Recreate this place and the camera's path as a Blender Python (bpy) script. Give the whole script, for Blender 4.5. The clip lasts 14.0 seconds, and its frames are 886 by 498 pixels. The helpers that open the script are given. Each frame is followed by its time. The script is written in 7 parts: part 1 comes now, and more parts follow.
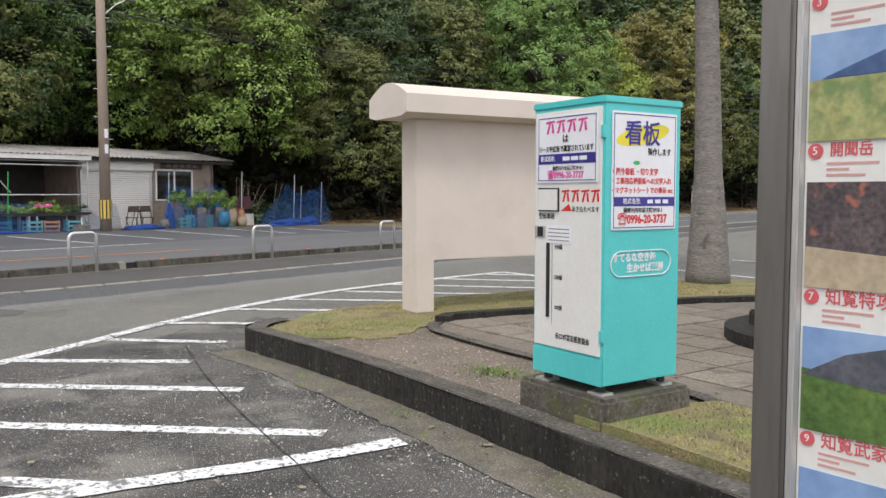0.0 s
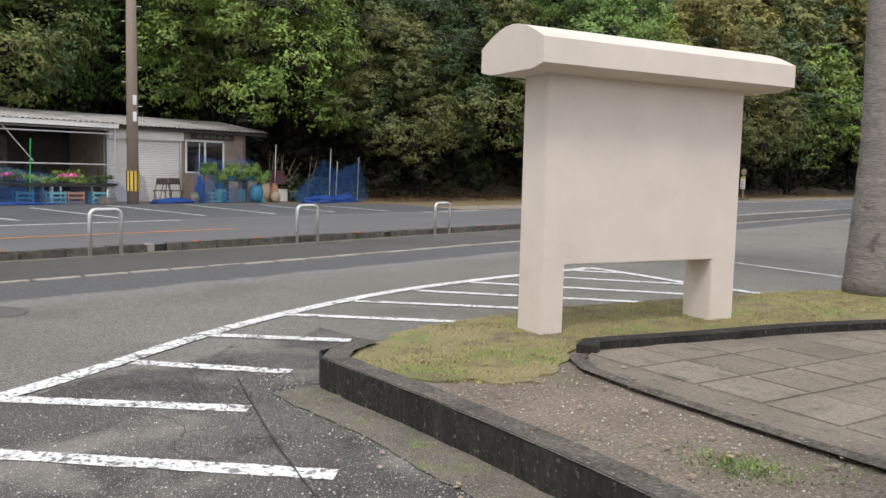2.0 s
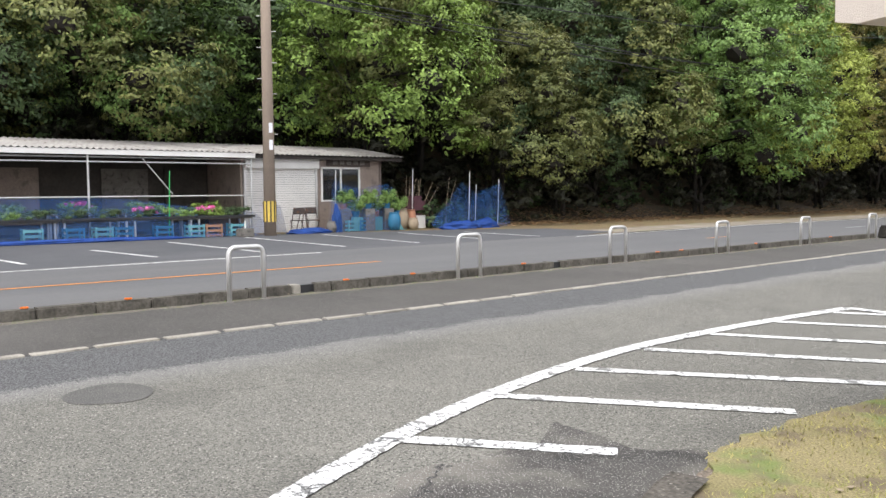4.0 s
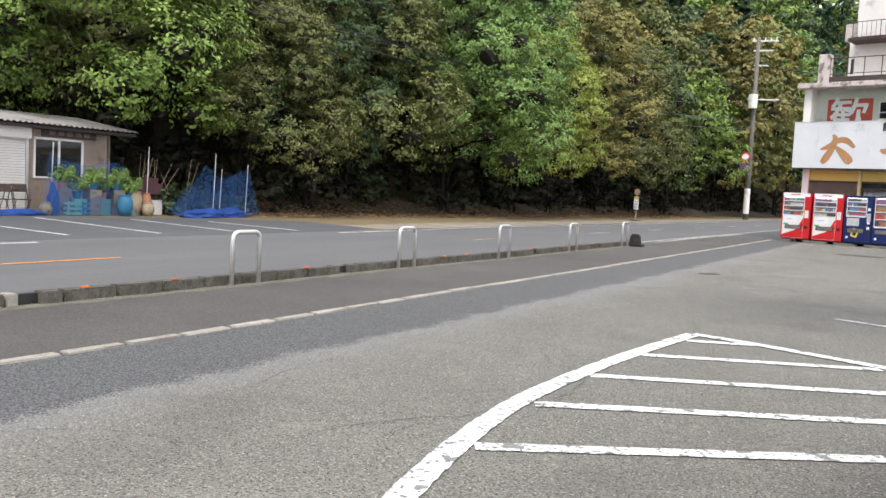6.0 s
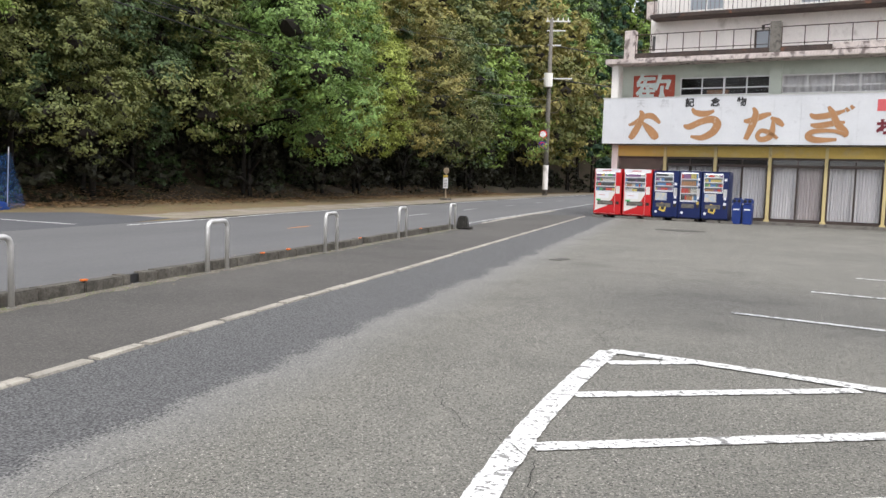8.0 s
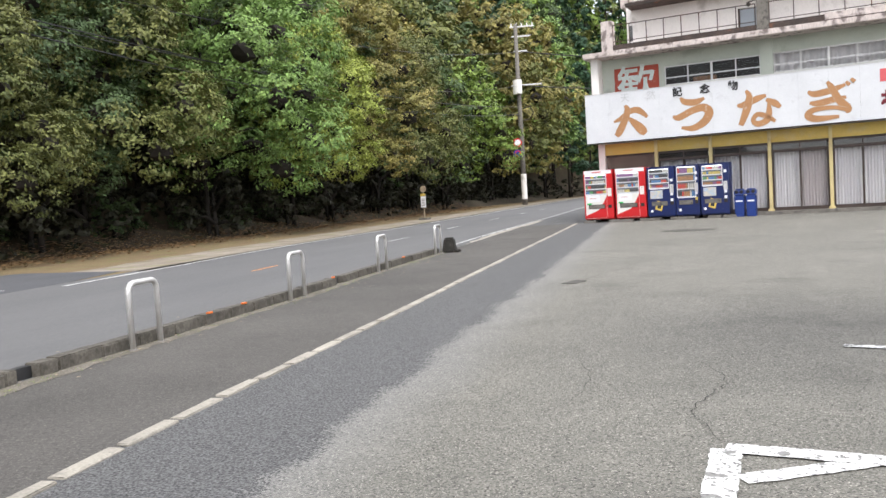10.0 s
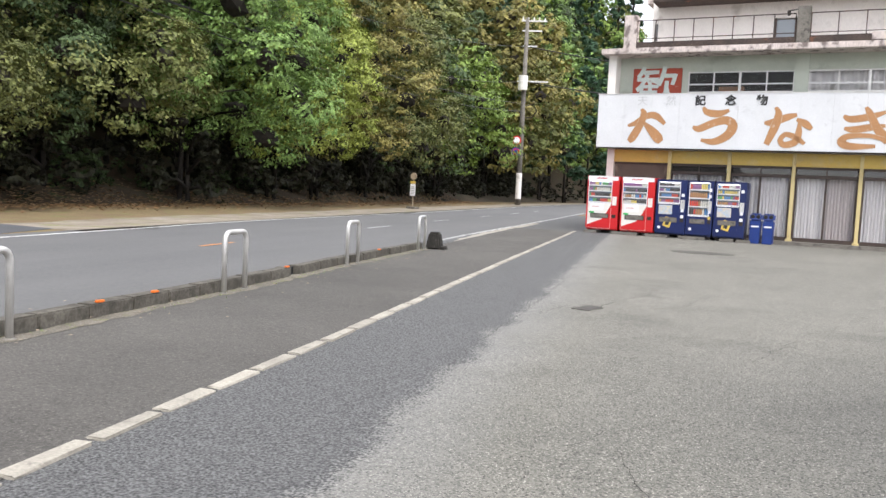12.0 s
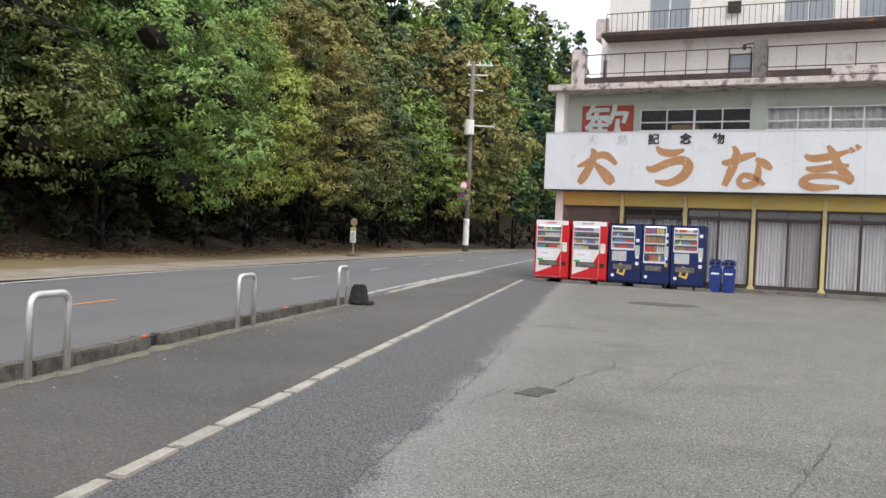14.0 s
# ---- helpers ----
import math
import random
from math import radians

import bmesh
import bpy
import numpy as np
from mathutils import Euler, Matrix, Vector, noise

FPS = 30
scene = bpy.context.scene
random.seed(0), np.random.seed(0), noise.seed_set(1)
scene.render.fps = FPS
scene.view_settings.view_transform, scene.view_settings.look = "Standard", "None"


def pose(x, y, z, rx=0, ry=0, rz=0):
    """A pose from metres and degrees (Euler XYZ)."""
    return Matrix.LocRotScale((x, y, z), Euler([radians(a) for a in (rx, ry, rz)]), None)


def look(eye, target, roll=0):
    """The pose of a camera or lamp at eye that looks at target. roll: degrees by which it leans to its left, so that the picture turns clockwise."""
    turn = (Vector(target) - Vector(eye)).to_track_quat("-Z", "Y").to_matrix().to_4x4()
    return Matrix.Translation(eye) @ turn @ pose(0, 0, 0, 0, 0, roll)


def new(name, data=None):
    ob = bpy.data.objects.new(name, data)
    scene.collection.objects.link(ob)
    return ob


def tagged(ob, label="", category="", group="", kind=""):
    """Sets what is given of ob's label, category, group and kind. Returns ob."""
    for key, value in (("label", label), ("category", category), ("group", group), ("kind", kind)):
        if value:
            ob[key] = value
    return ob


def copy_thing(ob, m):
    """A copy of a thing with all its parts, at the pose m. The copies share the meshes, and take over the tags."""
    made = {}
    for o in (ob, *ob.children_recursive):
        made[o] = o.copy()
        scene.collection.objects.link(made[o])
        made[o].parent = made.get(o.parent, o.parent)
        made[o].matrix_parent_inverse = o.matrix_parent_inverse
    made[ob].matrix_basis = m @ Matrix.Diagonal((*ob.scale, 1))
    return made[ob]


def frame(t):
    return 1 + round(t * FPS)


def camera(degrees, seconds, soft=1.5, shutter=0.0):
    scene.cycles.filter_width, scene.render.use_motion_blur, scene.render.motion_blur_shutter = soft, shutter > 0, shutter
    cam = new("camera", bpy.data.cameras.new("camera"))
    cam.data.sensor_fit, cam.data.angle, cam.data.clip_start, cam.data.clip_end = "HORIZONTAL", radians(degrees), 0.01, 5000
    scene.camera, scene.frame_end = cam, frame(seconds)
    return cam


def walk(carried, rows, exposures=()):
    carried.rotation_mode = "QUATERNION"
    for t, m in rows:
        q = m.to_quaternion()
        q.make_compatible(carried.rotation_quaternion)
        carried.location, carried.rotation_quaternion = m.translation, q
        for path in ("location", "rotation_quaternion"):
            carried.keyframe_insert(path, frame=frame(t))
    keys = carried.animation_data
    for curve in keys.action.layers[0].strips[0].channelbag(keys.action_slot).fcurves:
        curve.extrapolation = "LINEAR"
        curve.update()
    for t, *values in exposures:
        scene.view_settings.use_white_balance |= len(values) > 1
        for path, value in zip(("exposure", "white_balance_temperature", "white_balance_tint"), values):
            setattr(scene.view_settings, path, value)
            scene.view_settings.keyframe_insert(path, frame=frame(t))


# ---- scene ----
cam = camera(56.5, 14.0)
PATH = [
    (0, (0.236, 1.164, 1.32), (-1.095, 2.65, 1.189), 0.0),
    (0.5, (-0.163, 1.355, 1.336), (-1.507, 2.835, 1.289), -0.3),
    (1, (-0.678, 1.551, 1.343), (-2.059, 2.997, 1.279), 1.1),
    (1.5, (-1.159, 1.871, 1.341), (-2.536, 3.311, 1.167), 1.5),
    (2, (-1.713, 2.121, 1.331), (-3.082, 3.567, 1.147), 1.4),
    (2.5, (-2.187, 2.335, 1.327), (-3.736, 3.596, 1.214), -2.0),
    (2.7, (-2.397, 2.431, 1.347), (-3.992, 3.63, 1.213), -0.6),
    (4.8, (-4.819, 3.399, 1.289), (-6.33, 4.703, 1.159), 0.5),
    (5, (-5.024, 3.47, 1.307), (-6.488, 4.827, 1.179), 1.6),
    (5.5, (-5.498, 3.607, 1.328), (-6.77, 5.147, 1.228), 2.4),
    (6, (-5.951, 3.912, 1.326), (-7.046, 5.58, 1.185), 2.9),
    (6.5, (-6.386, 4.224, 1.311), (-7.322, 5.987, 1.2), 3.9),
    (7, (-6.726, 4.614, 1.286), (-7.456, 6.471, 1.153), 1.6),
    (7.5, (-7.091, 5.132, 1.279), (-7.792, 6.997, 1.098), 2.8),
    (7.7, (-7.242, 5.325, 1.332), (-7.922, 7.198, 1.158), 2.6),
    (9.8, (-8.248, 7.75, 1.344), (-8.925, 9.627, 1.195), -3.1),
    (10, (-8.352, 7.936, 1.36), (-8.974, 9.833, 1.232), -3.6),
    (10.5, (-8.546, 8.516, 1.358), (-9.165, 10.413, 1.224), -3.3),
    (11, (-8.795, 9.122, 1.334), (-9.414, 11.017, 1.18), 0.4),
    (11.5, (-8.951, 9.782, 1.325), (-9.534, 11.688, 1.161), -1.1),
    (12, (-9.129, 10.392, 1.285), (-9.716, 12.299, 1.137), 2.8),
    (12.5, (-9.248, 11.066, 1.291), (-9.823, 12.98, 1.218), -0.9),
    (13, (-9.313, 11.537, 1.281), (-9.842, 13.464, 1.187), 1.2),
    (13.5, (-9.324, 12.118, 1.322), (-9.769, 14.068, 1.35), -1.6),
    (14, (-9.413, 12.815, 1.28), (-9.891, 14.757, 1.25), 2.5),
]
walk(cam, [(t, look(eye, target, roll)) for t, eye, target, roll in PATH],
     exposures=[(0, 0.58), (1, 0.54), (1.5, 0.52), (2, 0.61), (2.7, 0.82), (4.8, 1.24), (5.0, 1.26), (5.5, 1.24), (6.0, 1.07), (6.5, 0.91), (7.0, 0.5), (7.5, 0.7), (9.8, 1.2), (10.0, 1.21), (10.5, 1.09), (11.0, 1.23), (11.5, 1.13), (12.0, 1.27), (12.5, 0.88), (13.0, 1.16), (13.5, 0.52), (14.0, 0.82)])

# ---- light ----
world = bpy.data.worlds.new("world")
scene.world = world
world.use_nodes = True
wn, wl = world.node_tree.nodes, world.node_tree.links
wn.clear()
sky = wn.new("ShaderNodeTexSky")
sky.sky_type, sky.sun_disc = "NISHITA", False
sky.sun_elevation, sky.sun_rotation = radians(57), radians(148)
coord = wn.new("ShaderNodeTexCoord")
cloud = wn.new("ShaderNodeTexNoise")
cloud.inputs["Scale"].default_value, cloud.inputs["Detail"].default_value = 3.0, 8.0
cloud_ramp = wn.new("ShaderNodeMapRange")
cloud_ramp.inputs["From Min"].default_value, cloud_ramp.inputs["From Max"].default_value = 0.3, 0.6
cloud_ramp.inputs["To Min"].default_value, cloud_ramp.inputs["To Max"].default_value = 0.45, 1.0
cloud_mix = wn.new("ShaderNodeMix")
cloud_mix.data_type = "RGBA"
cloud_mix.inputs["B"].default_value = (9.3, 9.25, 9.75, 1)
bg = wn.new("ShaderNodeBackground")
bg.inputs["Strength"].default_value = 0.105
wout = wn.new("ShaderNodeOutputWorld")
wl.new(coord.outputs["Generated"], cloud.inputs["Vector"])
wl.new(cloud.outputs["Fac"], cloud_ramp.inputs["Value"])
wl.new(cloud_ramp.outputs["Result"], cloud_mix.inputs["Factor"])
wl.new(sky.outputs["Color"], cloud_mix.inputs["A"])
wl.new(cloud_mix.outputs["Result"], bg.inputs["Color"])
wl.new(bg.outputs["Background"], wout.inputs["Surface"])
sun = new("sun", bpy.data.lights.new("sun", "SUN"))
sun.data.energy, sun.data.angle, sun.data.color = 1.25, radians(16), (1.0, 0.975, 0.94)
sun.matrix_world = look((8, -13, 24), (0, 0, 0))


# ---- materials ----
def mat(name, c1, c2=None, scale=2.0, fine=40.0, rough=0.8, metal=0.0, bump=0.3, contrast=0.25, per_object=0.0, per_island=0.0, spec=0.4, stretch=(1, 1, 1)):
    """A surface that varies between two colours in large patches and again in fine grain."""
    c2 = c2 or tuple(0.75 * c for c in c1)
    m = bpy.data.materials.new(name)
    m.use_nodes = True
    nt = m.node_tree
    n, l = nt.nodes, nt.links
    p = n["Principled BSDF"]
    geo = n.new("ShaderNodeNewGeometry")
    mp = n.new("ShaderNodeMapping")
    mp.inputs["Scale"].default_value = stretch
    l.new(geo.outputs["Position"], mp.inputs["Vector"])
    big = n.new("ShaderNodeTexNoise")
    big.inputs["Scale"].default_value, big.inputs["Detail"].default_value, big.inputs["Roughness"].default_value = scale, 6, 0.65
    small = n.new("ShaderNodeTexNoise")
    small.inputs["Scale"].default_value, small.inputs["Detail"].default_value = fine, 3
    l.new(mp.outputs["Vector"], big.inputs["Vector"])
    l.new(mp.outputs["Vector"], small.inputs["Vector"])
    r = n.new("ShaderNodeMapRange")
    r.inputs["From Min"].default_value, r.inputs["From Max"].default_value = 0.32, 0.68
    l.new(big.outputs["Fac"], r.inputs["Value"])
    mix = n.new("ShaderNodeMix")
    mix.data_type = "RGBA"
    mix.inputs["A"].default_value, mix.inputs["B"].default_value = (*c1, 1), (*c2, 1)
    l.new(r.outputs["Result"], mix.inputs["Factor"])
    g = n.new("ShaderNodeMapRange")
    g.inputs["From Min"].default_value, g.inputs["From Max"].default_value = 0.25, 0.75
    g.inputs["To Min"].default_value, g.inputs["To Max"].default_value = 1 - contrast, 1 + contrast
    l.new(small.outputs["Fac"], g.inputs["Value"])
    value = g.outputs["Result"]
    for amount, node, socket in ((per_object, "ShaderNodeObjectInfo", "Random"), (per_island, "ShaderNodeNewGeometry", "Random Per Island")):
        if amount:
            src = n.new(node)
            k = n.new("ShaderNodeMapRange")
            k.inputs["To Min"].default_value, k.inputs["To Max"].default_value = 1 - amount, 1 + amount
            l.new(src.outputs[socket], k.inputs["Value"])
            mul = n.new("ShaderNodeMath")
            mul.operation = "MULTIPLY"
            l.new(value, mul.inputs[0])
            l.new(k.outputs["Result"], mul.inputs[1])
            value = mul.outputs[0]
    tint = n.new("ShaderNodeVectorMath")
    tint.operation = "SCALE"
    l.new(mix.outputs["Result"], tint.inputs[0])
    l.new(value, tint.inputs["Scale"])
    l.new(tint.outputs["Vector"], p.inputs["Base Color"])
    p.inputs["Roughness"].default_value, p.inputs["Metallic"].default_value = rough, metal
    p.inputs["Specular IOR Level"].default_value = spec
    if bump:
        b = n.new("ShaderNodeBump")
        b.inputs["Strength"].default_value, b.inputs["Distance"].default_value = bump, 0.01
        l.new(small.outputs["Fac"], b.inputs["Height"])
        l.new(b.outputs["Normal"], p.inputs["Normal"])
    return m


def flecked(m, colour, scale, low, high, amount=1.0):
    """Lays a third colour over a mat() in flecks of that scale."""
    n, l = m.node_tree.nodes, m.node_tree.links
    p = n["Principled BSDF"]
    src = p.inputs["Base Color"].links[0].from_socket
    geo = n.new("ShaderNodeNewGeometry")
    t = n.new("ShaderNodeTexNoise")
    t.inputs["Scale"].default_value, t.inputs["Detail"].default_value = scale, 4
    l.new(geo.outputs["Position"], t.inputs["Vector"])
    r = n.new("ShaderNodeMapRange")
    r.inputs["From Min"].default_value, r.inputs["From Max"].default_value, r.inputs["To Max"].default_value = low, high, amount
    l.new(t.outputs["Fac"], r.inputs["Value"])
    mix = n.new("ShaderNodeMix")
    mix.data_type = "RGBA"
    mix.inputs["B"].default_value = (*colour, 1)
    l.new(r.outputs["Result"], mix.inputs["Factor"])
    l.new(src, mix.inputs["A"])
    l.new(mix.outputs["Result"], p.inputs["Base Color"])
    return m


def cracked(m, scale=0.8, width=0.012):
    """Adds a web of thin dark cracks to a mat()."""
    n, l = m.node_tree.nodes, m.node_tree.links
    p = n["Principled BSDF"]
    src = p.inputs["Base Color"].links[0].from_socket
    geo = n.new("ShaderNodeNewGeometry")
    warp = n.new("ShaderNodeTexNoise")
    warp.inputs["Scale"].default_value, warp.inputs["Detail"].default_value = 2.5, 6
    add = n.new("ShaderNodeVectorMath")
    add.operation = "ADD"
    l.new(geo.outputs["Position"], warp.inputs["Vector"])
    l.new(geo.outputs["Position"], add.inputs[0])
    l.new(warp.outputs["Color"], add.inputs[1])
    v = n.new("ShaderNodeTexVoronoi")
    v.feature = "DISTANCE_TO_EDGE"
    v.inputs["Scale"].default_value = scale
    l.new(add.outputs["Vector"], v.inputs["Vector"])
    r = n.new("ShaderNodeMapRange")
    r.inputs["From Min"].default_value, r.inputs["From Max"].default_value = 0.0, width
    r.inputs["To Min"].default_value, r.inputs["To Max"].default_value = 1, 0
    l.new(v.outputs["Distance"], r.inputs["Value"])
    gate = n.new("ShaderNodeTexNoise")
    gate.inputs["Scale"].default_value = 0.35
    l.new(geo.outputs["Position"], gate.inputs["Vector"])
    gr = n.new("ShaderNodeMapRange")
    gr.inputs["From Min"].default_value, gr.inputs["From Max"].default_value = 0.48, 0.6
    l.new(gate.outputs["Fac"], gr.inputs["Value"])
    mul = n.new("ShaderNodeMath")
    mul.operation = "MULTIPLY"
    l.new(r.outputs["Result"], mul.inputs[0])
    l.new(gr.outputs["Result"], mul.inputs[1])
    mix = n.new("ShaderNodeMix")
    mix.data_type = "RGBA"
    mix.inputs["B"].default_value = (0.03, 0.03, 0.03, 1)
    l.new(mul.outputs[0], mix.inputs["Factor"])
    l.new(src, mix.inputs["A"])
    l.new(mix.outputs["Result"], p.inputs["Base Color"])
    return m


def see_through(m, amount):
    n, l = m.node_tree.nodes, m.node_tree.links
    t, mix = n.new("ShaderNodeBsdfTransparent"), n.new("ShaderNodeMixShader")
    mix.inputs["Fac"].default_value = amount
    l.new(n["Principled BSDF"].outputs["BSDF"], mix.inputs[1])
    l.new(t.outputs["BSDF"], mix.inputs[2])
    l.new(mix.outputs["Shader"], n["Material Output"].inputs["Surface"])
    return m


def glass(name, colour, amount, rough=0.03):
    """Thin pane: gloss over a partly clear, tinted body."""
    m = bpy.data.materials.new(name)
    m.use_nodes = True
    p = m.node_tree.nodes["Principled BSDF"]
    p.inputs["Base Color"].default_value = (*colour, 1)
    p.inputs["Roughness"].default_value = rough
    p.inputs["Specular IOR Level"].default_value = 0.9
    return see_through(m, amount)


def band_beside_strip(m):
    """The darker, coarser resurfaced band that runs along the boundary strip, with a frayed edge."""
    n, l = m.node_tree.nodes, m.node_tree.links
    p = n["Principled BSDF"]
    src = p.inputs["Base Color"].links[0].from_socket
    geo, dot, warp, grain = n.new("ShaderNodeNewGeometry"), n.new("ShaderNodeVectorMath"), n.new("ShaderNodeTexNoise"), n.new("ShaderNodeTexNoise")
    dot.operation = "DOT_PRODUCT"
    dot.inputs[1].default_value = (1, 0.054, 0)
    l.new(geo.outputs["Position"], dot.inputs[0])
    warp.inputs["Scale"].default_value, warp.inputs["Detail"].default_value, warp.inputs["Roughness"].default_value = 0.9, 9, 0.75
    grain.inputs["Scale"].default_value, grain.inputs["Detail"].default_value = 70, 2
    l.new(geo.outputs["Position"], warp.inputs["Vector"])
    l.new(geo.outputs["Position"], grain.inputs["Vector"])
    mad = n.new("ShaderNodeMath")
    mad.operation = "MULTIPLY_ADD"
    mad.inputs[1].default_value = 0.8
    l.new(warp.outputs["Fac"], mad.inputs[0])
    l.new(dot.outputs["Value"], mad.inputs[2])
    g2 = n.new("ShaderNodeMath")
    g2.operation = "MULTIPLY_ADD"
    g2.inputs[1].default_value = 0.4
    l.new(grain.outputs["Fac"], g2.inputs[0])
    l.new(mad.outputs[0], g2.inputs[2])
    r = n.new("ShaderNodeMapRange")
    r.inputs["From Min"].default_value, r.inputs["From Max"].default_value = -9.31, -9.2
    r.inputs["To Min"].default_value, r.inputs["To Max"].default_value = 1, 0
    l.new(g2.outputs[0], r.inputs["Value"])
    dark = n.new("ShaderNodeMapRange")
    dark.inputs["From Min"].default_value, dark.inputs["From Max"].default_value = 0.35, 0.7
    dark.inputs["To Min"].default_value, dark.inputs["To Max"].default_value = 0.04, 0.18
    l.new(grain.outputs["Fac"], dark.inputs["Value"])
    # the seal beside the band has worn down to its pale grit
    worn = n.new("ShaderNodeMapRange")
    worn.inputs["From Min"].default_value, worn.inputs["From Max"].default_value = -9.25, -8.6
    worn.inputs["To Min"].default_value, worn.inputs["To Max"].default_value = 0.42, 0
    l.new(g2.outputs[0], worn.inputs["Value"])
    pale = n.new("ShaderNodeMapRange")
    pale.inputs["From Min"].default_value, pale.inputs["From Max"].default_value = 0.3, 0.65
    pale.inputs["To Min"].default_value, pale.inputs["To Max"].default_value = 0.11, 0.36
    l.new(grain.outputs["Fac"], pale.inputs["Value"])
    grit = n.new("ShaderNodeMix")
    grit.data_type = "RGBA"
    l.new(worn.outputs["Result"], grit.inputs["Factor"])
    l.new(src, grit.inputs["A"])
    l.new(pale.outputs["Result"], grit.inputs["B"])
    mix = n.new("ShaderNodeMix")
    mix.data_type = "RGBA"
    l.new(r.outputs["Result"], mix.inputs["Factor"])
    l.new(grit.outputs["Result"], mix.inputs["A"])
    l.new(dark.outputs["Result"], mix.inputs["B"])
    l.new(mix.outputs["Result"], p.inputs["Base Color"])
    return m


ASPHALT = band_beside_strip(flecked(flecked(flecked(flecked(flecked(mat("asphalt_lot", (0.155, 0.151, 0.131), (0.205, 0.198, 0.172), 0.3, 120, 0.9, bump=1.0, contrast=0.55), (0.52, 0.49, 0.43), 85, 0.6, 0.67, 0.85), (0.085, 0.082, 0.073), 0.9, 0.56, 0.74, 0.4), (0.26, 0.25, 0.215), 2.4, 0.55, 0.74, 0.35), (0.03, 0.028, 0.025), 72, 0.56, 0.63, 0.85), (0.07, 0.067, 0.06), 38, 0.55, 0.62, 0.45))
ASPHALT_OLD = flecked(cracked(flecked(flecked(mat("asphalt_old", (0.045, 0.043, 0.04), (0.12, 0.112, 0.1), 0.8, 110, 0.9, bump=1.0, contrast=0.55), (0.22, 0.205, 0.178), 1.2, 0.5, 0.62, 0.75), (0.03, 0.029, 0.028), 2.3, 0.52, 0.64, 0.75), 0.6), (0.6, 0.58, 0.54), 120, 0.61, 0.66, 0.9)
ASPHALT_DARK = flecked(mat("asphalt_dark", (0.055, 0.052, 0.047), (0.092, 0.086, 0.078), 0.4, 55, 0.88, bump=0.7, contrast=0.4), (0.22, 0.2, 0.18), 70, 0.58, 0.66, 0.5)
ASPHALT_PATCH = flecked(mat("asphalt_patch", (0.085, 0.083, 0.078), (0.12, 0.116, 0.106), 3, 90, 0.9, bump=0.7, contrast=0.4), (0.3, 0.28, 0.25), 90, 0.6, 0.68, 0.6)
ROAD = mat("asphalt_road", (0.1, 0.1, 0.101), (0.13, 0.129, 0.128), 0.4, 60, 0.85, bump=0.3, contrast=0.15, stretch=(1, 0.25, 1))
BAY = mat("asphalt_bay", (0.07, 0.072, 0.078), (0.1, 0.1, 0.105), 0.4, 60, 0.85, bump=0.3, contrast=0.15)
PAINT_WHITE = cracked(flecked(flecked(mat("road_paint_white", (0.74, 0.74, 0.72), (0.62, 0.62, 0.6), 3, 60, 0.7, bump=0.3, contrast=0.12), (0.11, 0.108, 0.1), 38, 0.57, 0.61, 0.9), (0.13, 0.128, 0.12), 8, 0.6, 0.63, 0.85), 3.2, 0.05)
PAINT_ORANGE = flecked(mat("road_paint_orange", (0.75, 0.3, 0.06), (0.6, 0.22, 0.05), 3, 60, 0.7, bump=0.2, contrast=0.1), (0.15, 0.14, 0.13), 18, 0.6, 0.68, 0.8)
KERB = flecked(mat("kerb_concrete", (0.14, 0.127, 0.106), (0.06, 0.054, 0.044), 3, 35, 0.95, bump=0.6, contrast=0.3, per_object=0.1), (0.045, 0.041, 0.032), 11, 0.5, 0.66, 0.65)
PAINT_WORN = cracked(flecked(mat("worn_road_paint", (0.62, 0.62, 0.6), (0.45, 0.45, 0.44), 3, 60, 0.7, bump=0.3, contrast=0.15), (0.13, 0.13, 0.13), 9, 0.46, 0.54, 0.92), 1.3, 0.04)
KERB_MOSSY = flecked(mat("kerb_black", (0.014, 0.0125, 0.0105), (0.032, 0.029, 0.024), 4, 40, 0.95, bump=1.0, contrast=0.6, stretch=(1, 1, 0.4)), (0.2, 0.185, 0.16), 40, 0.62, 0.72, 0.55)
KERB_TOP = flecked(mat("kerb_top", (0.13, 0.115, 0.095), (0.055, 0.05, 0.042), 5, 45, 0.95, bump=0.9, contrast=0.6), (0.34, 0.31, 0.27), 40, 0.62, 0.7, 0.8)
STRIP = flecked(mat("strip_concrete", (0.38, 0.355, 0.3), (0.26, 0.24, 0.205), 3, 50, 0.9, bump=0.4, contrast=0.2, per_object=0.12), (0.14, 0.13, 0.12), 12, 0.62, 0.74, 0.7)
GRIT = mat("pale_grit", (0.5, 0.47, 0.42), (0.3, 0.28, 0.25), 9, 60, 0.9, bump=0, contrast=0.2, per_island=0.4)
SOIL = flecked(mat("bare_soil", (0.135, 0.107, 0.083), (0.215, 0.175, 0.138), 2.0, 60, 0.95, bump=1.0, contrast=0.55), (0.42, 0.37, 0.31), 55, 0.61, 0.68, 0.8)
GUTTER = flecked(flecked(mat("gutter_silt", (0.1, 0.09, 0.07), (0.18, 0.16, 0.128), 4, 90, 0.95, bump=0.9, contrast=0.5), (0.15, 0.16, 0.06), 6, 0.58, 0.68, 0.7), (0.5, 0.47, 0.42), 95, 0.62, 0.68, 0.8)
TURF = flecked(flecked(mat("turf", (0.2, 0.175, 0.08), (0.27, 0.225, 0.115), 2.2, 90, 0.95, bump=0.9, contrast=0.5), (0.14, 0.2, 0.05), 2.6, 0.52, 0.66, 0.8), (0.15, 0.115, 0.08), 4, 0.52, 0.64, 0.8)
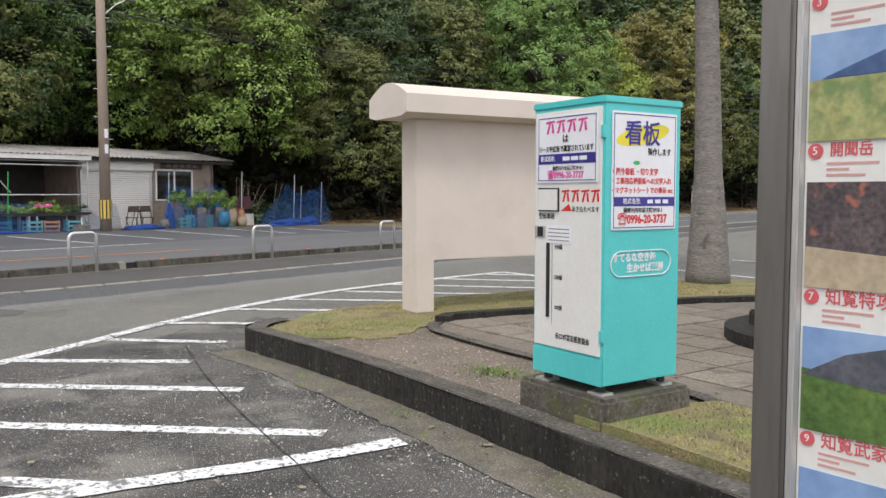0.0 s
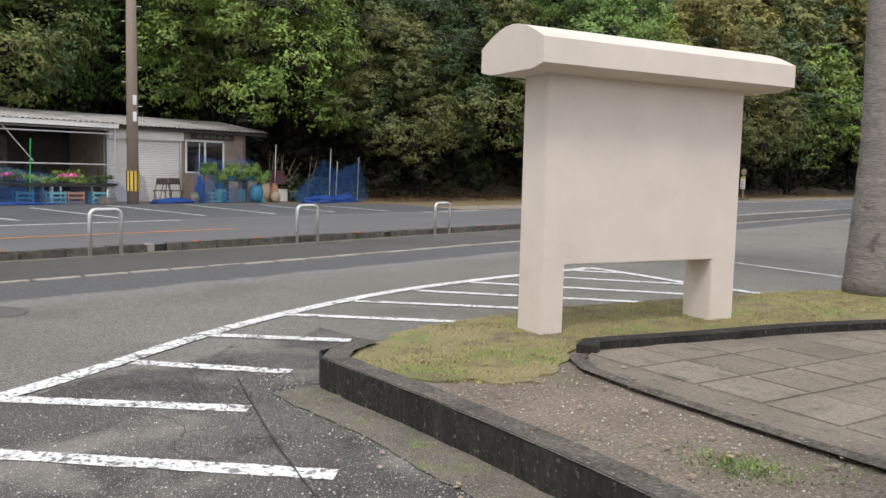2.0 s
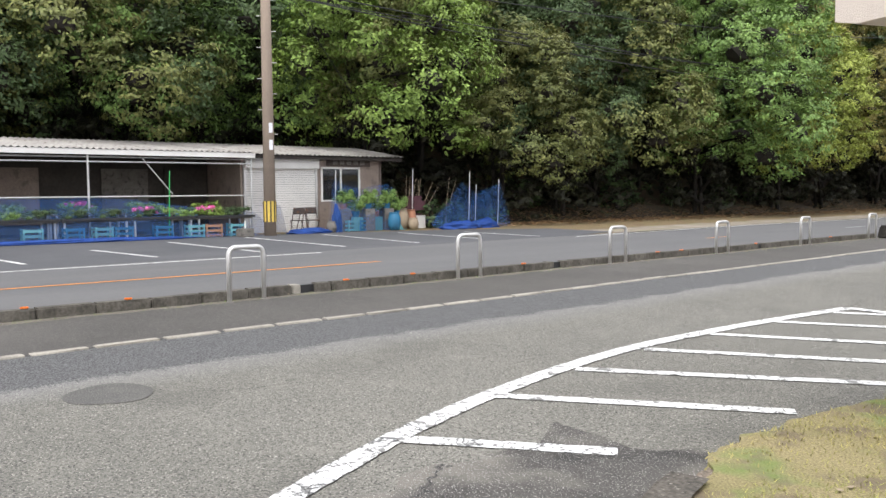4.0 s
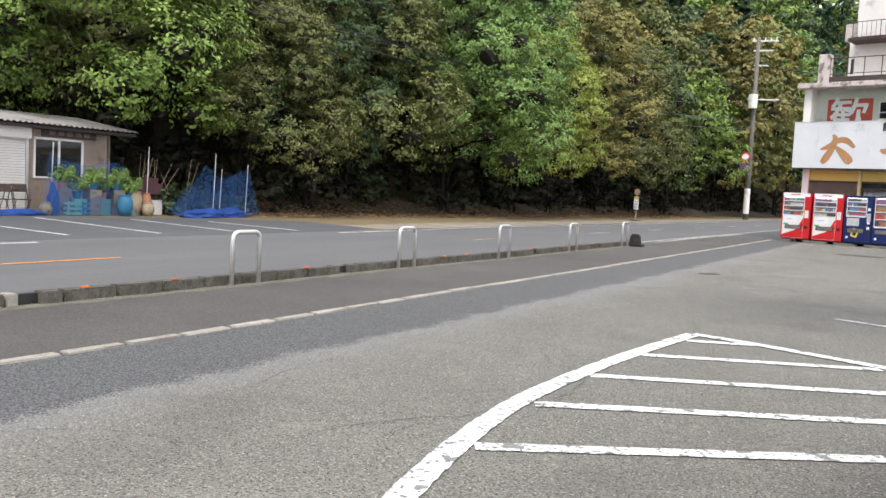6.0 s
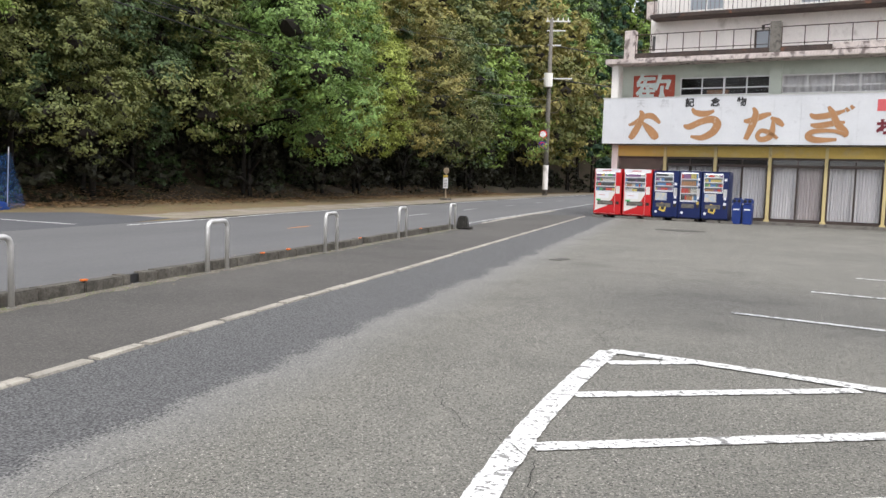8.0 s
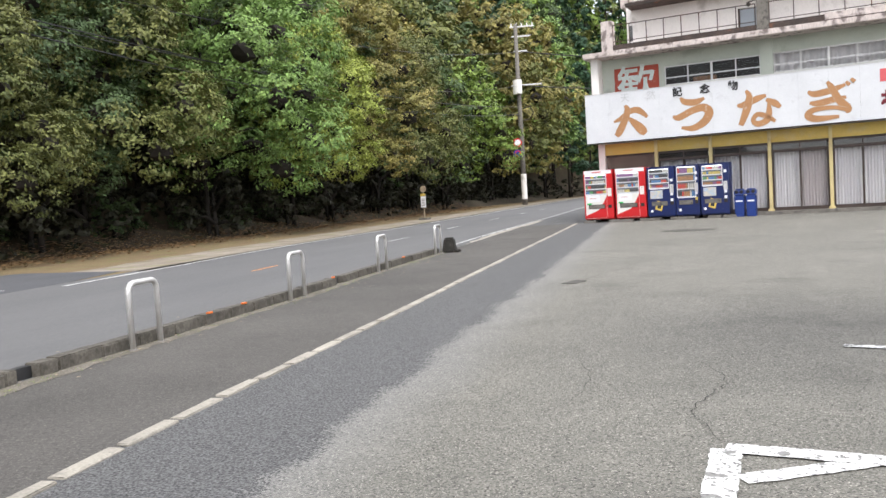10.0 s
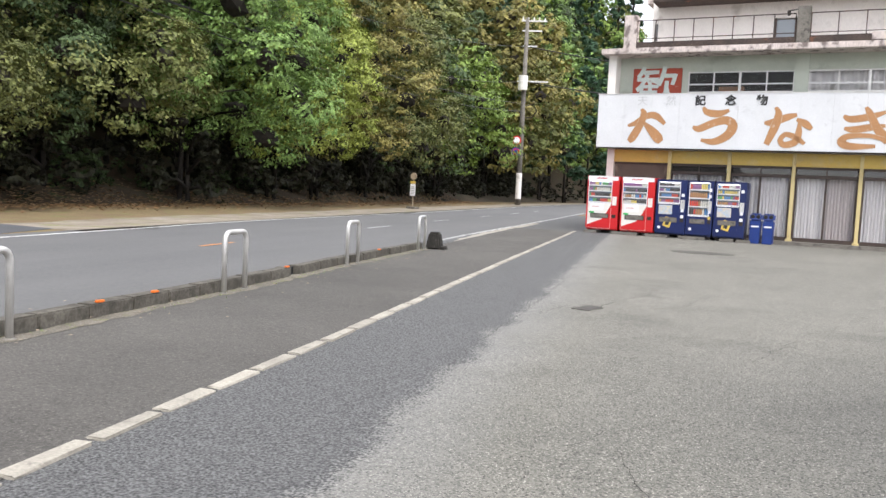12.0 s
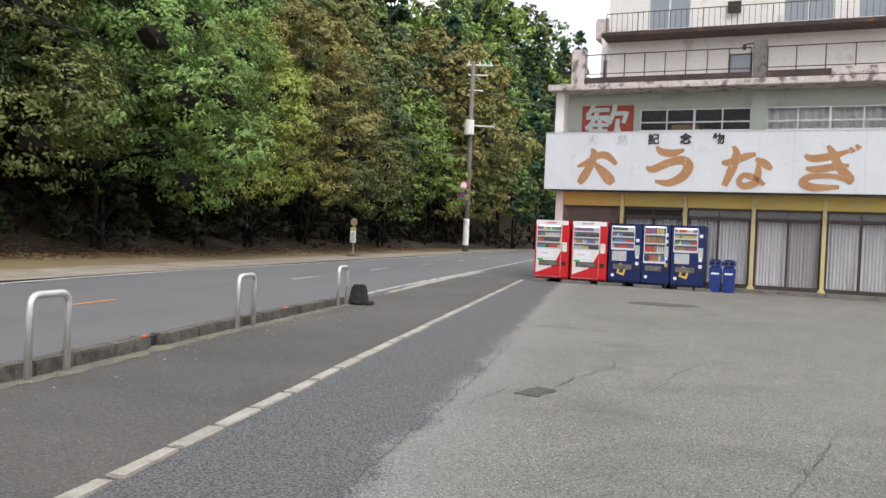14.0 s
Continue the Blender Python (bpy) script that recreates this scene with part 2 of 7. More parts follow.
GRAVEL = flecked(mat("gravel_verge", (0.31, 0.275, 0.23), (0.17, 0.135, 0.095), 0.8, 60, 0.95, bump=0.7, contrast=0.3), (0.2, 0.2, 0.08), 1.1, 0.56, 0.66, 0.7)
LITTER = flecked(mat("leaf_litter", (0.16, 0.105, 0.062), (0.2, 0.155, 0.075), 0.8, 40, 0.95, bump=0.9, contrast=0.4), (0.14, 0.16, 0.05), 1.3, 0.52, 0.66, 0.5)
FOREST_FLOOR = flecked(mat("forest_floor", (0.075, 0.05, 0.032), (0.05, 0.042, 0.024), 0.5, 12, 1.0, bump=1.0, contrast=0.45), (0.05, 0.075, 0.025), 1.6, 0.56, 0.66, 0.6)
SLAB_MOSSY = flecked(flecked(mat("mossy_slab", (0.13, 0.118, 0.095), (0.075, 0.068, 0.054), 4, 45, 0.95, bump=0.8, contrast=0.45), (0.09, 0.1, 0.04), 6, 0.54, 0.66, 0.7), (0.3, 0.28, 0.24), 40, 0.63, 0.7, 0.6)
TILE = flecked(mat("paving_tile", (0.235, 0.2, 0.16), (0.165, 0.14, 0.11), 1.6, 50, 0.92, bump=0.5, contrast=0.3, per_object=0.14), (0.09, 0.085, 0.07), 5, 0.56, 0.7, 0.7)
PLASTER = flecked(mat("beige_plaster", (0.7, 0.615, 0.54), (0.62, 0.545, 0.475), 1.3, 160, 0.9, bump=0.35, contrast=0.06), (0.4, 0.34, 0.28), 2.2, 0.62, 0.8, 0.3)
STEEL = mat("brushed_steel", (0.68, 0.67, 0.65), (0.56, 0.55, 0.53), 6, 90, 0.4, 0.65, bump=0.05, contrast=0.1, stretch=(1, 1, 0.15))
TEAL = mat("teal_paint", (0.1, 0.56, 0.55), (0.085, 0.5, 0.49), 2, 60, 0.35, bump=0.04, contrast=0.05)
WHITE_PANEL = mat("white_enamel", (0.74, 0.73, 0.69), (0.68, 0.66, 0.62), 3, 50, 0.35, bump=0.03, contrast=0.04)
WHITE_FACE = mat("white_board", (0.78, 0.78, 0.8), (0.72, 0.72, 0.75), 3, 50, 0.4, bump=0.02, contrast=0.03)
PINK = mat("pink_ink", (0.75, 0.1, 0.36), None, rough=0.5, bump=0, contrast=0.05)
RED = mat("red_ink", (0.66, 0.035, 0.03), (0.55, 0.03, 0.03), rough=0.45, bump=0, contrast=0.05)
NAVY_INK = mat("navy_ink", (0.045, 0.04, 0.27), None, rough=0.45, bump=0, contrast=0.05)
BLACK = mat("black_ink", (0.02, 0.02, 0.022), (0.03, 0.03, 0.03), rough=0.5, bump=0, contrast=0.1)
YELLOW_INK = mat("yellow_ink", (0.85, 0.72, 0.05), None, rough=0.5, bump=0, contrast=0.05)
GREEN_INK = mat("green_ink", (0.05, 0.45, 0.12), None, rough=0.5, bump=0, contrast=0.05)
MACHINE_RED = mat("machine_red", (0.55, 0.02, 0.025), (0.48, 0.018, 0.02), 2, 50, 0.3, bump=0.02, contrast=0.06)
MACHINE_BLUE = mat("machine_blue", (0.008, 0.018, 0.095), (0.007, 0.015, 0.075), 2, 50, 0.32, bump=0.02, contrast=0.08)
BIN_BLUE = mat("bin_blue", (0.01, 0.035, 0.2), (0.008, 0.03, 0.16), 3, 50, 0.45, bump=0.05, contrast=0.1)
DARK_METAL = mat("dark_metal", (0.035, 0.03, 0.028), (0.05, 0.04, 0.033), 5, 60, 0.6, 0.4, bump=0.1, contrast=0.25)
RUST_METAL = flecked(mat("rusty_rail", (0.055, 0.05, 0.05), (0.1, 0.07, 0.055), 6, 60, 0.75, 0.2, bump=0.3, contrast=0.25), (0.22, 0.1, 0.05), 7, 0.56, 0.68, 0.8)
WALL_GREY = flecked(mat("old_render_wall", (0.82, 0.785, 0.75), (0.72, 0.69, 0.66), 0.7, 40, 0.92, bump=0.25, contrast=0.08, stretch=(1, 1, 0.35)), (0.32, 0.29, 0.26), 1.6, 0.58, 0.74, 0.6)
WALL_GREEN = flecked(mat("pale_green_wall", (0.5, 0.535, 0.465), (0.42, 0.455, 0.395), 0.9, 40, 0.92, bump=0.2, contrast=0.08), (0.24, 0.25, 0.21), 1.4, 0.6, 0.76, 0.6)
SLAB = flecked(mat("stained_slab", (0.64, 0.57, 0.54), (0.5, 0.43, 0.4), 1.5, 30, 0.95, bump=0.4, contrast=0.2, stretch=(1, 1, 0.3)), (0.1, 0.075, 0.07), 4, 0.52, 0.66, 0.8)
SLAB_DARK = flecked(mat("blackened_edge", (0.045, 0.038, 0.035), (0.09, 0.065, 0.055), 2, 30, 0.95, bump=0.5, contrast=0.4), (0.32, 0.12, 0.06), 2.2, 0.66, 0.78, 0.7)
SIGN_WHITE = flecked(mat("weathered_sign_white", (0.66, 0.67, 0.69), (0.58, 0.59, 0.61), 0.9, 30, 0.7, bump=0.1, contrast=0.05), (0.45, 0.45, 0.47), 3.5, 0.62, 0.76, 0.5)
SIGN_BROWN = flecked(mat("weathered_ochre", (0.44, 0.23, 0.105), (0.36, 0.185, 0.085), 2, 30, 0.75, bump=0.1, contrast=0.12), (0.6, 0.5, 0.42), 6, 0.64, 0.76, 0.5)
SIGN_FADED = mat("faded_sign_letter", (0.42, 0.43, 0.44), (0.52, 0.53, 0.54), 5, 30, 0.75, bump=0, contrast=0.1)
SIGN_OUTLINE = mat("sign_outline", (0.33, 0.2, 0.12), (0.5, 0.38, 0.28), 4, 30, 0.75, bump=0, contrast=0.15)
SIGN_RED = flecked(mat("weathered_red_board", (0.38, 0.075, 0.045), (0.3, 0.06, 0.04), 2, 30, 0.8, bump=0.1, contrast=0.15), (0.5, 0.3, 0.22), 6, 0.64, 0.76, 0.5)
YELLOW_PANEL = flecked(mat("yellow_fascia", (0.64, 0.46, 0.12), (0.55, 0.38, 0.1), 1.4, 30, 0.6, bump=0.1, contrast=0.1), (0.5, 0.42, 0.28), 2, 0.58, 0.75, 0.5)
COLUMN = flecked(mat("cream_column", (0.6, 0.5, 0.24), (0.52, 0.42, 0.22), 2, 30, 0.7, bump=0.1, contrast=0.12), (0.3, 0.2, 0.1), 5, 0.62, 0.75, 0.7)
DOOR_FRAME = mat("brown_door_frame", (0.045, 0.033, 0.028), (0.07, 0.05, 0.042), 4, 40, 0.5, 0.2, bump=0.05, contrast=0.2)
CURTAIN = mat("faded_curtain", (0.82, 0.8, 0.8), (0.68, 0.66, 0.67), 1.5, 30, 0.95, bump=0.1, contrast=0.1, stretch=(4, 4, 0.4))
CURTAIN_PINK = mat("pinkish_curtain", (0.62, 0.57, 0.56), (0.52, 0.47, 0.46), 1.5, 30, 0.95, bump=0.1, contrast=0.1, stretch=(4, 4, 0.4))
PANE = glass("window_pane", (0.08, 0.085, 0.09), 0.9)
PANE_DARK = glass("dark_window_pane", (0.02, 0.022, 0.025), 0.25)
PANE_PALE = glass("pale_window_pane", (0.33, 0.37, 0.41), 0.3)
PANE_CLEAR = glass("clear_pane", (0.3, 0.32, 0.32), 0.94)
BOOTH_GLASS = glass("booth_pane", (0.05, 0.045, 0.04), 0.55, 0.02)
# dark colour that stands in for the shade inside rooms
INTERIOR_SHADE = mat("interior_shade", (0.05, 0.045, 0.04), (0.08, 0.07, 0.06), 1, 10, 0.95, bump=0, contrast=0.2)
BRONZE = mat("bronze_frame", (0.14, 0.125, 0.105), (0.17, 0.15, 0.13), 3, 60, 0.45, 0.5, bump=0.05, contrast=0.1)
POLE = mat("pole_concrete", (0.34, 0.27, 0.21), (0.27, 0.215, 0.17), 2, 60, 0.9, bump=0.15, contrast=0.1, stretch=(1, 1, 0.2))
PALM_BARK = flecked(mat("palm_bark", (0.23, 0.21, 0.19), (0.16, 0.145, 0.13), 4, 30, 0.95, bump=1.0, contrast=0.4, stretch=(0.6, 0.6, 3.0)), (0.08, 0.07, 0.06), 8, 0.6, 0.72, 0.8)
# bark taken near black: the shade under the crowns is in its colour
BARK_SHADE = mat("bark_with_shade", (0.024, 0.019, 0.014), (0.014, 0.012, 0.01), 3, 25, 0.95, bump=0.8, contrast=0.4, stretch=(1, 1, 0.3))
ROOF_SHEET = flecked(mat("corrugated_roof", (0.42, 0.4, 0.37), (0.3, 0.28, 0.26), 1.5, 30, 0.85, bump=0.1, contrast=0.15), (0.14, 0.11, 0.09), 3, 0.58, 0.72, 0.7)
SHUTTER = mat("shutter_white", (0.75, 0.73, 0.69), (0.66, 0.64, 0.6), 1.5, 40, 0.6, bump=0.05, contrast=0.06)
SHED_WALL = flecked(mat("shed_board", (0.3, 0.24, 0.2), (0.22, 0.175, 0.145), 1.5, 30, 0.9, bump=0.2, contrast=0.2), (0.1, 0.085, 0.07), 3, 0.58, 0.72, 0.6)
NET = see_through(mat("blue_net", (0.014, 0.085, 0.26), (0.01, 0.055, 0.17), 3, 60, 0.7, bump=0.2, contrast=0.5), 0.72)
NET_FOLDED = mat("folded_blue_net", (0.01, 0.055, 0.27), (0.007, 0.035, 0.15), 4, 40, 0.7, bump=0.5, contrast=0.4)
CRATE_BLUE = mat("blue_crate", (0.03, 0.16, 0.28), (0.025, 0.12, 0.22), 3, 40, 0.6, bump=0.05, contrast=0.15)
CRATE_TEAL = mat("pale_teal_crate", (0.16, 0.4, 0.42), (0.12, 0.3, 0.33), 3, 40, 0.6, bump=0.05, contrast=0.15)
WOOD = mat("crate_wood", (0.36, 0.2, 0.12), (0.28, 0.15, 0.085), 4, 40, 0.8, bump=0.2, contrast=0.2, stretch=(1, 1, 4))
TERRACOTTA = mat("terracotta", (0.4, 0.19, 0.11), (0.32, 0.15, 0.09), 4, 40, 0.85, bump=0.2, contrast=0.15)
STONE_POT = mat("stone_jar", (0.36, 0.29, 0.2), (0.26, 0.2, 0.14), 4, 40, 0.8, bump=0.2, contrast=0.2)
GREY_CONCRETE = flecked(mat("grey_concrete", (0.2, 0.185, 0.165), (0.13, 0.12, 0.105), 4, 40, 0.95, bump=0.6, contrast=0.3), (0.06, 0.055, 0.05), 8, 0.56, 0.68, 0.7)
ORANGE_PLASTIC = mat("orange_reflector", (0.8, 0.2, 0.03), None, rough=0.4, bump=0, contrast=0.1)
STICKER_YELLOW = mat("yellow_sticker", (0.7, 0.5, 0.1), None, rough=0.5, bump=0, contrast=0.15)


def leafy(name, c1, c2):
    """Foliage that lets a little light through."""
    m = mat(name, c1, c2, 0.7, 6, 0.55, bump=0, contrast=0.3, per_object=0.15, per_island=0.4, spec=0.3)
    n, l = m.node_tree.nodes, m.node_tree.links
    p = n["Principled BSDF"]
    t, mix = n.new("ShaderNodeBsdfTranslucent"), n.new("ShaderNodeMixShader")
    mix.inputs["Fac"].default_value = 0.12
    l.new(p.inputs["Base Color"].links[0].from_socket, t.inputs["Color"])
    l.new(p.outputs["BSDF"], mix.inputs[1])
    l.new(t.outputs["BSDF"], mix.inputs[2])
    l.new(mix.outputs["Shader"], n["Material Output"].inputs["Surface"])
    return m


LEAF_BRIGHT = leafy("leaves_bright", (0.135, 0.215, 0.044), (0.235, 0.325, 0.068))
LEAF_MID = leafy("leaves_mid", (0.125, 0.22, 0.058), (0.23, 0.34, 0.092))
LEAF_DARK = leafy("leaves_dark", (0.045, 0.078, 0.03), (0.085, 0.125, 0.046))
LEAF_OLIVE = leafy("leaves_olive", (0.11, 0.14, 0.044), (0.2, 0.205, 0.062))
LEAF_OCHRE = leafy("leaves_ochre", (0.18, 0.185, 0.055), (0.3, 0.25, 0.075))
LEAF_YELLOW = leafy("leaves_yellow", (0.25, 0.31, 0.06), (0.33, 0.37, 0.075))
# brown brush, its colour darkened to carry the shade below the canopy
LEAF_BRUSH_SHADE = leafy("brush_with_shade", (0.022, 0.024, 0.014), (0.035, 0.034, 0.017))
LEAF_CONIFER = leafy("leaves_conifer", (0.03, 0.075, 0.04), (0.05, 0.1, 0.05))
GRASS_GREEN = leafy("grass_blades", (0.22, 0.24, 0.06), (0.36, 0.29, 0.12))
LEAF_FALLEN = leafy("fallen_leaves_brown", (0.2, 0.11, 0.055), (0.3, 0.2, 0.1))
GRASS_WEED = leafy("weed_blades", (0.12, 0.2, 0.045), (0.22, 0.27, 0.08))
PETAL = leafy("pink_petals", (0.75, 0.08, 0.35), (0.8, 0.25, 0.5))


# ---- mesh helpers ----
def box(bm, x0, x1, y0, y1, z0, z1, bevel=0.0):
    m = Matrix.Translation(((x0 + x1) / 2, (y0 + y1) / 2, (z0 + z1) / 2)) @ Matrix.Diagonal((abs(x1 - x0), abs(y1 - y0), abs(z1 - z0), 1))
    made = bmesh.ops.create_cube(bm, size=1, matrix=m)
    if bevel:
        edges = list({e for v in made["verts"] for e in v.link_edges})
        bmesh.ops.bevel(bm, geom=edges, offset=bevel, segments=2, affect="EDGES")
    return bm


def tube(bm, a, b, r0, r1=None, seg=10, caps=True):
    a, b = Vector(a), Vector(b)
    d = b - a
    m = Matrix.Translation((a + b) / 2) @ d.to_track_quat("Z", "Y").to_matrix().to_4x4()
    bmesh.ops.create_cone(bm, cap_ends=caps, segments=seg, radius1=r0, radius2=r0 if r1 is None else r1, depth=d.length, matrix=m)
    return bm


def path_tube(bm, points, r, seg=10):
    """A tube swept along points."""
    rings = []
    pts = [Vector(p) for p in points]
    for i, p in enumerate(pts):
        d = (pts[min(i + 1, len(pts) - 1)] - pts[max(i - 1, 0)]).normalized()
        q = d.to_track_quat("Z", "Y")
        rad = r[i] if isinstance(r, (list, tuple)) else r
        rings.append([bm.verts.new(p + q @ Vector((rad * math.cos(2 * math.pi * k / seg), rad * math.sin(2 * math.pi * k / seg), 0))) for k in range(seg)])
    for a, b in zip(rings, rings[1:]):
        # pair up the nearest start so that the tube does not twist
        shift = min(range(seg), key=lambda s: (a[0].co - b[s].co).length)
        for k in range(seg):
            bm.faces.new((a[k], a[(k + 1) % seg], b[(k + 1 + shift) % seg], b[(k + shift) % seg]))
    bm.faces.new(rings[0][::-1])
    bm.faces.new(rings[-1])
    return bm


def prism(bm, outline, z0, z1):
    low = [bm.verts.new((x, y, z0)) for x, y in outline]
    high = [bm.verts.new((x, y, z1)) for x, y in outline]
    bm.faces.new(high)
    bm.faces.new(low[::-1])
    for i in range(len(outline)):
        j = (i + 1) % len(outline)
        bm.faces.new((low[i], low[j], high[j], high[i]))
    bmesh.ops.recalc_face_normals(bm, faces=bm.faces)
    return bm


def B(*args, **kw):
    return box(bmesh.new(), *args, **kw)


def mesh_of(name, bm, material, smooth=False):
    me = bpy.data.meshes.new(name)
    bm.to_mesh(me)
    bm.free()
    me.materials.append(material)
    if smooth:
        me.shade_smooth()
    return me


def part(name, bm, material, parent, label="", smooth=False):
    ob = new(name, mesh_of(name, bm, material, smooth))
    ob.parent = parent
    return tagged(ob, label)


def thing(name, m, label, category, group="", kind=""):
    ob = new(name)
    ob.empty_display_size = 0.1
    ob.matrix_world = m
    return tagged(ob, label, category, group, kind)


def setting(name, bm, material, label="", smooth=False, kind="structure", category=""):
    return tagged(new(name, mesh_of(name, bm, material, smooth)), label, category, "", kind)


def lettering(name, text, size, m, material, parent, label="", bold=0.0, width=1.0, depth=0.002):
    """Text as a mesh; m maps its plane (x right, y up), centred, to the parent."""
    c = bpy.data.curves.new(name, "FONT")
    c.body, c.size, c.extrude, c.offset = text, size, depth, bold
    c.align_x, c.align_y = "CENTER", "CENTER"
    c.resolution_u = 3
    tmp = new(name, c)
    me = bpy.data.meshes.new_from_object(tmp.evaluated_get(bpy.context.evaluated_depsgraph_get()))
    bpy.data.objects.remove(tmp)
    me.materials.clear()
    me.materials.append(material)
    ob = new(name, me)
    ob.parent = parent
    ob.matrix_basis = m @ Matrix.Diagonal((width, 1, 1, 1))
    return tagged(ob, label)


FRONT = Matrix.Rotation(radians(90), 4, "X")


def on_front(x, y, z):
    """A plane that faces -y."""
    return Matrix.Translation((x, y, z)) @ FRONT


def spline(points, step):
    """Even points along a smooth line through the given ones."""
    pts = [Vector((*p, 0)) for p in points]
    out = []
    for i in range(len(pts) - 1):
        a, b, c, d = pts[max(i - 1, 0)], pts[i], pts[i + 1], pts[min(i + 2, len(pts) - 1)]
        n = max(1, round((c - b).length / step))
        for k in range(n):
            t = k / n
            out.append(0.5 * (2 * b + (c - a) * t + (2 * a - 5 * b + 4 * c - d) * t * t + (3 * b - a - 3 * c + d) * t ** 3))
    return out + [pts[-1]]


def ribbon(bm, points, half0, half1, z, jitter=0.0):
    """A flat strip along points, from half0 on its left to half1 on its right."""
    rng = random.Random(len(points))
    prev = None
    for i, p in enumerate(points):
        d = (points[min(i + 1, len(points) - 1)] - points[max(i - 1, 0)]).normalized()
        n = Vector((-d.y, d.x, 0))
        a = p + n * (half0 + rng.uniform(-jitter, jitter))
        b = p - n * (half1 + rng.uniform(-jitter, jitter))
        cur = (bm.verts.new((a.x, a.y, z)), bm.verts.new((b.x, b.y, z)))
        if prev:
            bm.faces.new((prev[0], prev[1], cur[1], cur[0]))
        prev = cur
    bmesh.ops.recalc_face_normals(bm, faces=bm.faces)
    for f in bm.faces:
        if f.normal.z < 0:
            f.normal_flip()
    return bm


def leaf_mesh(name, clumps, per_clump, leaf, material, seed, up=0.35, core=0.36):
    """Many small leaves on the outside of clumps (x, y, z, radius), with dark cores inside."""
    rng = np.random.default_rng(seed)
    centres = np.repeat(np.array([c[:3] for c in clumps]), per_clump, 0)
    radii = np.repeat(np.array([c[3] for c in clumps]), per_clump)
    n = len(centres)
    d = rng.normal(size=(n, 3))
    d[:, 2] = d[:, 2] * 0.85 + 0.15
    d /= np.linalg.norm(d, axis=1)[:, None]
    pos = centres + d * (radii * rng.uniform(0.2, 1.25, n))[:, None] * np.array([1, 1, 0.75])
    normal = d + rng.normal(size=(n, 3)) * 0.55 + np.array([0, 0, up])
    normal /= np.linalg.norm(normal, axis=1)[:, None]
    u = np.cross(normal, rng.normal(size=(n, 3)))
    u /= np.linalg.norm(u, axis=1)[:, None]
    v = np.cross(normal, u)
    s = leaf * rng.uniform(0.6, 1.3, n)[:, None]
    verts = np.stack([pos - u * s, pos - v * s * 0.5 + normal * s * 0.12, pos + u * s, pos + v * s * 0.5 + normal * s * 0.12], 1).reshape(-1, 3)
    faces = np.arange(4 * n).reshape(-1, 4).tolist()
    verts = verts.tolist()
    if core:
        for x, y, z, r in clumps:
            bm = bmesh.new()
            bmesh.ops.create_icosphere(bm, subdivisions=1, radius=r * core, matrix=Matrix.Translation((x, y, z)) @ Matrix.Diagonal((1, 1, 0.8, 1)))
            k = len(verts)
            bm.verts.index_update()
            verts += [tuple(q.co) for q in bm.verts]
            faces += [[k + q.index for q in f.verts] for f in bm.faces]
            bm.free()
    me = bpy.data.meshes.new(name)
    me.from_pydata(verts, [], faces)
    me.materials.append(material)
    return me


# ---- ground, road and markings ----
KERB_LINE = [(-12.6, -14), (-13.05, 0), (-13.4, 5), (-13.68, 10), (-13.97, 15), (-14.12, 19), (-14.32, 22), (-14.5, 26.6)]
STRIP_LINE = [(-10.6, -14), (-11.05, 0), (-11.38, 5), (-11.53, 9), (-11.78, 13), (-11.97, 17), (-12.27, 22), (-12.6, 28), (-13.2, 39)]
ROAD_LINE = [(-16.2, -60), (-16.6, -14), (-17.0, 5), (-17.35, 12), (-17.85, 24), (-18.4, 33), (-19.0, 50), (-19.9, 75), (-20.4, 100), (-19.4, 130), (-14, 180)]
bm = bmesh.new()
bmesh.ops.create_grid(bm, x_segments=4, y_segments=4, size=900)
setting("ground", bm, LITTER, "leaf-strewn earth around the road and lot")
setting("lot", prism(bmesh.new(), [(-14.55, -40), (40, -40), (40, 60), (-16.2, 60), (-14.9, 27)], -0.2, 0.004), ASPHALT, "worn grey-green asphalt of the parking lot")
road_pts = spline(ROAD_LINE, 2.0)
setting("road", ribbon(bmesh.new(), road_pts, 3.9, 3.3, 0.006), ROAD, "smooth grey asphalt of the two-lane road")
setting("parking_bays", prism(bmesh.new(), [(-20.4, -40), (-20.3, 4), (-21.6, 22), (-22.3, 24.8), (-25.8, 25.2), (-27.8, 22), (-29.6, 15), (-31, 4), (-31, -40)], -0.1, 0.009), BAY, "dark asphalt of the roadside parking bays")
verge = spline([(-23.4, 24.5), (-24.2, 33), (-24.6, 45), (-25.3, 60), (-25.8, 80), (-26.2, 104), (-25, 130)], 1.0)
setting("verge", ribbon(bmesh.new(), verge, 0.5, 2.2, 0.006, 0.2), GRAVEL, "pale sandy gravel along the road's edge")
strip_pts = spline(STRIP_LINE, 0.5)
lane = bmesh.new()
setting("kerb_lane", ribbon(lane, strip_pts, 2.05, 0.0, 0.009, 0.02), ASPHALT_DARK, "dark asphalt between the kerb and the concrete strip")
OLD_ASPHALT = [(-7.1, 6.3), (-6.9, 4.6), (-6.3, 2.5), (-5.6, 0.6), (-5.3, -6), (6, -6), (6, 5), (-1, 4.4), (-5.5, 5.4), (-6.2, 6.6)]


def marking(name, points, width, material, label, z=0.0125, jitter=0.006, group="", step=0.05):
    pts = spline(points, step)
    return setting(name, ribbon(bmesh.new(), pts, width / 2, width / 2, z, jitter), material, label)


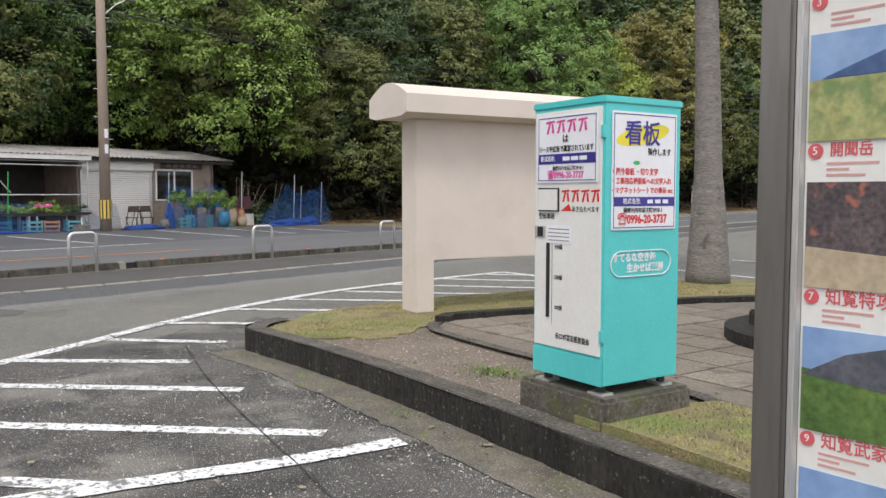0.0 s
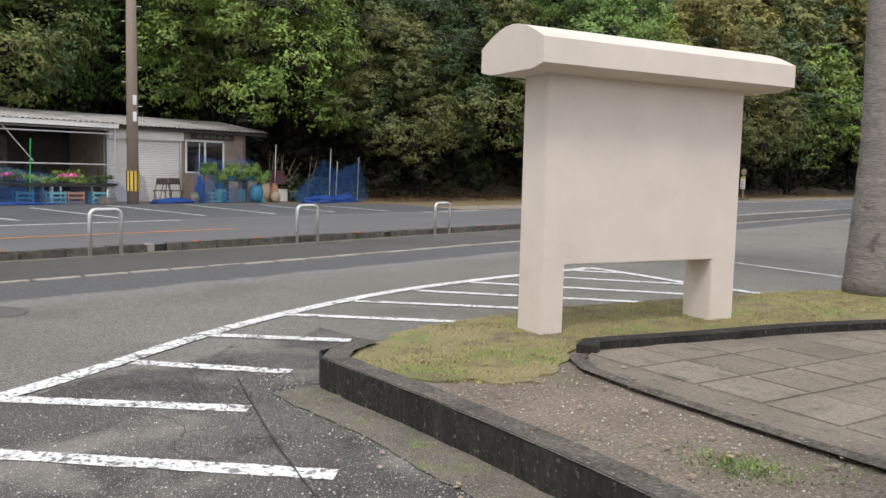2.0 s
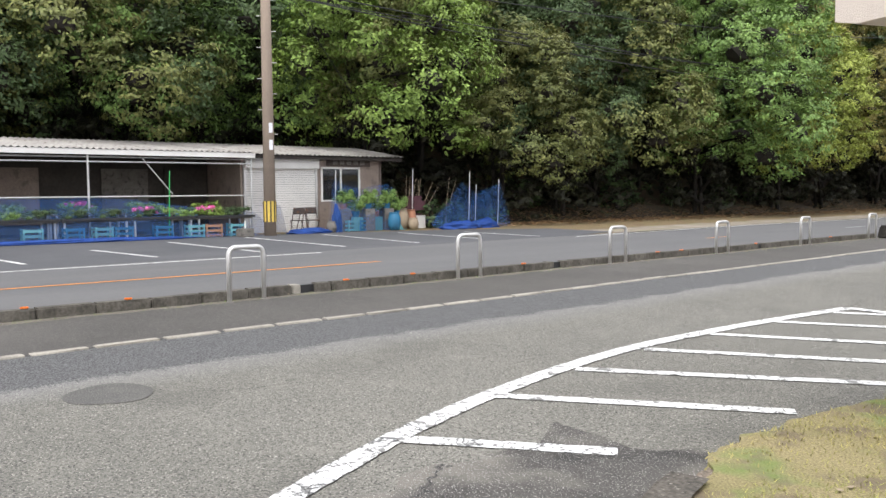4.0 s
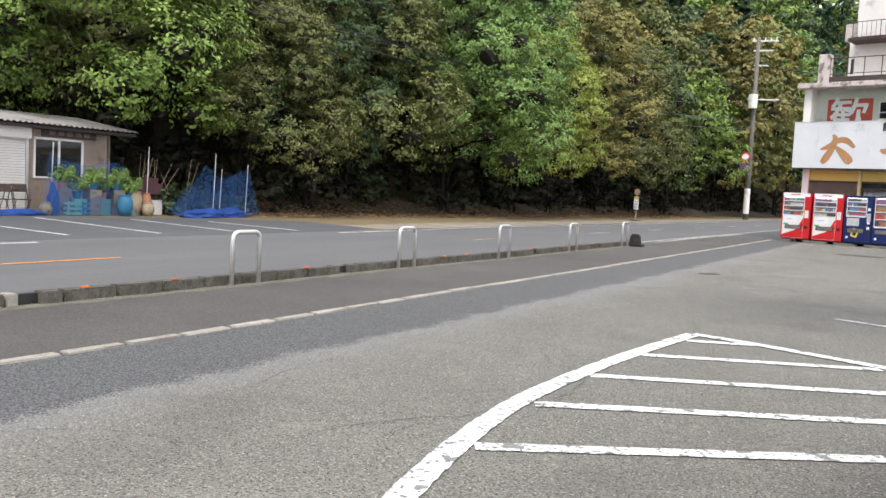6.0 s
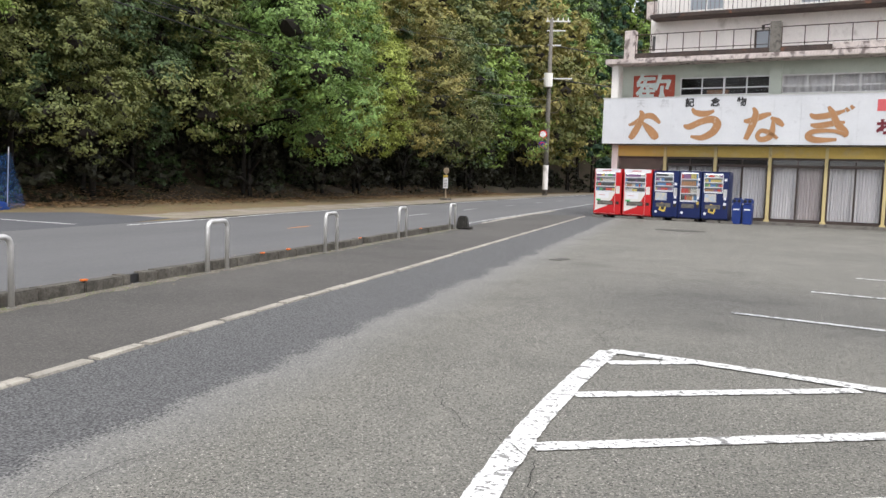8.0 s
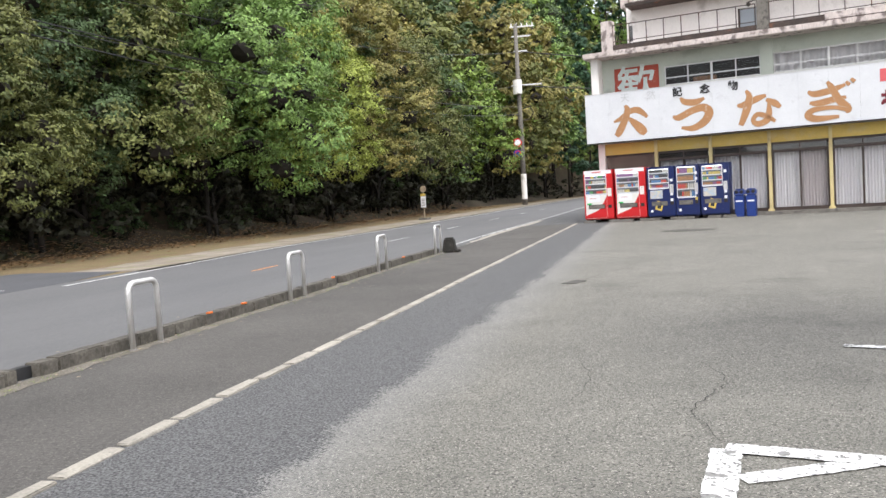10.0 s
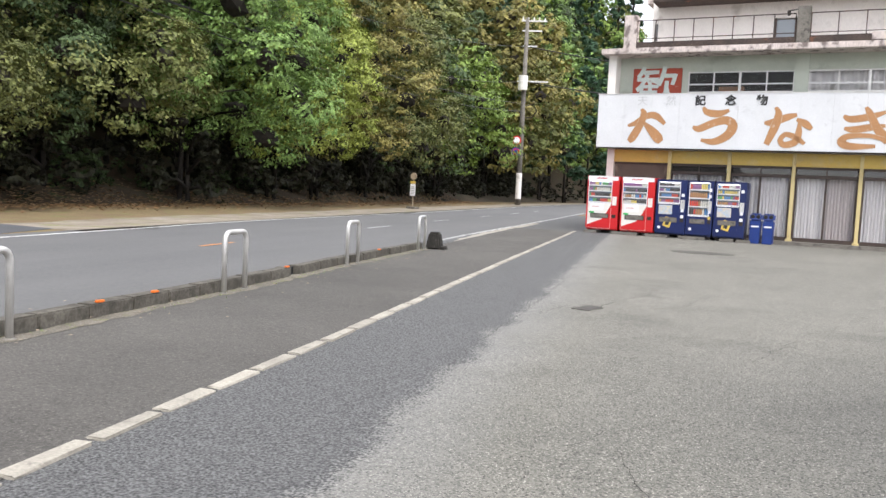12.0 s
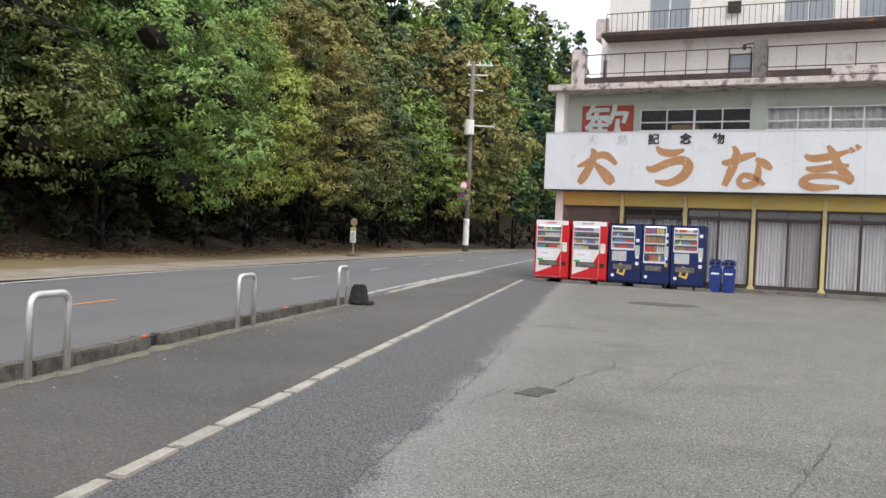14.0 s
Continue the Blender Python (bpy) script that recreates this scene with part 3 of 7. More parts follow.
for level, pts in enumerate(([(-5.3, 0.6), (-6.15, 2.5), (-6.6, 3.62), (-6.95, 4.42), (-7.56, 5.65), (-8.0, 6.9), (-8.32, 8.3), (-8.41, 9.6), (-8.4, 10.9), (-8.33, 12.2)],
            [(-8.33, 12.22), (-7.65, 12.1), (-6.64, 11.83), (-6.13, 11.72), (-5.37, 11.63)],
            [(-3.95, 1.1), (-3.3, 2.85), (-3.02, 3.54), (-2.8, 4.23)])):
    marking("line_marking", pts, 0.15, PAINT_WHITE, "worn white outline of the hatched no-parking zone", z=0.0125 + 0.0012 * level)
for a, b in (((-5.75, 1.2), (-3.3, 2.87)), ((-6.02, 1.95), (-3.23, 4.06)), ((-6.27, 2.92), (-4.43, 4.35)), ((-6.62, 3.7), (-5.53, 4.63)), ((-6.97, 4.66), (-6.07, 5.3)), ((-7.47, 5.53), (-6.59, 6.25)),
             ((-7.86, 6.55), (-6.42, 7.65)), ((-8.08, 7.55), (-6.29, 8.88)), ((-8.25, 8.56), (-5.89, 10.09)), ((-8.33, 9.62), (-5.6, 11.2)), ((-8.33, 10.73), (-6.6, 11.7)), ((-8.27, 11.77), (-7.66, 12.1))):
    marking("line_marking", [a, b], 0.125, PAINT_WHITE, "cracked white diagonal line of the hatched zone", z=0.0112)
for a, b in (((-7.42, 14.9), (-3.0, 13.6)), ((-6.45, 17.4), (-2.0, 16.2)), ((-5.63, 19.65), (-1.2, 18.5)), ((-4.8, 22.0), (-0.4, 20.8))):
    marking("line_marking", [a, b], 0.1, PAINT_WHITE, "thin white parking bay line", jitter=0.004)
for a, b in (((-25.2, 8.7), (-21.7, 9.1)), ((-27.3, 11.35), (-21.65, 11.5)), ((-28.2, 14.1), (-21.9, 13.95)), ((-28.0, 16.8), (-21.9, 16.25)), ((-27.2, 19.3), (-22.2, 18.7)), ((-26.05, 21.2), (-21.98, 20.9)), ((-25.2, 6.1), (-21.6, 6.5)), ((-25.2, 3.5), (-21.5, 3.9))):
    marking("line_marking", [a, b], 0.12, PAINT_WHITE, "white line between roadside parking bays", jitter=0.004)
marking("line_marking", [(-19.3, -14), (-20.05, 6), (-20.4, 12.4)], 0.13, PAINT_WHITE, "white edge line of the road", step=0.5)
marking("line_marking", [(-21.0, 21.5), (-21.4, 26), (-22.0, 33), (-22.3, 50), (-23.1, 75), (-23.6, 100)], 0.13, PAINT_WHITE, "white edge line of the road", step=0.5)
marking("line_marking", [(-15.0, 28.5), (-15.3, 33), (-15.85, 48), (-16.7, 70), (-17.2, 100)], 0.13, PAINT_WORN, "white edge line of the road", step=0.5)
marking("line_marking", [(-16.3, -14), (-17.04, 6.5), (-17.37, 12)], 0.1, PAINT_ORANGE, "solid orange centre line of the road", step=0.5)
for y in (23.4, 32.6, 40, 48, 56, 64):
    c = [p for p in road_pts if p.y <= y][-1]
    marking("line_marking", [(c.x, y), (c.x - 0.1, y + (1.3 if y < 30 else 2.2))], 0.07 if y < 30 else 0.12, PAINT_ORANGE if y < 30 else PAINT_WORN, "dash of the faded centre line", jitter=0.004)

# ---- island ----
FRONT_EDGE = [(-5.62, 5.2), (-4.5, 5.02), (-3.45, 4.8), (-2.2, 4.47), (-0.94, 4.12), (1.2, 3.6), (3.6, 3.0)]
BACK_EDGE = [(3.6, 13.2), (0, 13.6), (-2.6, 13.1), (-4.0, 12.5), (-4.9, 11.3), (-5.5, 9.6), (-5.95, 8), (-6.1, 6.8), (-5.98, 5.9)]
PLAZA = [(-4.41, 6.27), (-4.74, 6.76), (-4.4, 7.6), (-3.96, 8.7), (-3.18, 9.95), (-2.0, 10.9), (3.5, 11.6), (3.5, 4.6), (-1.0, 5.35), (-1.9, 5.62), (-3.13, 5.87)]
island_fill = [(x, y + 0.14) for x, y in FRONT_EDGE] + [(x + 0.1, y) for x, y in BACK_EDGE]
setting("island_ground", prism(bmesh.new(), island_fill, -0.1, 0.165), SOIL, "bare brown soil of the traffic island")
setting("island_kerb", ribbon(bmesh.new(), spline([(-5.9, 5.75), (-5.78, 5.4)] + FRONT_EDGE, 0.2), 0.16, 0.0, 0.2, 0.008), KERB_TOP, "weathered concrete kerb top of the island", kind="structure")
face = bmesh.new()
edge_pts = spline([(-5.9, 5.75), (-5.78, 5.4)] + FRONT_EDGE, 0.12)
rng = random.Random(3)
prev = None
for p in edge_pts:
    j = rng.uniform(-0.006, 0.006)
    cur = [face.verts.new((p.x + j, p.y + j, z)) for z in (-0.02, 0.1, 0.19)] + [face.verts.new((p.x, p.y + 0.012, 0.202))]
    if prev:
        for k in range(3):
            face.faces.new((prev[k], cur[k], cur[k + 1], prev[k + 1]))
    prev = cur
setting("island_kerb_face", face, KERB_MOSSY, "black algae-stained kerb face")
turf_front = [(-4.73, 5.44), (-5.08, 5.28), (-5.58, 5.36), (-5.98, 6.1), (-6.02, 6.9), (-5.9, 8), (-5.42, 9.6), (-4.85, 11.2), (-3.9, 12.4), (-2.5, 12.95), (3.3, 13.1), (3.3, 12), (-2.2, 11.25), (-3.4, 10.2), (-4.15, 8.8), (-4.6, 7.6), (-4.92, 7.0), (-4.68, 6.4), (-4.42, 5.8)]


def frayed(outline, amount=0.07, step=0.09):
    """The outline with an uneven edge."""
    pts = []
    for (x0, y0), (x1, y1) in zip(outline, outline[1:] + outline[:1]):
        n = max(1, round(math.hypot(x1 - x0, y1 - y0) / step))
        for k in range(n):
            x, y = x0 + (x1 - x0) * k / n, y0 + (y1 - y0) * k / n
            pts.append((x + amount * noise.noise(Vector((x * 5, y * 5, 1))), y + amount * noise.noise(Vector((x * 5, y * 5, 7)))))
    return pts


setting("old_asphalt", prism(bmesh.new(), frayed(OLD_ASPHALT, 0.3, 0.15), -0.05, 0.0065), ASPHALT_OLD, "dark speckled old asphalt by the island")
setting("turf_strip", prism(bmesh.new(), frayed(turf_front, 0.1, 0.04), 0.1, 0.178), TURF, "patchy yellow-green turf")
setting("turf_strip_2", prism(bmesh.new(), frayed([(-1.95, 4.6), (-1.3, 4.42), (0.3, 4.0), (2.8, 3.4), (3.3, 4.5), (-0.9, 5.2), (-1.55, 5.35), (-1.75, 5.0)], 0.05), 0.1, 0.235), TURF, "dry yellowish turf around the slab")
setting("gutter", ribbon(bmesh.new(), spline([(-5.7, 5.05), (-4.5, 4.88), (-3.45, 4.64), (-2.2, 4.3), (-0.94, 3.95), (1.2, 3.4)], 0.1), 0.17, 0.15, 0.013, 0.02), GUTTER, "silt and grass in the gutter below the kerb")
setting("plaza_bed", prism(bmesh.new(), PLAZA, 0.1, 0.178), TILE, "dirty joints of the paved plaza")
inner = spline([(-4.66, 6.62), (-4.74, 6.8), (-4.4, 7.6), (-3.96, 8.7), (-3.18, 9.95), (-2.0, 10.9), (3.5, 11.6)], 0.25)
bm = bmesh.new()
prev = None
for i, p in enumerate(inner):
    d = (inner[min(i + 1, len(inner) - 1)] - inner[max(i - 1, 0)]).normalized()
    n = Vector((-d.y, d.x, 0)) * 0.07
    h = 0.235
    cur = [bm.verts.new((p.x - n.x, p.y - n.y, 0.12)), bm.verts.new((p.x - n.x, p.y - n.y, h)), bm.verts.new((p.x + n.x, p.y + n.y, h)), bm.verts.new((p.x + n.x, p.y + n.y, 0.12))]
    if prev:
        for k in range(3):
            bm.faces.new((prev[k], prev[k + 1], cur[k + 1], cur[k]))
    else:
        bm.faces.new(cur)
    prev = cur
bmesh.ops.recalc_face_normals(bm, faces=bm.faces)
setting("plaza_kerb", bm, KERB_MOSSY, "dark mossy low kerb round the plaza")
setting("plaza_edging", ribbon(bmesh.new(), spline([(-4.66, 6.56), (-4.4, 6.25), (-3.13, 5.85), (-1.9, 5.6), (-1.0, 5.33), (3.4, 4.6)], 0.2), 0.05, 0.05, 0.192, 0.006), KERB_TOP, "worn flush edging of the plaza")
setting("asphalt_joint", ribbon(bmesh.new(), spline([(-6.15, 4.95), (-5.0, 4.42), (-3.9, 3.98), (-2.6, 3.5), (-1.2, 2.9)], 0.1), 0.004, 0.004, 0.0156, 0.003), BLACK, "dark open joint across the old asphalt")
setting("kerb_silt", ribbon(bmesh.new(), spline([(x + 0.02, y) for x, y in KERB_LINE], 0.2), 0.09, 0.1, 0.0125, 0.05), GUTTER, "silt and moss along the foot of the kerb")


# ---- forest ----
def wood_edge(y):
    """Where the bank starts."""
    return float(np.interp(y, [-60, 20, 26, 45, 60, 80, 100, 125, 150, 180, 220], [-34.0, -33.0, -30.0, -29.5, -29.5, -29.8, -30.0, -28.5, -22.0, -8.0, 15.0]))


def hill_height(x, y):
    """The wooded bank west of the road."""
    edge = wood_edge(y)
    d = edge - x
    return 0.0 if d < 0 else min(46.0, 0.26 * max(0.0, d - 0.5) + 0.7 * max(0.0, d - 4.5))


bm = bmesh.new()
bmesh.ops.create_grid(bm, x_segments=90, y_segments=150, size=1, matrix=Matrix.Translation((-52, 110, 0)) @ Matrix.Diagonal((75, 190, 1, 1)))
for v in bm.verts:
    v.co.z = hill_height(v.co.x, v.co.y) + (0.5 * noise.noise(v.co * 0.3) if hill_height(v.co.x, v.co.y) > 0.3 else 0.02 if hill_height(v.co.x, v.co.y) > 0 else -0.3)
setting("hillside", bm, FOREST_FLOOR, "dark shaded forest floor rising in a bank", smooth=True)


def lobed_crown(seed, height, width, low, material, lobes, tufts, per, leaf, inner, cone=False):
    """A crown of billows: each lobe carries tufts of leaves on its outer and upper side and sparse larger leaves inside."""
    rng = np.random.default_rng(seed)
    shells, ways, cores = [], [], []
    for i in range(lobes):
        t = ((i + rng.random()) / lobes) ** 0.9
        z = low + (height - low) * t
        r = width * (1 - 0.95 * t if cone else math.sqrt(max(0.06, 1 - (2 * t - 0.85) ** 2 * 0.8)))
        a = 2.4 * i + rng.uniform(-0.5, 0.5)
        size = (0.75 if cone else rng.uniform(1.05, 1.6)) * (1.1 - 0.3 * t) * width / 3.7
        k = rng.uniform(0.55, 0.95)
        c = np.array([r * k * math.cos(a), r * k * math.sin(a), z])
        cores.append((*c, size))
        for j in range(tufts):
            d = rng.normal(size=3) + np.array([0.7 * math.cos(a), 0.7 * math.sin(a), 0.4])
            d /= np.linalg.norm(d)
            p = c + d * size * rng.uniform(0.84, 1.1) * np.array([1, 1, 0.85])
            shells.append((*p, size * rng.uniform(0.24, 0.4)))
            ways.append(d)
    outer = leaf_cloud(rng, shells, per, leaf, 0.1, 1.1, 0.55, 0.5, np.repeat(np.array(ways), per, 0))
    within = leaf_cloud(rng, cores, inner, leaf * 1.25, 0.1, 0.8, 0.85, 0.2)
    verts = np.concatenate([outer, within])
    faces = np.arange(len(verts)).reshape(-1, 4).tolist()
    verts = verts.tolist()
    # a dark ball in each lobe, standing for its twigs and inner shade
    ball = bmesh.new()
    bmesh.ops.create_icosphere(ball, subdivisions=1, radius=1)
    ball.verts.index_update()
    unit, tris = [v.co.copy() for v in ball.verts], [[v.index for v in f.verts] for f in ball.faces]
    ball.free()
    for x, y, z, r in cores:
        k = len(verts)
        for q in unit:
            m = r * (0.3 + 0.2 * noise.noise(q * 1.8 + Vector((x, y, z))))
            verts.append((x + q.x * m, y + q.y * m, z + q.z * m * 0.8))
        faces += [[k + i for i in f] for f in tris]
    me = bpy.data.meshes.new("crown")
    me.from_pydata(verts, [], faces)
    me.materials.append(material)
    me.materials.append(BARK_SHADE)
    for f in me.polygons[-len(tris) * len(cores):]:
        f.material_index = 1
    return me, cores


def leaf_cloud(rng, clumps, per, leaf, r0, r1, flat, up, ways=0.0):
    """Corners of the leaves, four each, round clumps (x, y, z, radius)."""
    centres = np.repeat(np.array([c[:3] for c in clumps]), per, 0)
    radii = np.repeat(np.array([c[3] for c in clumps]), per)
    n = len(centres)
    d = rng.normal(size=(n, 3))
    d[:, 2] = d[:, 2] * 0.85 + 0.2
    d /= np.linalg.norm(d, axis=1)[:, None]
    pos = centres + d * (radii * rng.uniform(r0, r1, n))[:, None] * np.array([1, 1, flat])
    normal = ways * 0.9 + d * 0.6 + rng.normal(size=(n, 3)) * 0.33 + np.array([0, 0, up])
    normal /= np.linalg.norm(normal, axis=1)[:, None]
    u = np.cross(normal, rng.normal(size=(n, 3)))
    u /= np.linalg.norm(u, axis=1)[:, None]
    v = np.cross(normal, u)
    s = leaf * rng.uniform(0.6, 1.3, n)[:, None]
    return np.stack([pos - u * s, pos - v * s * 0.5 + normal * s * 0.12, pos + u * s, pos + v * s * 0.5 + normal * s * 0.12], 1).reshape(-1, 3)


def tree_kind(seed, height, width, low, material, lobes=34, tufts=12, per=34, leaf=0.12, inner=70, cone=False):
    crown, cores = lobed_crown(seed, height, width, low, material, lobes, tufts, per, leaf, inner, cone)
    rng = random.Random(seed)
    bm = bmesh.new()
    lean = rng.uniform(-0.5, 0.5)
    path_tube(bm, [(0, 0, -0.6), (0.1 * lean, 0, height * 0.2), (0.5 * lean, 0.1, height * 0.5), (lean, 0.2, height * 0.85)], [0.11, 0.1, 0.08, 0.03], 8)
    for i in range(9):
        x, y, z, r = cores[rng.randrange(len(cores))]
        z0 = max(height * 0.2, min(z - 0.8, height * 0.7))
        path_tube(bm, [(0.5 * lean * z0 / height, 0, z0), (x * 0.5, y * 0.5, (z + z0) / 2 + 0.2), (x, y, z)], [0.09, 0.06, 0.025], 6)
    return mesh_of("trunk", bm, BARK_SHADE, True), crown


KINDS = {}
for kind, seed, height, width, low, material, words in (
        ("bright", 1, 10.5, 4.0, 2.9, LEAF_BRIGHT, "broad-leaved tree with fresh bright green leaves"),
        ("mid", 2, 11.5, 4.2, 2.6, LEAF_MID, "dense evergreen tree with mid-green leaves"),
        ("dark", 3, 10.5, 4.0, 2.3, LEAF_DARK, "dark evergreen tree of the hillside wood"),
        ("olive", 4, 10.0, 3.7, 2.5, LEAF_OLIVE, "tree with brownish olive spring foliage"),
        ("ochre", 9, 11.5, 3.5, 2.5, LEAF_OCHRE, "tree with ochre and rust-tinged spring foliage"),
        ("yellow", 5, 10.5, 3.5, 2.6, LEAF_YELLOW, "tree with yellow-green young leaves"),
        ("conifer", 6, 14.0, 2.8, 2.0, LEAF_CONIFER, "tall dark conifer of the far wood")):
    cone = kind == "conifer"
    KINDS[kind] = (tree_kind(seed, height, width, low, material, 26, 26, 40, 0.085, 150, cone), words)
    KINDS[kind + "_far"] = (tree_kind(seed + 20, height, width, low, material, 24, 20, 16, 0.15, 50, cone), words)
    KINDS[kind + "_remote"] = (tree_kind(seed + 40, height, width, low, material, 20, 10, 7, 0.29, 20, cone), words)
KINDS["shrub"] = (tree_kind(7, 3.0, 1.7, 0.2, LEAF_BRUSH_SHADE, 9, 8, 18, 0.12, 24), "brown undergrowth brush at the forest edge, darkened with the wood's shade")
KINDS["shrub_green"] = (tree_kind(8, 2.4, 1.4, 0.2, LEAF_DARK, 9, 8, 18, 0.11, 24), "green undergrowth shrub at the forest edge")


def plant(kind, x, y, size=1.0, turn=0.0, z=None, overhang=0.0):
    (trunk, crown), label = KINDS[kind]
    base = hill_height(x, y) if z is None else z
    t = thing("shrub" if "shrub" in kind else "tree", pose(x, y, base - 0.1, 0, 0, turn), label, "shrub" if "shrub" in kind else "tree", "hillside wood")
    for name, me in (("trunk", trunk), ("crown", crown)):
        o = new(name, me)
        o.parent = t
        o.matrix_basis = Matrix.Translation(Matrix.Rotation(radians(-turn), 3, "Z") @ Vector((overhang, 0, 0)) if name == "crown" else (0, 0, 0)) @ Matrix.Scale(size, 4)


rng = random.Random(11)
# the trees at the wood's edge that can be told apart
for kind, x, y, size in (("dark", -35.5, 1, 1.05), ("dark", -35.5, 7, 1.05), ("olive", -35.8, 12, 1.1), ("dark", -35.5, 16.5, 1.1), ("bright", -32.2, 22.0, 1.05), ("olive", -29.8, 28.0, 0.78), ("dark", -29.8, 32.0, 1.0),
                         ("olive", -30.8, 35.5, 1.1), ("mid", -28.6, 41.5, 1.08), ("dark", -31.5, 47, 1.2), ("yellow", -28.8, 49.5, 1.0), ("ochre", -29.2, 55.5, 1.15), ("olive", -29.8, 64.5, 1.25), ("dark", -29.8, 72, 1.25),
                         ("bright", -29.4, 80, 1.15), ("dark", -31.5, 88, 1.3), ("ochre", -31.0, 94, 1.75), ("olive", -30.5, 101, 1.8), ("ochre", -30.5, 108, 1.9), ("mid", -31, 116, 1.9), ("conifer", -28, 122, 1.7), ("conifer", -25.5, 128, 1.65), ("conifer", -23, 133, 1.6), ("conifer", -20, 138, 1.45), ("dark", -36.5, -7, 1.05), ("mid", -36.5, -15, 1.0)):
    out = 0.2 if kind == "dark" else 2.4
    plant(kind if y < 66 else kind + "_far", x - 2.3, y, size, rng.uniform(0, 360), None, out)
    # added dark shrub at the trunk's foot, filling in the shade under the crown
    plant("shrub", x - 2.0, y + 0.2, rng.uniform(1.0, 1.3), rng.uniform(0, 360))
kinds = ["dark", "mid", "olive", "dark", "ochre", "olive", "bright"]
for row, off in enumerate((5.5, 10.5, 16.5, 23.5, 31.0)):
    y = -14.0
    while y < 140:
        kind = "conifer" if y > 98 and rng.random() < 0.3 else rng.choice(kinds)
        if y < 21:
            kind = rng.choice(["dark", "mid", "olive", "dark"])
        near = row == 0 and y < 30
        plant(kind if near else kind + ("_far" if row < 2 and y < 95 else "_remote"), wood_edge(y) - off + rng.uniform(-1.2, 1.2), y, rng.uniform(0.95, 1.25) * (1.0 if y < 60 else 1.35 if y < 85 else 1.6), rng.uniform(0, 360))
        y += rng.uniform(4.8, 6.6) + row * 1.3 + (0 if y < 60 else 2.0)
for row in range(13):
    for k in range(12):
        x, y = -50 + 5.0 * k + rng.uniform(-1.6, 1.6), 112 + 7.5 * row + rng.uniform(-2, 2)
        if hill_height(x, y) > 0.1 and wood_edge(y) - x > 3:
            plant(rng.choice(["conifer_remote", "dark_remote", "mid_remote", "olive_remote", "bright_remote"]), x, y, rng.uniform(1.2, 1.65), rng.uniform(0, 360))
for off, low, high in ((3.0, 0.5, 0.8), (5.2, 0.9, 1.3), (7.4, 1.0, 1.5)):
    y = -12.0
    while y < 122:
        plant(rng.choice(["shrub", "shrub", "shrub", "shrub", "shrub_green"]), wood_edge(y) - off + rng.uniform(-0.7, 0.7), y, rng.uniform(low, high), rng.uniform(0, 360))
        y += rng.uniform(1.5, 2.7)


# ---- kerb rails ----
def rail(m):
    t = thing("barrier_rail", m, "low hooped stainless steel barrier rail by the kerb", "rail", "barrier rails along the kerb")
    pts = [(0, 0, -0.05), (0, 0, 0.58)]
    pts += [(0, 0.09 - 0.09 * math.cos(a), 0.58 + 0.09 * math.sin(a)) for a in (0.4, 0.8, 1.2, 1.57)]
    pts += [(0, 0.47 - 0.09 + 0.09 * math.sin(a), 0.58 + 0.09 * math.cos(a)) for a in (0.0, 0.4, 0.8, 1.2)]
    pts += [(0, 0.47, 0.58), (0, 0.47, -0.05)]
    part("hoop", path_tube(bmesh.new(), pts, 0.03, 12), STEEL, t, smooth=True)
    for y in (0, 0.47):
        part("foot", tube(bmesh.new(), (0, y, 0.0), (0, y, 0.012), 0.055, 0.04, 12), GREY_CONCRETE, t)
    return t


RAILS = [(-13.44, 7.17), (-13.72, 11.0), (-13.93, 14.76), (-14.05, 18.28), (-14.3, 22.15), (-14.44, 25.95), (-13.25, 3.4), (-13.05, -0.4)]
first = rail(pose(RAILS[0][0], RAILS[0][1], 0.01, 0, 0, 3))
for x, y in RAILS[1:]:
    copy_thing(first, pose(x, y, 0.01, 0, 0, 2.5))
end = thing("kerb_end_block", pose(-14.35, 26.75, 0.0, 0, 0, 8), "dark weathered concrete end block of the kerb", "concrete block")
bm = B(-0.16, 0.16, -0.2, 0.2, 0, 0.36, bevel=0.04)
for v in bm.verts:
    if v.co.z > 0.2:
        v.co.x *= 0.72
        v.co.y *= 0.72
part("block", bm, KERB_MOSSY, end)
part("toe", B(0.1, 0.26, -0.2, 0.16, 0, 0.07, bevel=0.025), KERB_MOSSY, end)

# ---- utility pole ----
pole = thing("utility_pole", pose(-28.75, 15.25, 0.012), "brown-grey concrete utility pole with a yellow and black guard", "utility pole")
part("shaft", path_tube(bmesh.new(), [(0, 0, 0), (0, 0, 6), (0, 0, 12.2)], [0.2, 0.17, 0.13], 20), POLE, pole, smooth=True)
part("guard", tube(bmesh.new(), (0, 0, 0.45), (0, 0, 1.12), 0.212, 0.21, 24), STICKER_YELLOW, pole, "yellow guard sleeve with black stripes")
for k in range(10):
    a = 2 * math.pi * k / 10
    bm = B(-0.022, 0.022, 0.209, 0.2165, 0.45, 1.12)
    bmesh.ops.rotate(bm, verts=bm.verts, cent=(0, 0, 0), matrix=Matrix.Rotation(a, 3, "Z"))
    part("stripe", bm, BLACK, pole)
for z in (2.95, 3.5):
    bm = B(0.13, 0.197, -0.06, 0.06, z - 0.16, z + 0.16)
    part("plate", bm, WHITE_FACE, pole, "small white number plate")
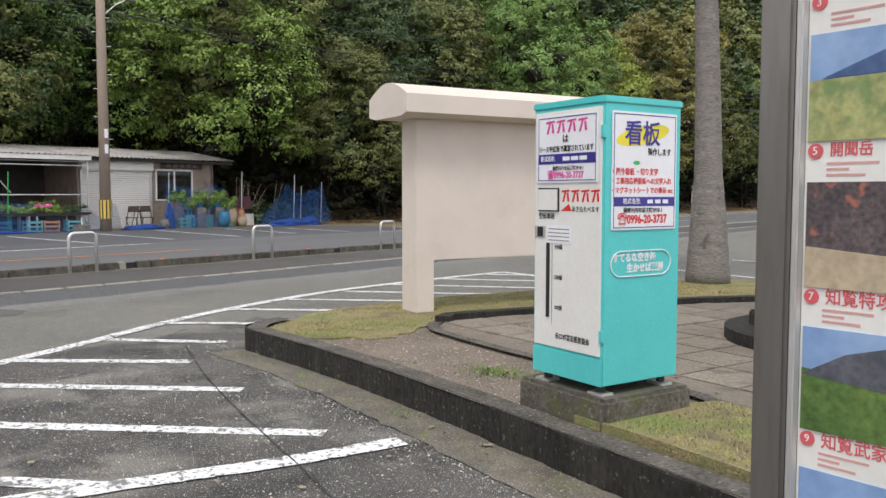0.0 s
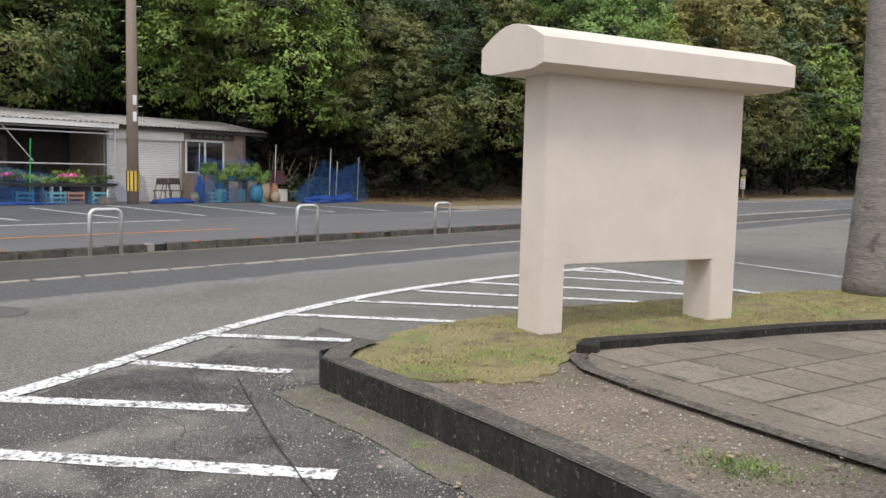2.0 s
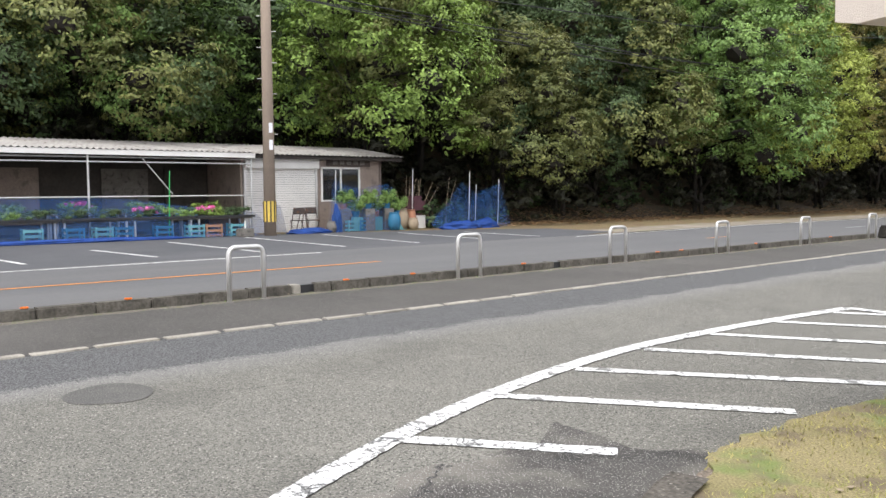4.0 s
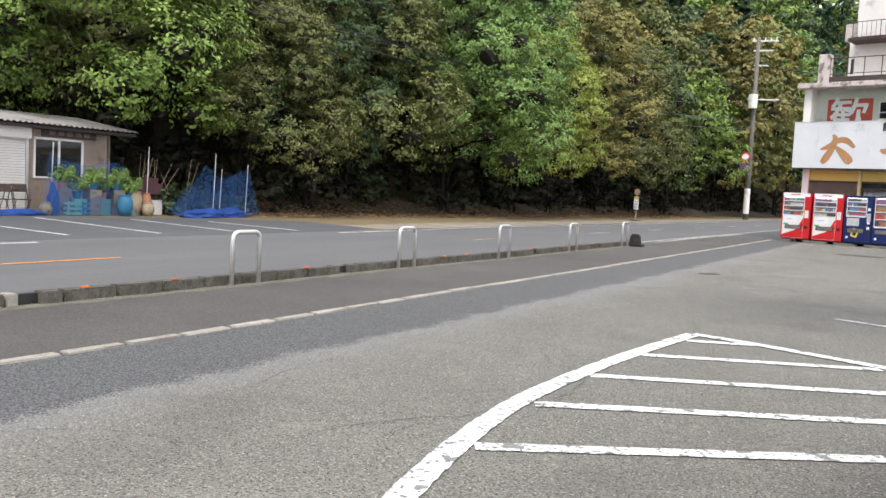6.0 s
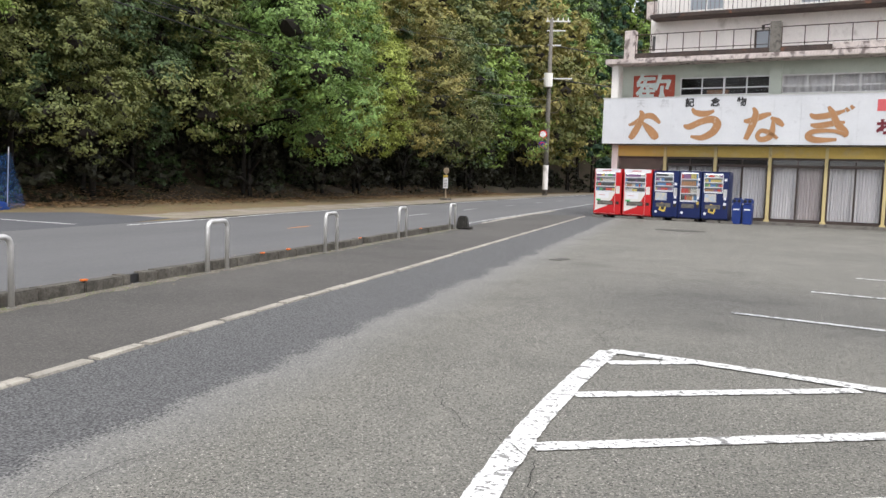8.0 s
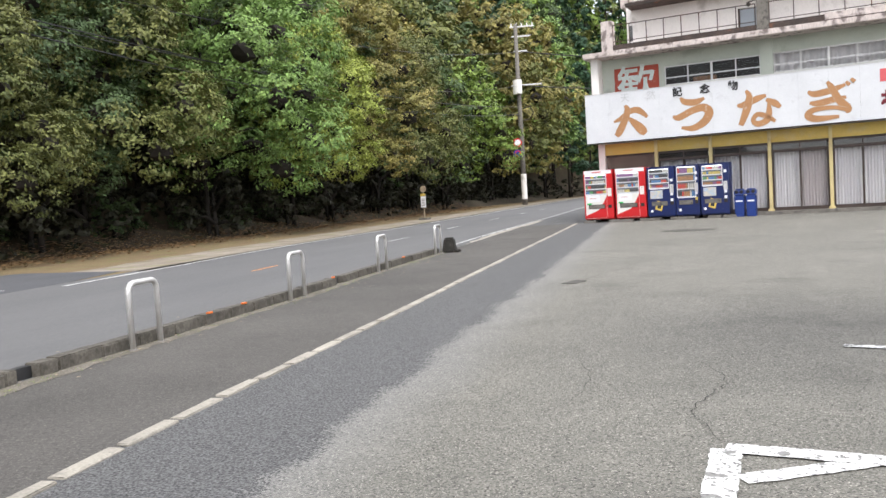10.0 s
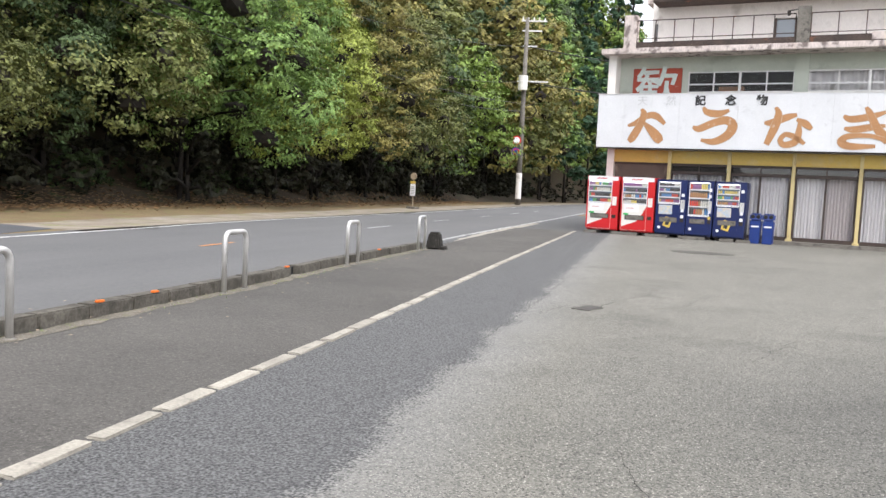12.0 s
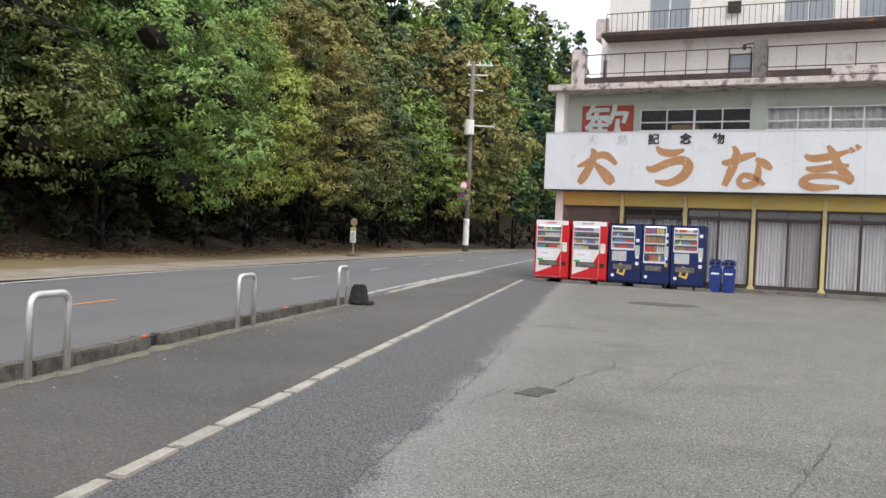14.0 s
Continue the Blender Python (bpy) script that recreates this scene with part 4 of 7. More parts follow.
for i, z in enumerate((3.3, 4.1, 4.6, 5.1, 5.6, 6.1, 6.6, 7.1, 7.6)):
    a = 0.9 + math.pi * (i % 2)
    part("step_bolt", tube(bmesh.new(), (0.1 * math.cos(a), 0.1 * math.sin(a), z), (0.32 * math.cos(a), 0.32 * math.sin(a), z), 0.012, seg=6), STEEL, pole)
for z in (3.2, 4.8, 6.6):
    part("band", tube(bmesh.new(), (0, 0, z), (0, 0, z + 0.04), 0.192 - 0.005 * z, seg=20), STEEL, pole)
part("crossarm", B(-0.05, 0.05, -0.8, 0.9, 8.5, 8.6), STEEL, pole)
part("crossarm", B(-0.05, 0.05, -0.6, 0.7, 9.5, 9.6), STEEL, pole)
part("lamp_arm", path_tube(bmesh.new(), [(0, 0, 7.6), (0.25, 0.45, 8.1), (0.3, 0.8, 8.3)], 0.025, 8), STEEL, pole)
part("lamp_head", B(0.2, 0.4, 0.75, 1.15, 8.28, 8.38, bevel=0.03), GREY_CONCRETE, pole)
part("transformer", tube(bmesh.new(), (0.1, -0.45, 9.3), (0.1, -0.45, 10.1), 0.26, seg=18), GREY_CONCRETE, pole)
part("transformer", tube(bmesh.new(), (0.1, 0.48, 9.3), (0.1, 0.48, 10.1), 0.22, seg=18), GREY_CONCRETE, pole)
for y in (-0.7, -0.3, 0.4, 0.8):
    part("insulator", tube(bmesh.new(), (0, y, 8.6), (0, y, 8.78), 0.05, 0.03, 10), WHITE_PANEL, pole)

# ---- far utility pole ----
pole2 = thing("utility_pole", pose(-25.4, 86.2, 0.0, 0, 0, 12), "tall grey utility pole with crossarms and road signs", "utility pole")
part("shaft", path_tube(bmesh.new(), [(0, 0, 0), (0, 0, 8), (0, 0, 17.2)], [0.26, 0.22, 0.17], 16), GREY_CONCRETE, pole2, smooth=True)
part("sleeve", tube(bmesh.new(), (0, 0, 0.6), (0, 0, 3.0), 0.272, seg=16), WALL_GREY, pole2, "pale sleeve round the foot")
for z, w in ((16.9, 1.8), (16.0, 1.4), (14.6, 1.0), (11.4, 2.2)):
    part("crossarm", B(-w * 0.3, w, -0.06, 0.06, z, z + 0.12), STEEL, pole2)
for k in range(5):
    part("insulator", tube(bmesh.new(), (-0.4 + 0.5 * k, 0, 17.02), (-0.4 + 0.5 * k, 0, 17.3), 0.07, 0.04, 8), WHITE_PANEL, pole2)
part("transformer", tube(bmesh.new(), (-0.1, -0.5, 10.6), (-0.1, -0.5, 11.9), 0.42, seg=16), WHITE_PANEL, pole2)
part("cable_loop", path_tube(bmesh.new(), [(0.2, 0, 9.2), (1.0, 0, 9.4), (1.3, 0, 8.8), (0.9, 0, 8.2), (0.2, 0, 8.1)], 0.05, 6), DARK_METAL, pole2)
for z, c in ((6.0, RED), (4.95, NAVY_INK)):
    part("sign_disc", tube(bmesh.new(), (-0.4, -0.34, z), (-0.4, -0.38, z), 0.42, seg=28), c, pole2, "round road sign")
    part("sign_face", tube(bmesh.new(), (-0.4, -0.384, z), (-0.4, -0.39, z), 0.3, seg=28), WHITE_FACE if c == RED else RED, pole2)
bm = bmesh.new()
tube(bm, (-0.4, -0.392, 4.95), (-0.4, -0.396, 4.95), 0.22, seg=24)
part("sign_field", bm, NAVY_INK, pole2)

# ---- bus stop ----
stop = thing("bus_stop", pose(-24.85, 55.1, 0.0, 0, 0, -14), "bus stop pole with a round head and white timetable", "bus stop")
part("base", B(-0.3, 0.3, -0.25, 0.25, 0, 0.12, bevel=0.03), GREY_CONCRETE, stop)
part("post", tube(bmesh.new(), (0, 0, 0.1), (0, 0, 1.7), 0.035, seg=10), STONE_POT, stop)
part("head", tube(bmesh.new(), (0, -0.03, 1.86), (0, 0.03, 1.86), 0.2, seg=24), STONE_POT, stop, "round yellowish bus stop head")
part("timetable", B(-0.17, 0.17, -0.06, -0.03, 0.75, 1.42), WHITE_FACE, stop)
part("header", B(-0.17, 0.17, -0.064, -0.03, 1.44, 1.58), STICKER_YELLOW, stop)
for k in range(5):
    part("text_line", B(-0.12, 0.12, -0.066, -0.0605, 0.84 + 0.1 * k, 0.87 + 0.1 * k), GREY_CONCRETE, stop)

# ---- overhead cables ----
for i, (a, b, sag, r) in enumerate((((-28.75, 15.3, 7.9), (-25.4, 86, 8.7), 1.5, 0.026), ((-28.75, 15.5, 8.1), (-25.4, 86, 9.4), 1.2, 0.024), ((-28.75, 15.9, 8.75), (-25.4, 86, 14.6), 1.6, 0.02), ((-28.75, 15.6, 8.75), (-27.5, -45, 9.0), 0.7, 0.018), ((-28.75, 14.9, 7.9), (-27.8, -45, 8.2), 0.8, 0.022), ((-28.75, 15.3, 7.9), (-25.4, 86, 11.4), 1.8, 0.018), ((-25.0, 86.2, 11.4), (6.0, 104.0, 12.0), 1.0, 0.05), ((-25.0, 86.2, 14.6), (6.0, 104.0, 14.5), 1.0, 0.05), ((-25.2, 86.2, 16.9), (-50.0, 150.0, 18), 1.0, 0.05), ((-28.9, 15.25, 9.4), (-31.2, 22.0, 2.9), 0.3, 0.012))):
    pts = []
    for k in range(25):
        t = k / 24
        p = Vector(a).lerp(Vector(b), t)
        p.z -= 4 * sag * t * (1 - t)
        pts.append(p)
    setting("overhead_cable", path_tube(bmesh.new(), pts, r, 5), BLACK, "thin black overhead cable", kind="", category="cable")

# ---- concrete notice board ----
u_ang = math.degrees(math.atan2(0.95, 0.312))
board = thing("notice_board", pose(-5.25, 6.9, 0.15, 0, 0, u_ang), "beige plastered concrete notice board with an arched cap", "notice board")
L, T = 1.95, 0.3
bm = bmesh.new()
outline = [(0, -0.05), (0.2, -0.05), (0.2, 0.53), (L - 0.27, 0.53), (L - 0.27, -0.05), (L, -0.05), (L, 1.96), (0, 1.96)]
sheets = [[bm.verts.new((x, y, z)) for x, z in outline] for y in (0, T)]
bm.faces.new(sheets[0])
bm.faces.new(sheets[1][::-1])
for k in range(len(outline)):
    j = (k + 1) % len(outline)
    bm.faces.new((sheets[0][k], sheets[1][k], sheets[1][j], sheets[0][j]))
bmesh.ops.recalc_face_normals(bm, faces=bm.faces)
bmesh.ops.bevel(bm, geom=[e for e in bm.edges if e.calc_face_angle(0) > 0.5], offset=0.008, segments=2, affect="EDGES")
part("body", bm, PLASTER, board)
bm = bmesh.new()
prof = [(-0.27, 1.93), (-0.27, 2.1)] + [(-0.27 + 0.8 * k / 10, 2.1 + 0.13 * math.sin(math.pi * k / 10)) for k in range(1, 10)] + [(0.53, 2.1), (0.53, 1.93), (0.4, 1.9), (-0.14, 1.9)]
ends = [[bm.verts.new((x, y, z)) for y, z in prof] for x in (-0.24, L + 0.26)]
bm.faces.new(ends[0])
bm.faces.new(ends[1][::-1])
for k in range(len(prof)):
    j = (k + 1) % len(prof)
    bm.faces.new((ends[0][k], ends[0][j], ends[1][j], ends[1][k]))
bmesh.ops.recalc_face_normals(bm, faces=bm.faces)
part("cap", bm, PLASTER, board, "overhanging arched concrete cap")

# ---- can collecting machine ----
slab = thing("concrete_slab", pose(-1.807, 4.588, 0.16, 0, 0, -15), "weathered concrete slab under the can machine", "slab")
part("slab", B(-0.6, 0.06, -0.035, 0.58, -0.06, 0.185, bevel=0.02), SLAB_MOSSY, slab)
can = thing("can_machine", pose(-1.807, 4.588, 0.31, 0, 0, -15), "turquoise and white steel machine collecting empty cans", "can machine")
can.matrix_world = can.matrix_world @ Matrix.Diagonal((1.02, 1.09, 1, 1))
W, D, Z0, Z1 = 0.505, 0.485, 0.085, 1.48
part("body", B(-W, 0, 0, D, Z0, Z1 - 0.03, bevel=0.006), TEAL, can)
part("lid", B(-W - 0.006, 0.006, -0.006, D + 0.006, Z1 - 0.034, Z1, bevel=0.005), TEAL, can)
door = part("door", B(-W + 0.015, -0.012, -0.008, 0.004, 0.23, Z1 - 0.05, bevel=0.003), WHITE_PANEL, can, "white enamelled front door")
part("base_panel", B(-W + 0.002, -0.002, -0.006, 0.004, Z0, 0.215, bevel=0.003), TEAL, can)
for x, y in ((-W + 0.06, 0.05), (-0.06, 0.05), (-W + 0.06, D - 0.05), (-0.06, D - 0.05)):
    part("foot", tube(bmesh.new(), (x, y, 0.035), (x, y, Z0 + 0.005), 0.022, 0.02, 10), DARK_METAL, can)
    part("foot_plate", B(x - 0.05, x + 0.05, y - 0.04, y + 0.03, 0.035, 0.047), STEEL, can)
for z in (0.3, 1.28):
    part("hinge", B(-0.012, 0.006, -0.014, 0.008, z, z + 0.06, bevel=0.003), TEAL, can)
plate = part("front_plate", B(-W + 0.04, -0.03, -0.014, -0.0085, 1.07, 1.41, bevel=0.002), WHITE_FACE, can, "white advertising plate with pink and navy print")
for x0, x1, z0, z1 in ((-W + 0.05, -0.04, 1.395, 1.399), (-W + 0.05, -0.04, 1.081, 1.085), (-W + 0.05, -W + 0.053, 1.085, 1.395), (-0.043, -0.04, 1.085, 1.395)):
    part("border", B(x0, x1, -0.0155, -0.0142, z0, z1), NAVY_INK, plate)
part("band", B(-W + 0.055, -0.045, -0.0156, -0.0142, 1.165, 1.215), NAVY_INK, plate)
cx = -W / 2


def brand_shapes(x, z, w, h, n, y, material, parent):
    """Plain bars and slants in the size and colour of a brand name."""
    for k in range(n):
        x0 = x + k * w * 1.12
        for outline in ([(0.05, 0.72), (0.95, 0.78), (0.95, 0.92), (0.05, 0.86)], [(0.42, 0.86), (0.6, 0.86), (0.3, 0.04), (0.1, 0.04)], [(0.62, 0.7), (0.8, 0.7), (0.92, 0.08), (0.7, 0.08)]):
            o = part("brand_shape", prism(bmesh.new(), [(x0 + a * w, z + b * h) for a, b in outline], 0, 0.0012), material, parent)
            o.matrix_basis = on_front(0, y, 0)


brand_shapes(-0.4, 1.315, 0.07, 0.075, 4, -0.0146, PINK, plate)
for k in range(3):
    part("brand_stroke", B(-0.27 + 0.06 * k, -0.22 + 0.06 * k, -0.017, -0.0158, 1.18, 1.2), WHITE_FACE, plate)


def front_text(text, size, x, z, material, parent, y=-0.016, bold=0.0, width=1.0):
    lettering("text", text, size, on_front(x, y, z), material, parent, "", bold, width, 0.0006)


front_text("は", 0.045, cx, 1.287, BLACK, plate, bold=0.0006)
front_text("リースや広告で運営されています", 0.034, cx, 1.238, BLACK, plate, bold=0.0006, width=0.78)
front_text("株式会社", 0.03, -0.38, 1.19, WHITE_FACE, plate, -0.0175, 0.0005, 0.9)
front_text("薩摩川内市高江町2918-1", 0.026, cx + 0.02, 1.142, BLACK, plate, width=0.8)
front_text("☎0996-20-3737", 0.046, cx, 1.108, PINK, plate, bold=0.001, width=0.82)
part("slot_frame", B(-W + 0.05, -0.3, -0.016, -0.0085, 0.925, 1.045, bevel=0.002), BLACK, can)
part("slot_flap", B(-W + 0.056, -0.306, -0.0185, -0.0162, 0.932, 1.038), WHITE_PANEL, can, "scratched white flap over the can slot")
brand_shapes(-0.285, 0.972, 0.062, 0.07, 4, -0.0086, RED, door)
part("arrow", prism(bmesh.new(), [(0, 0), (0.08, 0), (0.06, 0.035)], 0, 0.0012), RED, door).matrix_basis = on_front(-0.29, -0.0085, 0.93)
front_text("あき缶たべます", 0.032, -0.115, 0.938, BLACK, can, -0.0095, width=0.85)
front_text("空缶専用", 0.032, -W + 0.11, 0.9, BLACK, can, -0.0095, 0.0005, 0.95)
part("lock_plate", B(-W + 0.02, -W + 0.1, -0.012, -0.0085, 0.79, 0.85), STEEL, can)
part("lock", B(-W + 0.045, -W + 0.085, -0.015, -0.0122, 0.795, 0.845), BLACK, can)
part("notice", B(-W + 0.115, -0.215, -0.0105, -0.0085, 0.765, 0.855), WHITE_FACE, can)
for k in range(4):
    part("print_line", B(-W + 0.125, -0.225, -0.0112, -0.0106, 0.778 + 0.019 * k, 0.782 + 0.019 * k), GREY_CONCRETE, can)
part("gauge_slot", B(-W + 0.11, -W + 0.135, -0.0115, -0.0085, 0.38, 0.765), BLACK, can, "dark level gauge window")
part("gauge_line", B(-W + 0.152, -W + 0.154, -0.0095, -0.0084, 0.35, 0.76), BLACK, can)
for n_cans, z in ((300, 0.745), (200, 0.59), (100, 0.435)):
    front_text("%d個" % n_cans, 0.03, -W + 0.2, z, BLACK, can, -0.0095, width=0.8)
front_text("缶ロボ普及推進協会", 0.034, -0.2, 0.29, BLACK, can, -0.0095, 0.0006, 0.8)
RIGHT = Matrix.Rotation(radians(90), 4, "Z")
side = part("side_plate", B(0.001, 0.007, 0.04, D - 0.035, 0.84, 1.41, bevel=0.002), WHITE_FACE, can, "white advertising plate with navy and red print")


def side_text(text, size, y, z, material, bold=0.0, width=1.0, x=0.0085, parent=None):
    lettering("text", text, size, Matrix.Translation((x, y, z)) @ RIGHT @ FRONT, material, parent or side, "", bold, width, 0.0006)


for y0, y1, z0, z1 in ((0.05, D - 0.045, 1.395, 1.399), (0.05, D - 0.045, 0.85, 0.854), (0.05, 0.053, 0.854, 1.395), (D - 0.048, D - 0.045, 0.854, 1.395)):
    part("border", B(0.0072, 0.0085, y0, y1, z0, z1), NAVY_INK, side)
bm = bmesh.new()
bmesh.ops.create_circle(bm, cap_ends=True, segments=28, radius=1, matrix=Matrix.Translation((0.0078, 0.23, 1.3)) @ RIGHT @ FRONT @ Matrix.Rotation(0.2, 4, "Z") @ Matrix.Diagonal((0.17, 0.045, 1, 1)))
part("swoosh", bm, YELLOW_INK, side)
side_text("看板", 0.125, 0.225, 1.3, NAVY_INK, 0.002, 0.9, 0.0095)
side_text("製作します", 0.038, 0.335, 1.218, BLACK, 0.0006, 0.8)
bm = bmesh.new()
bmesh.ops.create_circle(bm, cap_ends=True, segments=20, radius=1, matrix=Matrix.Translation((0.0078, 0.19, 1.165)) @ RIGHT @ FRONT @ Matrix.Diagonal((0.022, 0.01, 1, 1)))
part("dot", bm, GREEN_INK, side)
side_text("・屋外看板 ・切り文字", 0.037, 0.18, 1.12, RED, 0.0006, 0.78)
side_text("・工事用各種看板への文字入れ", 0.034, 0.225, 1.075, RED, 0.0006, 0.8)
side_text("・マグネットシートでの表示 etc", 0.034, 0.228, 1.03, RED, 0.0006, 0.8)
part("band", B(0.0072, 0.0086, 0.052, D - 0.047, 0.955, 1.0), NAVY_INK, side)
side_text("株式会社", 0.03, 0.16, 0.978, WHITE_FACE, 0.0005, 0.9, 0.0095)
for k in range(3):
    part("brand_stroke", B(0.0087, 0.0098, 0.26 + 0.05 * k, 0.295 + 0.05 * k, 0.968, 0.987), WHITE_FACE, side)
side_text("薩摩川内市高江町2918-1", 0.027, 0.235, 0.934, BLACK, 0.0004, 0.85)
side_text("☎0996-20-3737", 0.058, 0.232, 0.89, RED, 0.0016, 0.78)
bm = bmesh.new()
ring = []
for k in range(40):
    a = 2 * math.pi * k / 40
    ring.append(Vector((0.004, 0.232 + (0.125 if math.cos(a) > 0 else -0.125) + 0.065 * math.cos(a), 0.675 + 0.062 * math.sin(a))))
path_tube(bm, ring + [ring[0]], 0.0028, 6)
part("slogan_frame", bm, WHITE_FACE, can)
side_text("すてるな空き缶", 0.046, 0.19, 0.702, WHITE_FACE, 0.0018, 0.85, 0.002, can)
side_text("生かせば資源", 0.046, 0.26, 0.65, WHITE_FACE, 0.0018, 0.85, 0.002, can)

# ---- information sign ----
POST_STEEL = mat("dull_post_steel", (0.33, 0.31, 0.29), (0.24, 0.225, 0.21), 5, 80, 0.38, 0.85, bump=0.05, contrast=0.12, stretch=(1, 1, 0.15))
info = thing("information_sign", pose(-0.251, 2.557, 0.0, 0, 0, -9.8), "steel-framed sightseeing map sign with photographs", "information sign")
part("post", B(-0.035, 0.024, -0.035, 0.035, 0, 2.35, bevel=0.006), POST_STEEL, info, "brushed steel post")
part("post", B(1.62, 1.68, -0.035, 0.035, 0, 2.35, bevel=0.006), POST_STEEL, info, "brushed steel post")
part("frame_strip", B(0.025, 0.036, -0.03, 0.03, 0.45, 2.3, bevel=0.003), STEEL, info)
part("top_rail", B(0.025, 1.62, -0.03, 0.03, 2.2, 2.3), STEEL, info)
part("bottom_rail", B(0.025, 1.62, -0.03, 0.03, 0.45, 0.52), STEEL, info)
panel = part("panel", B(0.037, 1.62, -0.012, 0.012, 0.52, 2.2), WHITE_PANEL, info, "cream printed map panel")
PHOTO_SKY = mat("photo_blue", (0.1, 0.2, 0.42), (0.28, 0.4, 0.6), 2.5, 30, 0.5, bump=0, contrast=0.1)
PHOTO_MOUNTAIN = mat("photo_mountain", (0.05, 0.09, 0.2), (0.08, 0.13, 0.26), 4, 60, 0.5, bump=0, contrast=0.2)
PHOTO_FIELD = flecked(mat("photo_field", (0.26, 0.3, 0.12), (0.4, 0.38, 0.16), 9, 70, 0.5, bump=0, contrast=0.3), (0.12, 0.22, 0.08), 30, 0.5, 0.65, 0.7)
PHOTO_DARK = flecked(mat("photo_dark", (0.045, 0.04, 0.045), (0.13, 0.1, 0.1), 14, 120, 0.5, bump=0, contrast=0.5), (0.42, 0.14, 0.09), 34, 0.6, 0.68, 0.8)
PHOTO_SAND = mat("photo_sand", (0.5, 0.4, 0.27), (0.38, 0.31, 0.22), 7, 60, 0.5, bump=0, contrast=0.2)
PHOTO_GREEN = mat("photo_hedge", (0.06, 0.12, 0.03), (0.13, 0.2, 0.05), 9, 80, 0.5, bump=0, contrast=0.4)
PHOTO_ROOF = mat("photo_roof", (0.06, 0.065, 0.08), (0.12, 0.12, 0.14), 9, 80, 0.5, bump=0, contrast=0.3)
RED_FADED = mat("faded_red_print", (0.62, 0.11, 0.12), (0.55, 0.1, 0.11), rough=0.5, bump=0, contrast=0.1)
RED_PALE = mat("pale_red_print", (0.66, 0.36, 0.33), None, rough=0.5, bump=0, contrast=0.1)


def flat(outline, y, material, parent, name):
    ob = part(name, prism(bmesh.new(), outline, 0, 0.0008), material, parent)
    ob.matrix_basis = on_front(0, y, 0)
    return ob


for col in range(3):
    x = 0.042 + 0.53 * col
    for k, (no, name) in enumerate((("3", ""), ("5", "開聞岳"), ("7", "知覧特攻平和会館"), ("9", "知覧武家屋敷"), ("11", ""))):
        z1 = 1.571 - 0.231 * (k - 1)
        z0 = z1 - 0.167
        photo = part("photograph", B(x, x + 0.4, -0.0145, -0.012, z0, z1), PHOTO_SKY if k in (1, 3, 4, 0) else PHOTO_DARK, info, "sun-faded landscape photograph")
        y = -0.0148
        if k in (1, 0):
            flat([(x, z0), (x + 0.4, z0), (x + 0.4, z0 + 0.1), (x, z0 + 0.095)], y, PHOTO_FIELD, photo, "field")
            flat([(x + 0.02, z0 + 0.097), (x + 0.4, z0 + 0.1), (x + 0.3, z0 + 0.15), (x + 0.24, z0 + 0.17), (x + 0.17, z0 + 0.15)], y - 0.0004, PHOTO_MOUNTAIN, photo, "mountain")
        elif k == 2:
            flat([(x, z0), (x + 0.4, z0), (x + 0.4, z0 + 0.035), (x, z0 + 0.065)], y, PHOTO_SAND, photo, "forecourt")
        else:
            flat([(x, z0), (x + 0.4, z0), (x + 0.4, z0 + 0.08), (x, z0 + 0.1)], y, PHOTO_GREEN, photo, "hedge")
            flat([(x, z0 + 0.09), (x + 0.3, z0 + 0.07), (x + 0.14, z0 + 0.15), (x + 0.07, z0 + 0.13)], y - 0.0006, PHOTO_ROOF, photo, "roof")
            flat([(x + 0.16, z0), (x + 0.3, z0), (x + 0.24, z0 + 0.06)], y - 0.001, PHOTO_SAND, photo, "path")
        zc = z0 - 0.015
        part("badge", tube(bmesh.new(), (x + 0.012, -0.012, zc), (x + 0.012, -0.0145, zc), 0.012, seg=24), RED_FADED, panel)
        lettering("number", no, 0.018, on_front(x + 0.012, -0.015, zc), WHITE_FACE, panel, depth=0.0003)
        if name:
            lettering("caption", name, 0.024 if k == 1 else 0.028, on_front(x + 0.034 + (0.0112 if k == 1 else 0.013) * len(name), -0.0128, zc), RED_FADED, panel, bold=0.0003, depth=0.0003, width=0.93)
        for j in range(3):
            part("print_line", B(x + 0.03, x + 0.03 + (0.08, 0.035, 0.06)[j], -0.0128, -0.012, zc - 0.022 - 0.009 * j, zc - 0.018 - 0.009 * j), RED_PALE, panel)

# ---- phone booth ----
booth = thing("phone_booth", pose(-2.19, 7.77, 0.17, 0, 0, -26.7), "bronze-framed glass public telephone booth on a stepped base", "phone booth")
bm = bmesh.new()
ring = [(0.42 + 0.95 * math.cos(a), 0.45 + 0.95 * math.sin(a)) for a in [2 * math.pi * k / 40 for k in range(40)]]
part("step", prism(bmesh.new(), ring, -0.02, 0.11), KERB_MOSSY, booth, "round mossy concrete lower step")
part("plinth", B(-0.12, 0.98, -0.1, 1.0, 0.1, 0.23, bevel=0.015), KERB_MOSSY, booth)
Q, HB = 0.85, 2.44
for x, y in ((0, 0), (Q, 0), (0, Q), (Q, Q)):
    part("corner_post", B(x - 0.03, x + 0.03, y - 0.03, y + 0.03, 0.2, HB - 0.2, bevel=0.005), BRONZE, booth)
part("header", B(-0.045, Q + 0.045, -0.045, Q + 0.045, HB - 0.24, HB - 0.03, bevel=0.01), BRONZE, booth)
part("roof", B(-0.06, Q + 0.06, -0.06, Q + 0.06, HB - 0.03, HB, bevel=0.008), DARK_METAL, booth)
bm = bmesh.new()
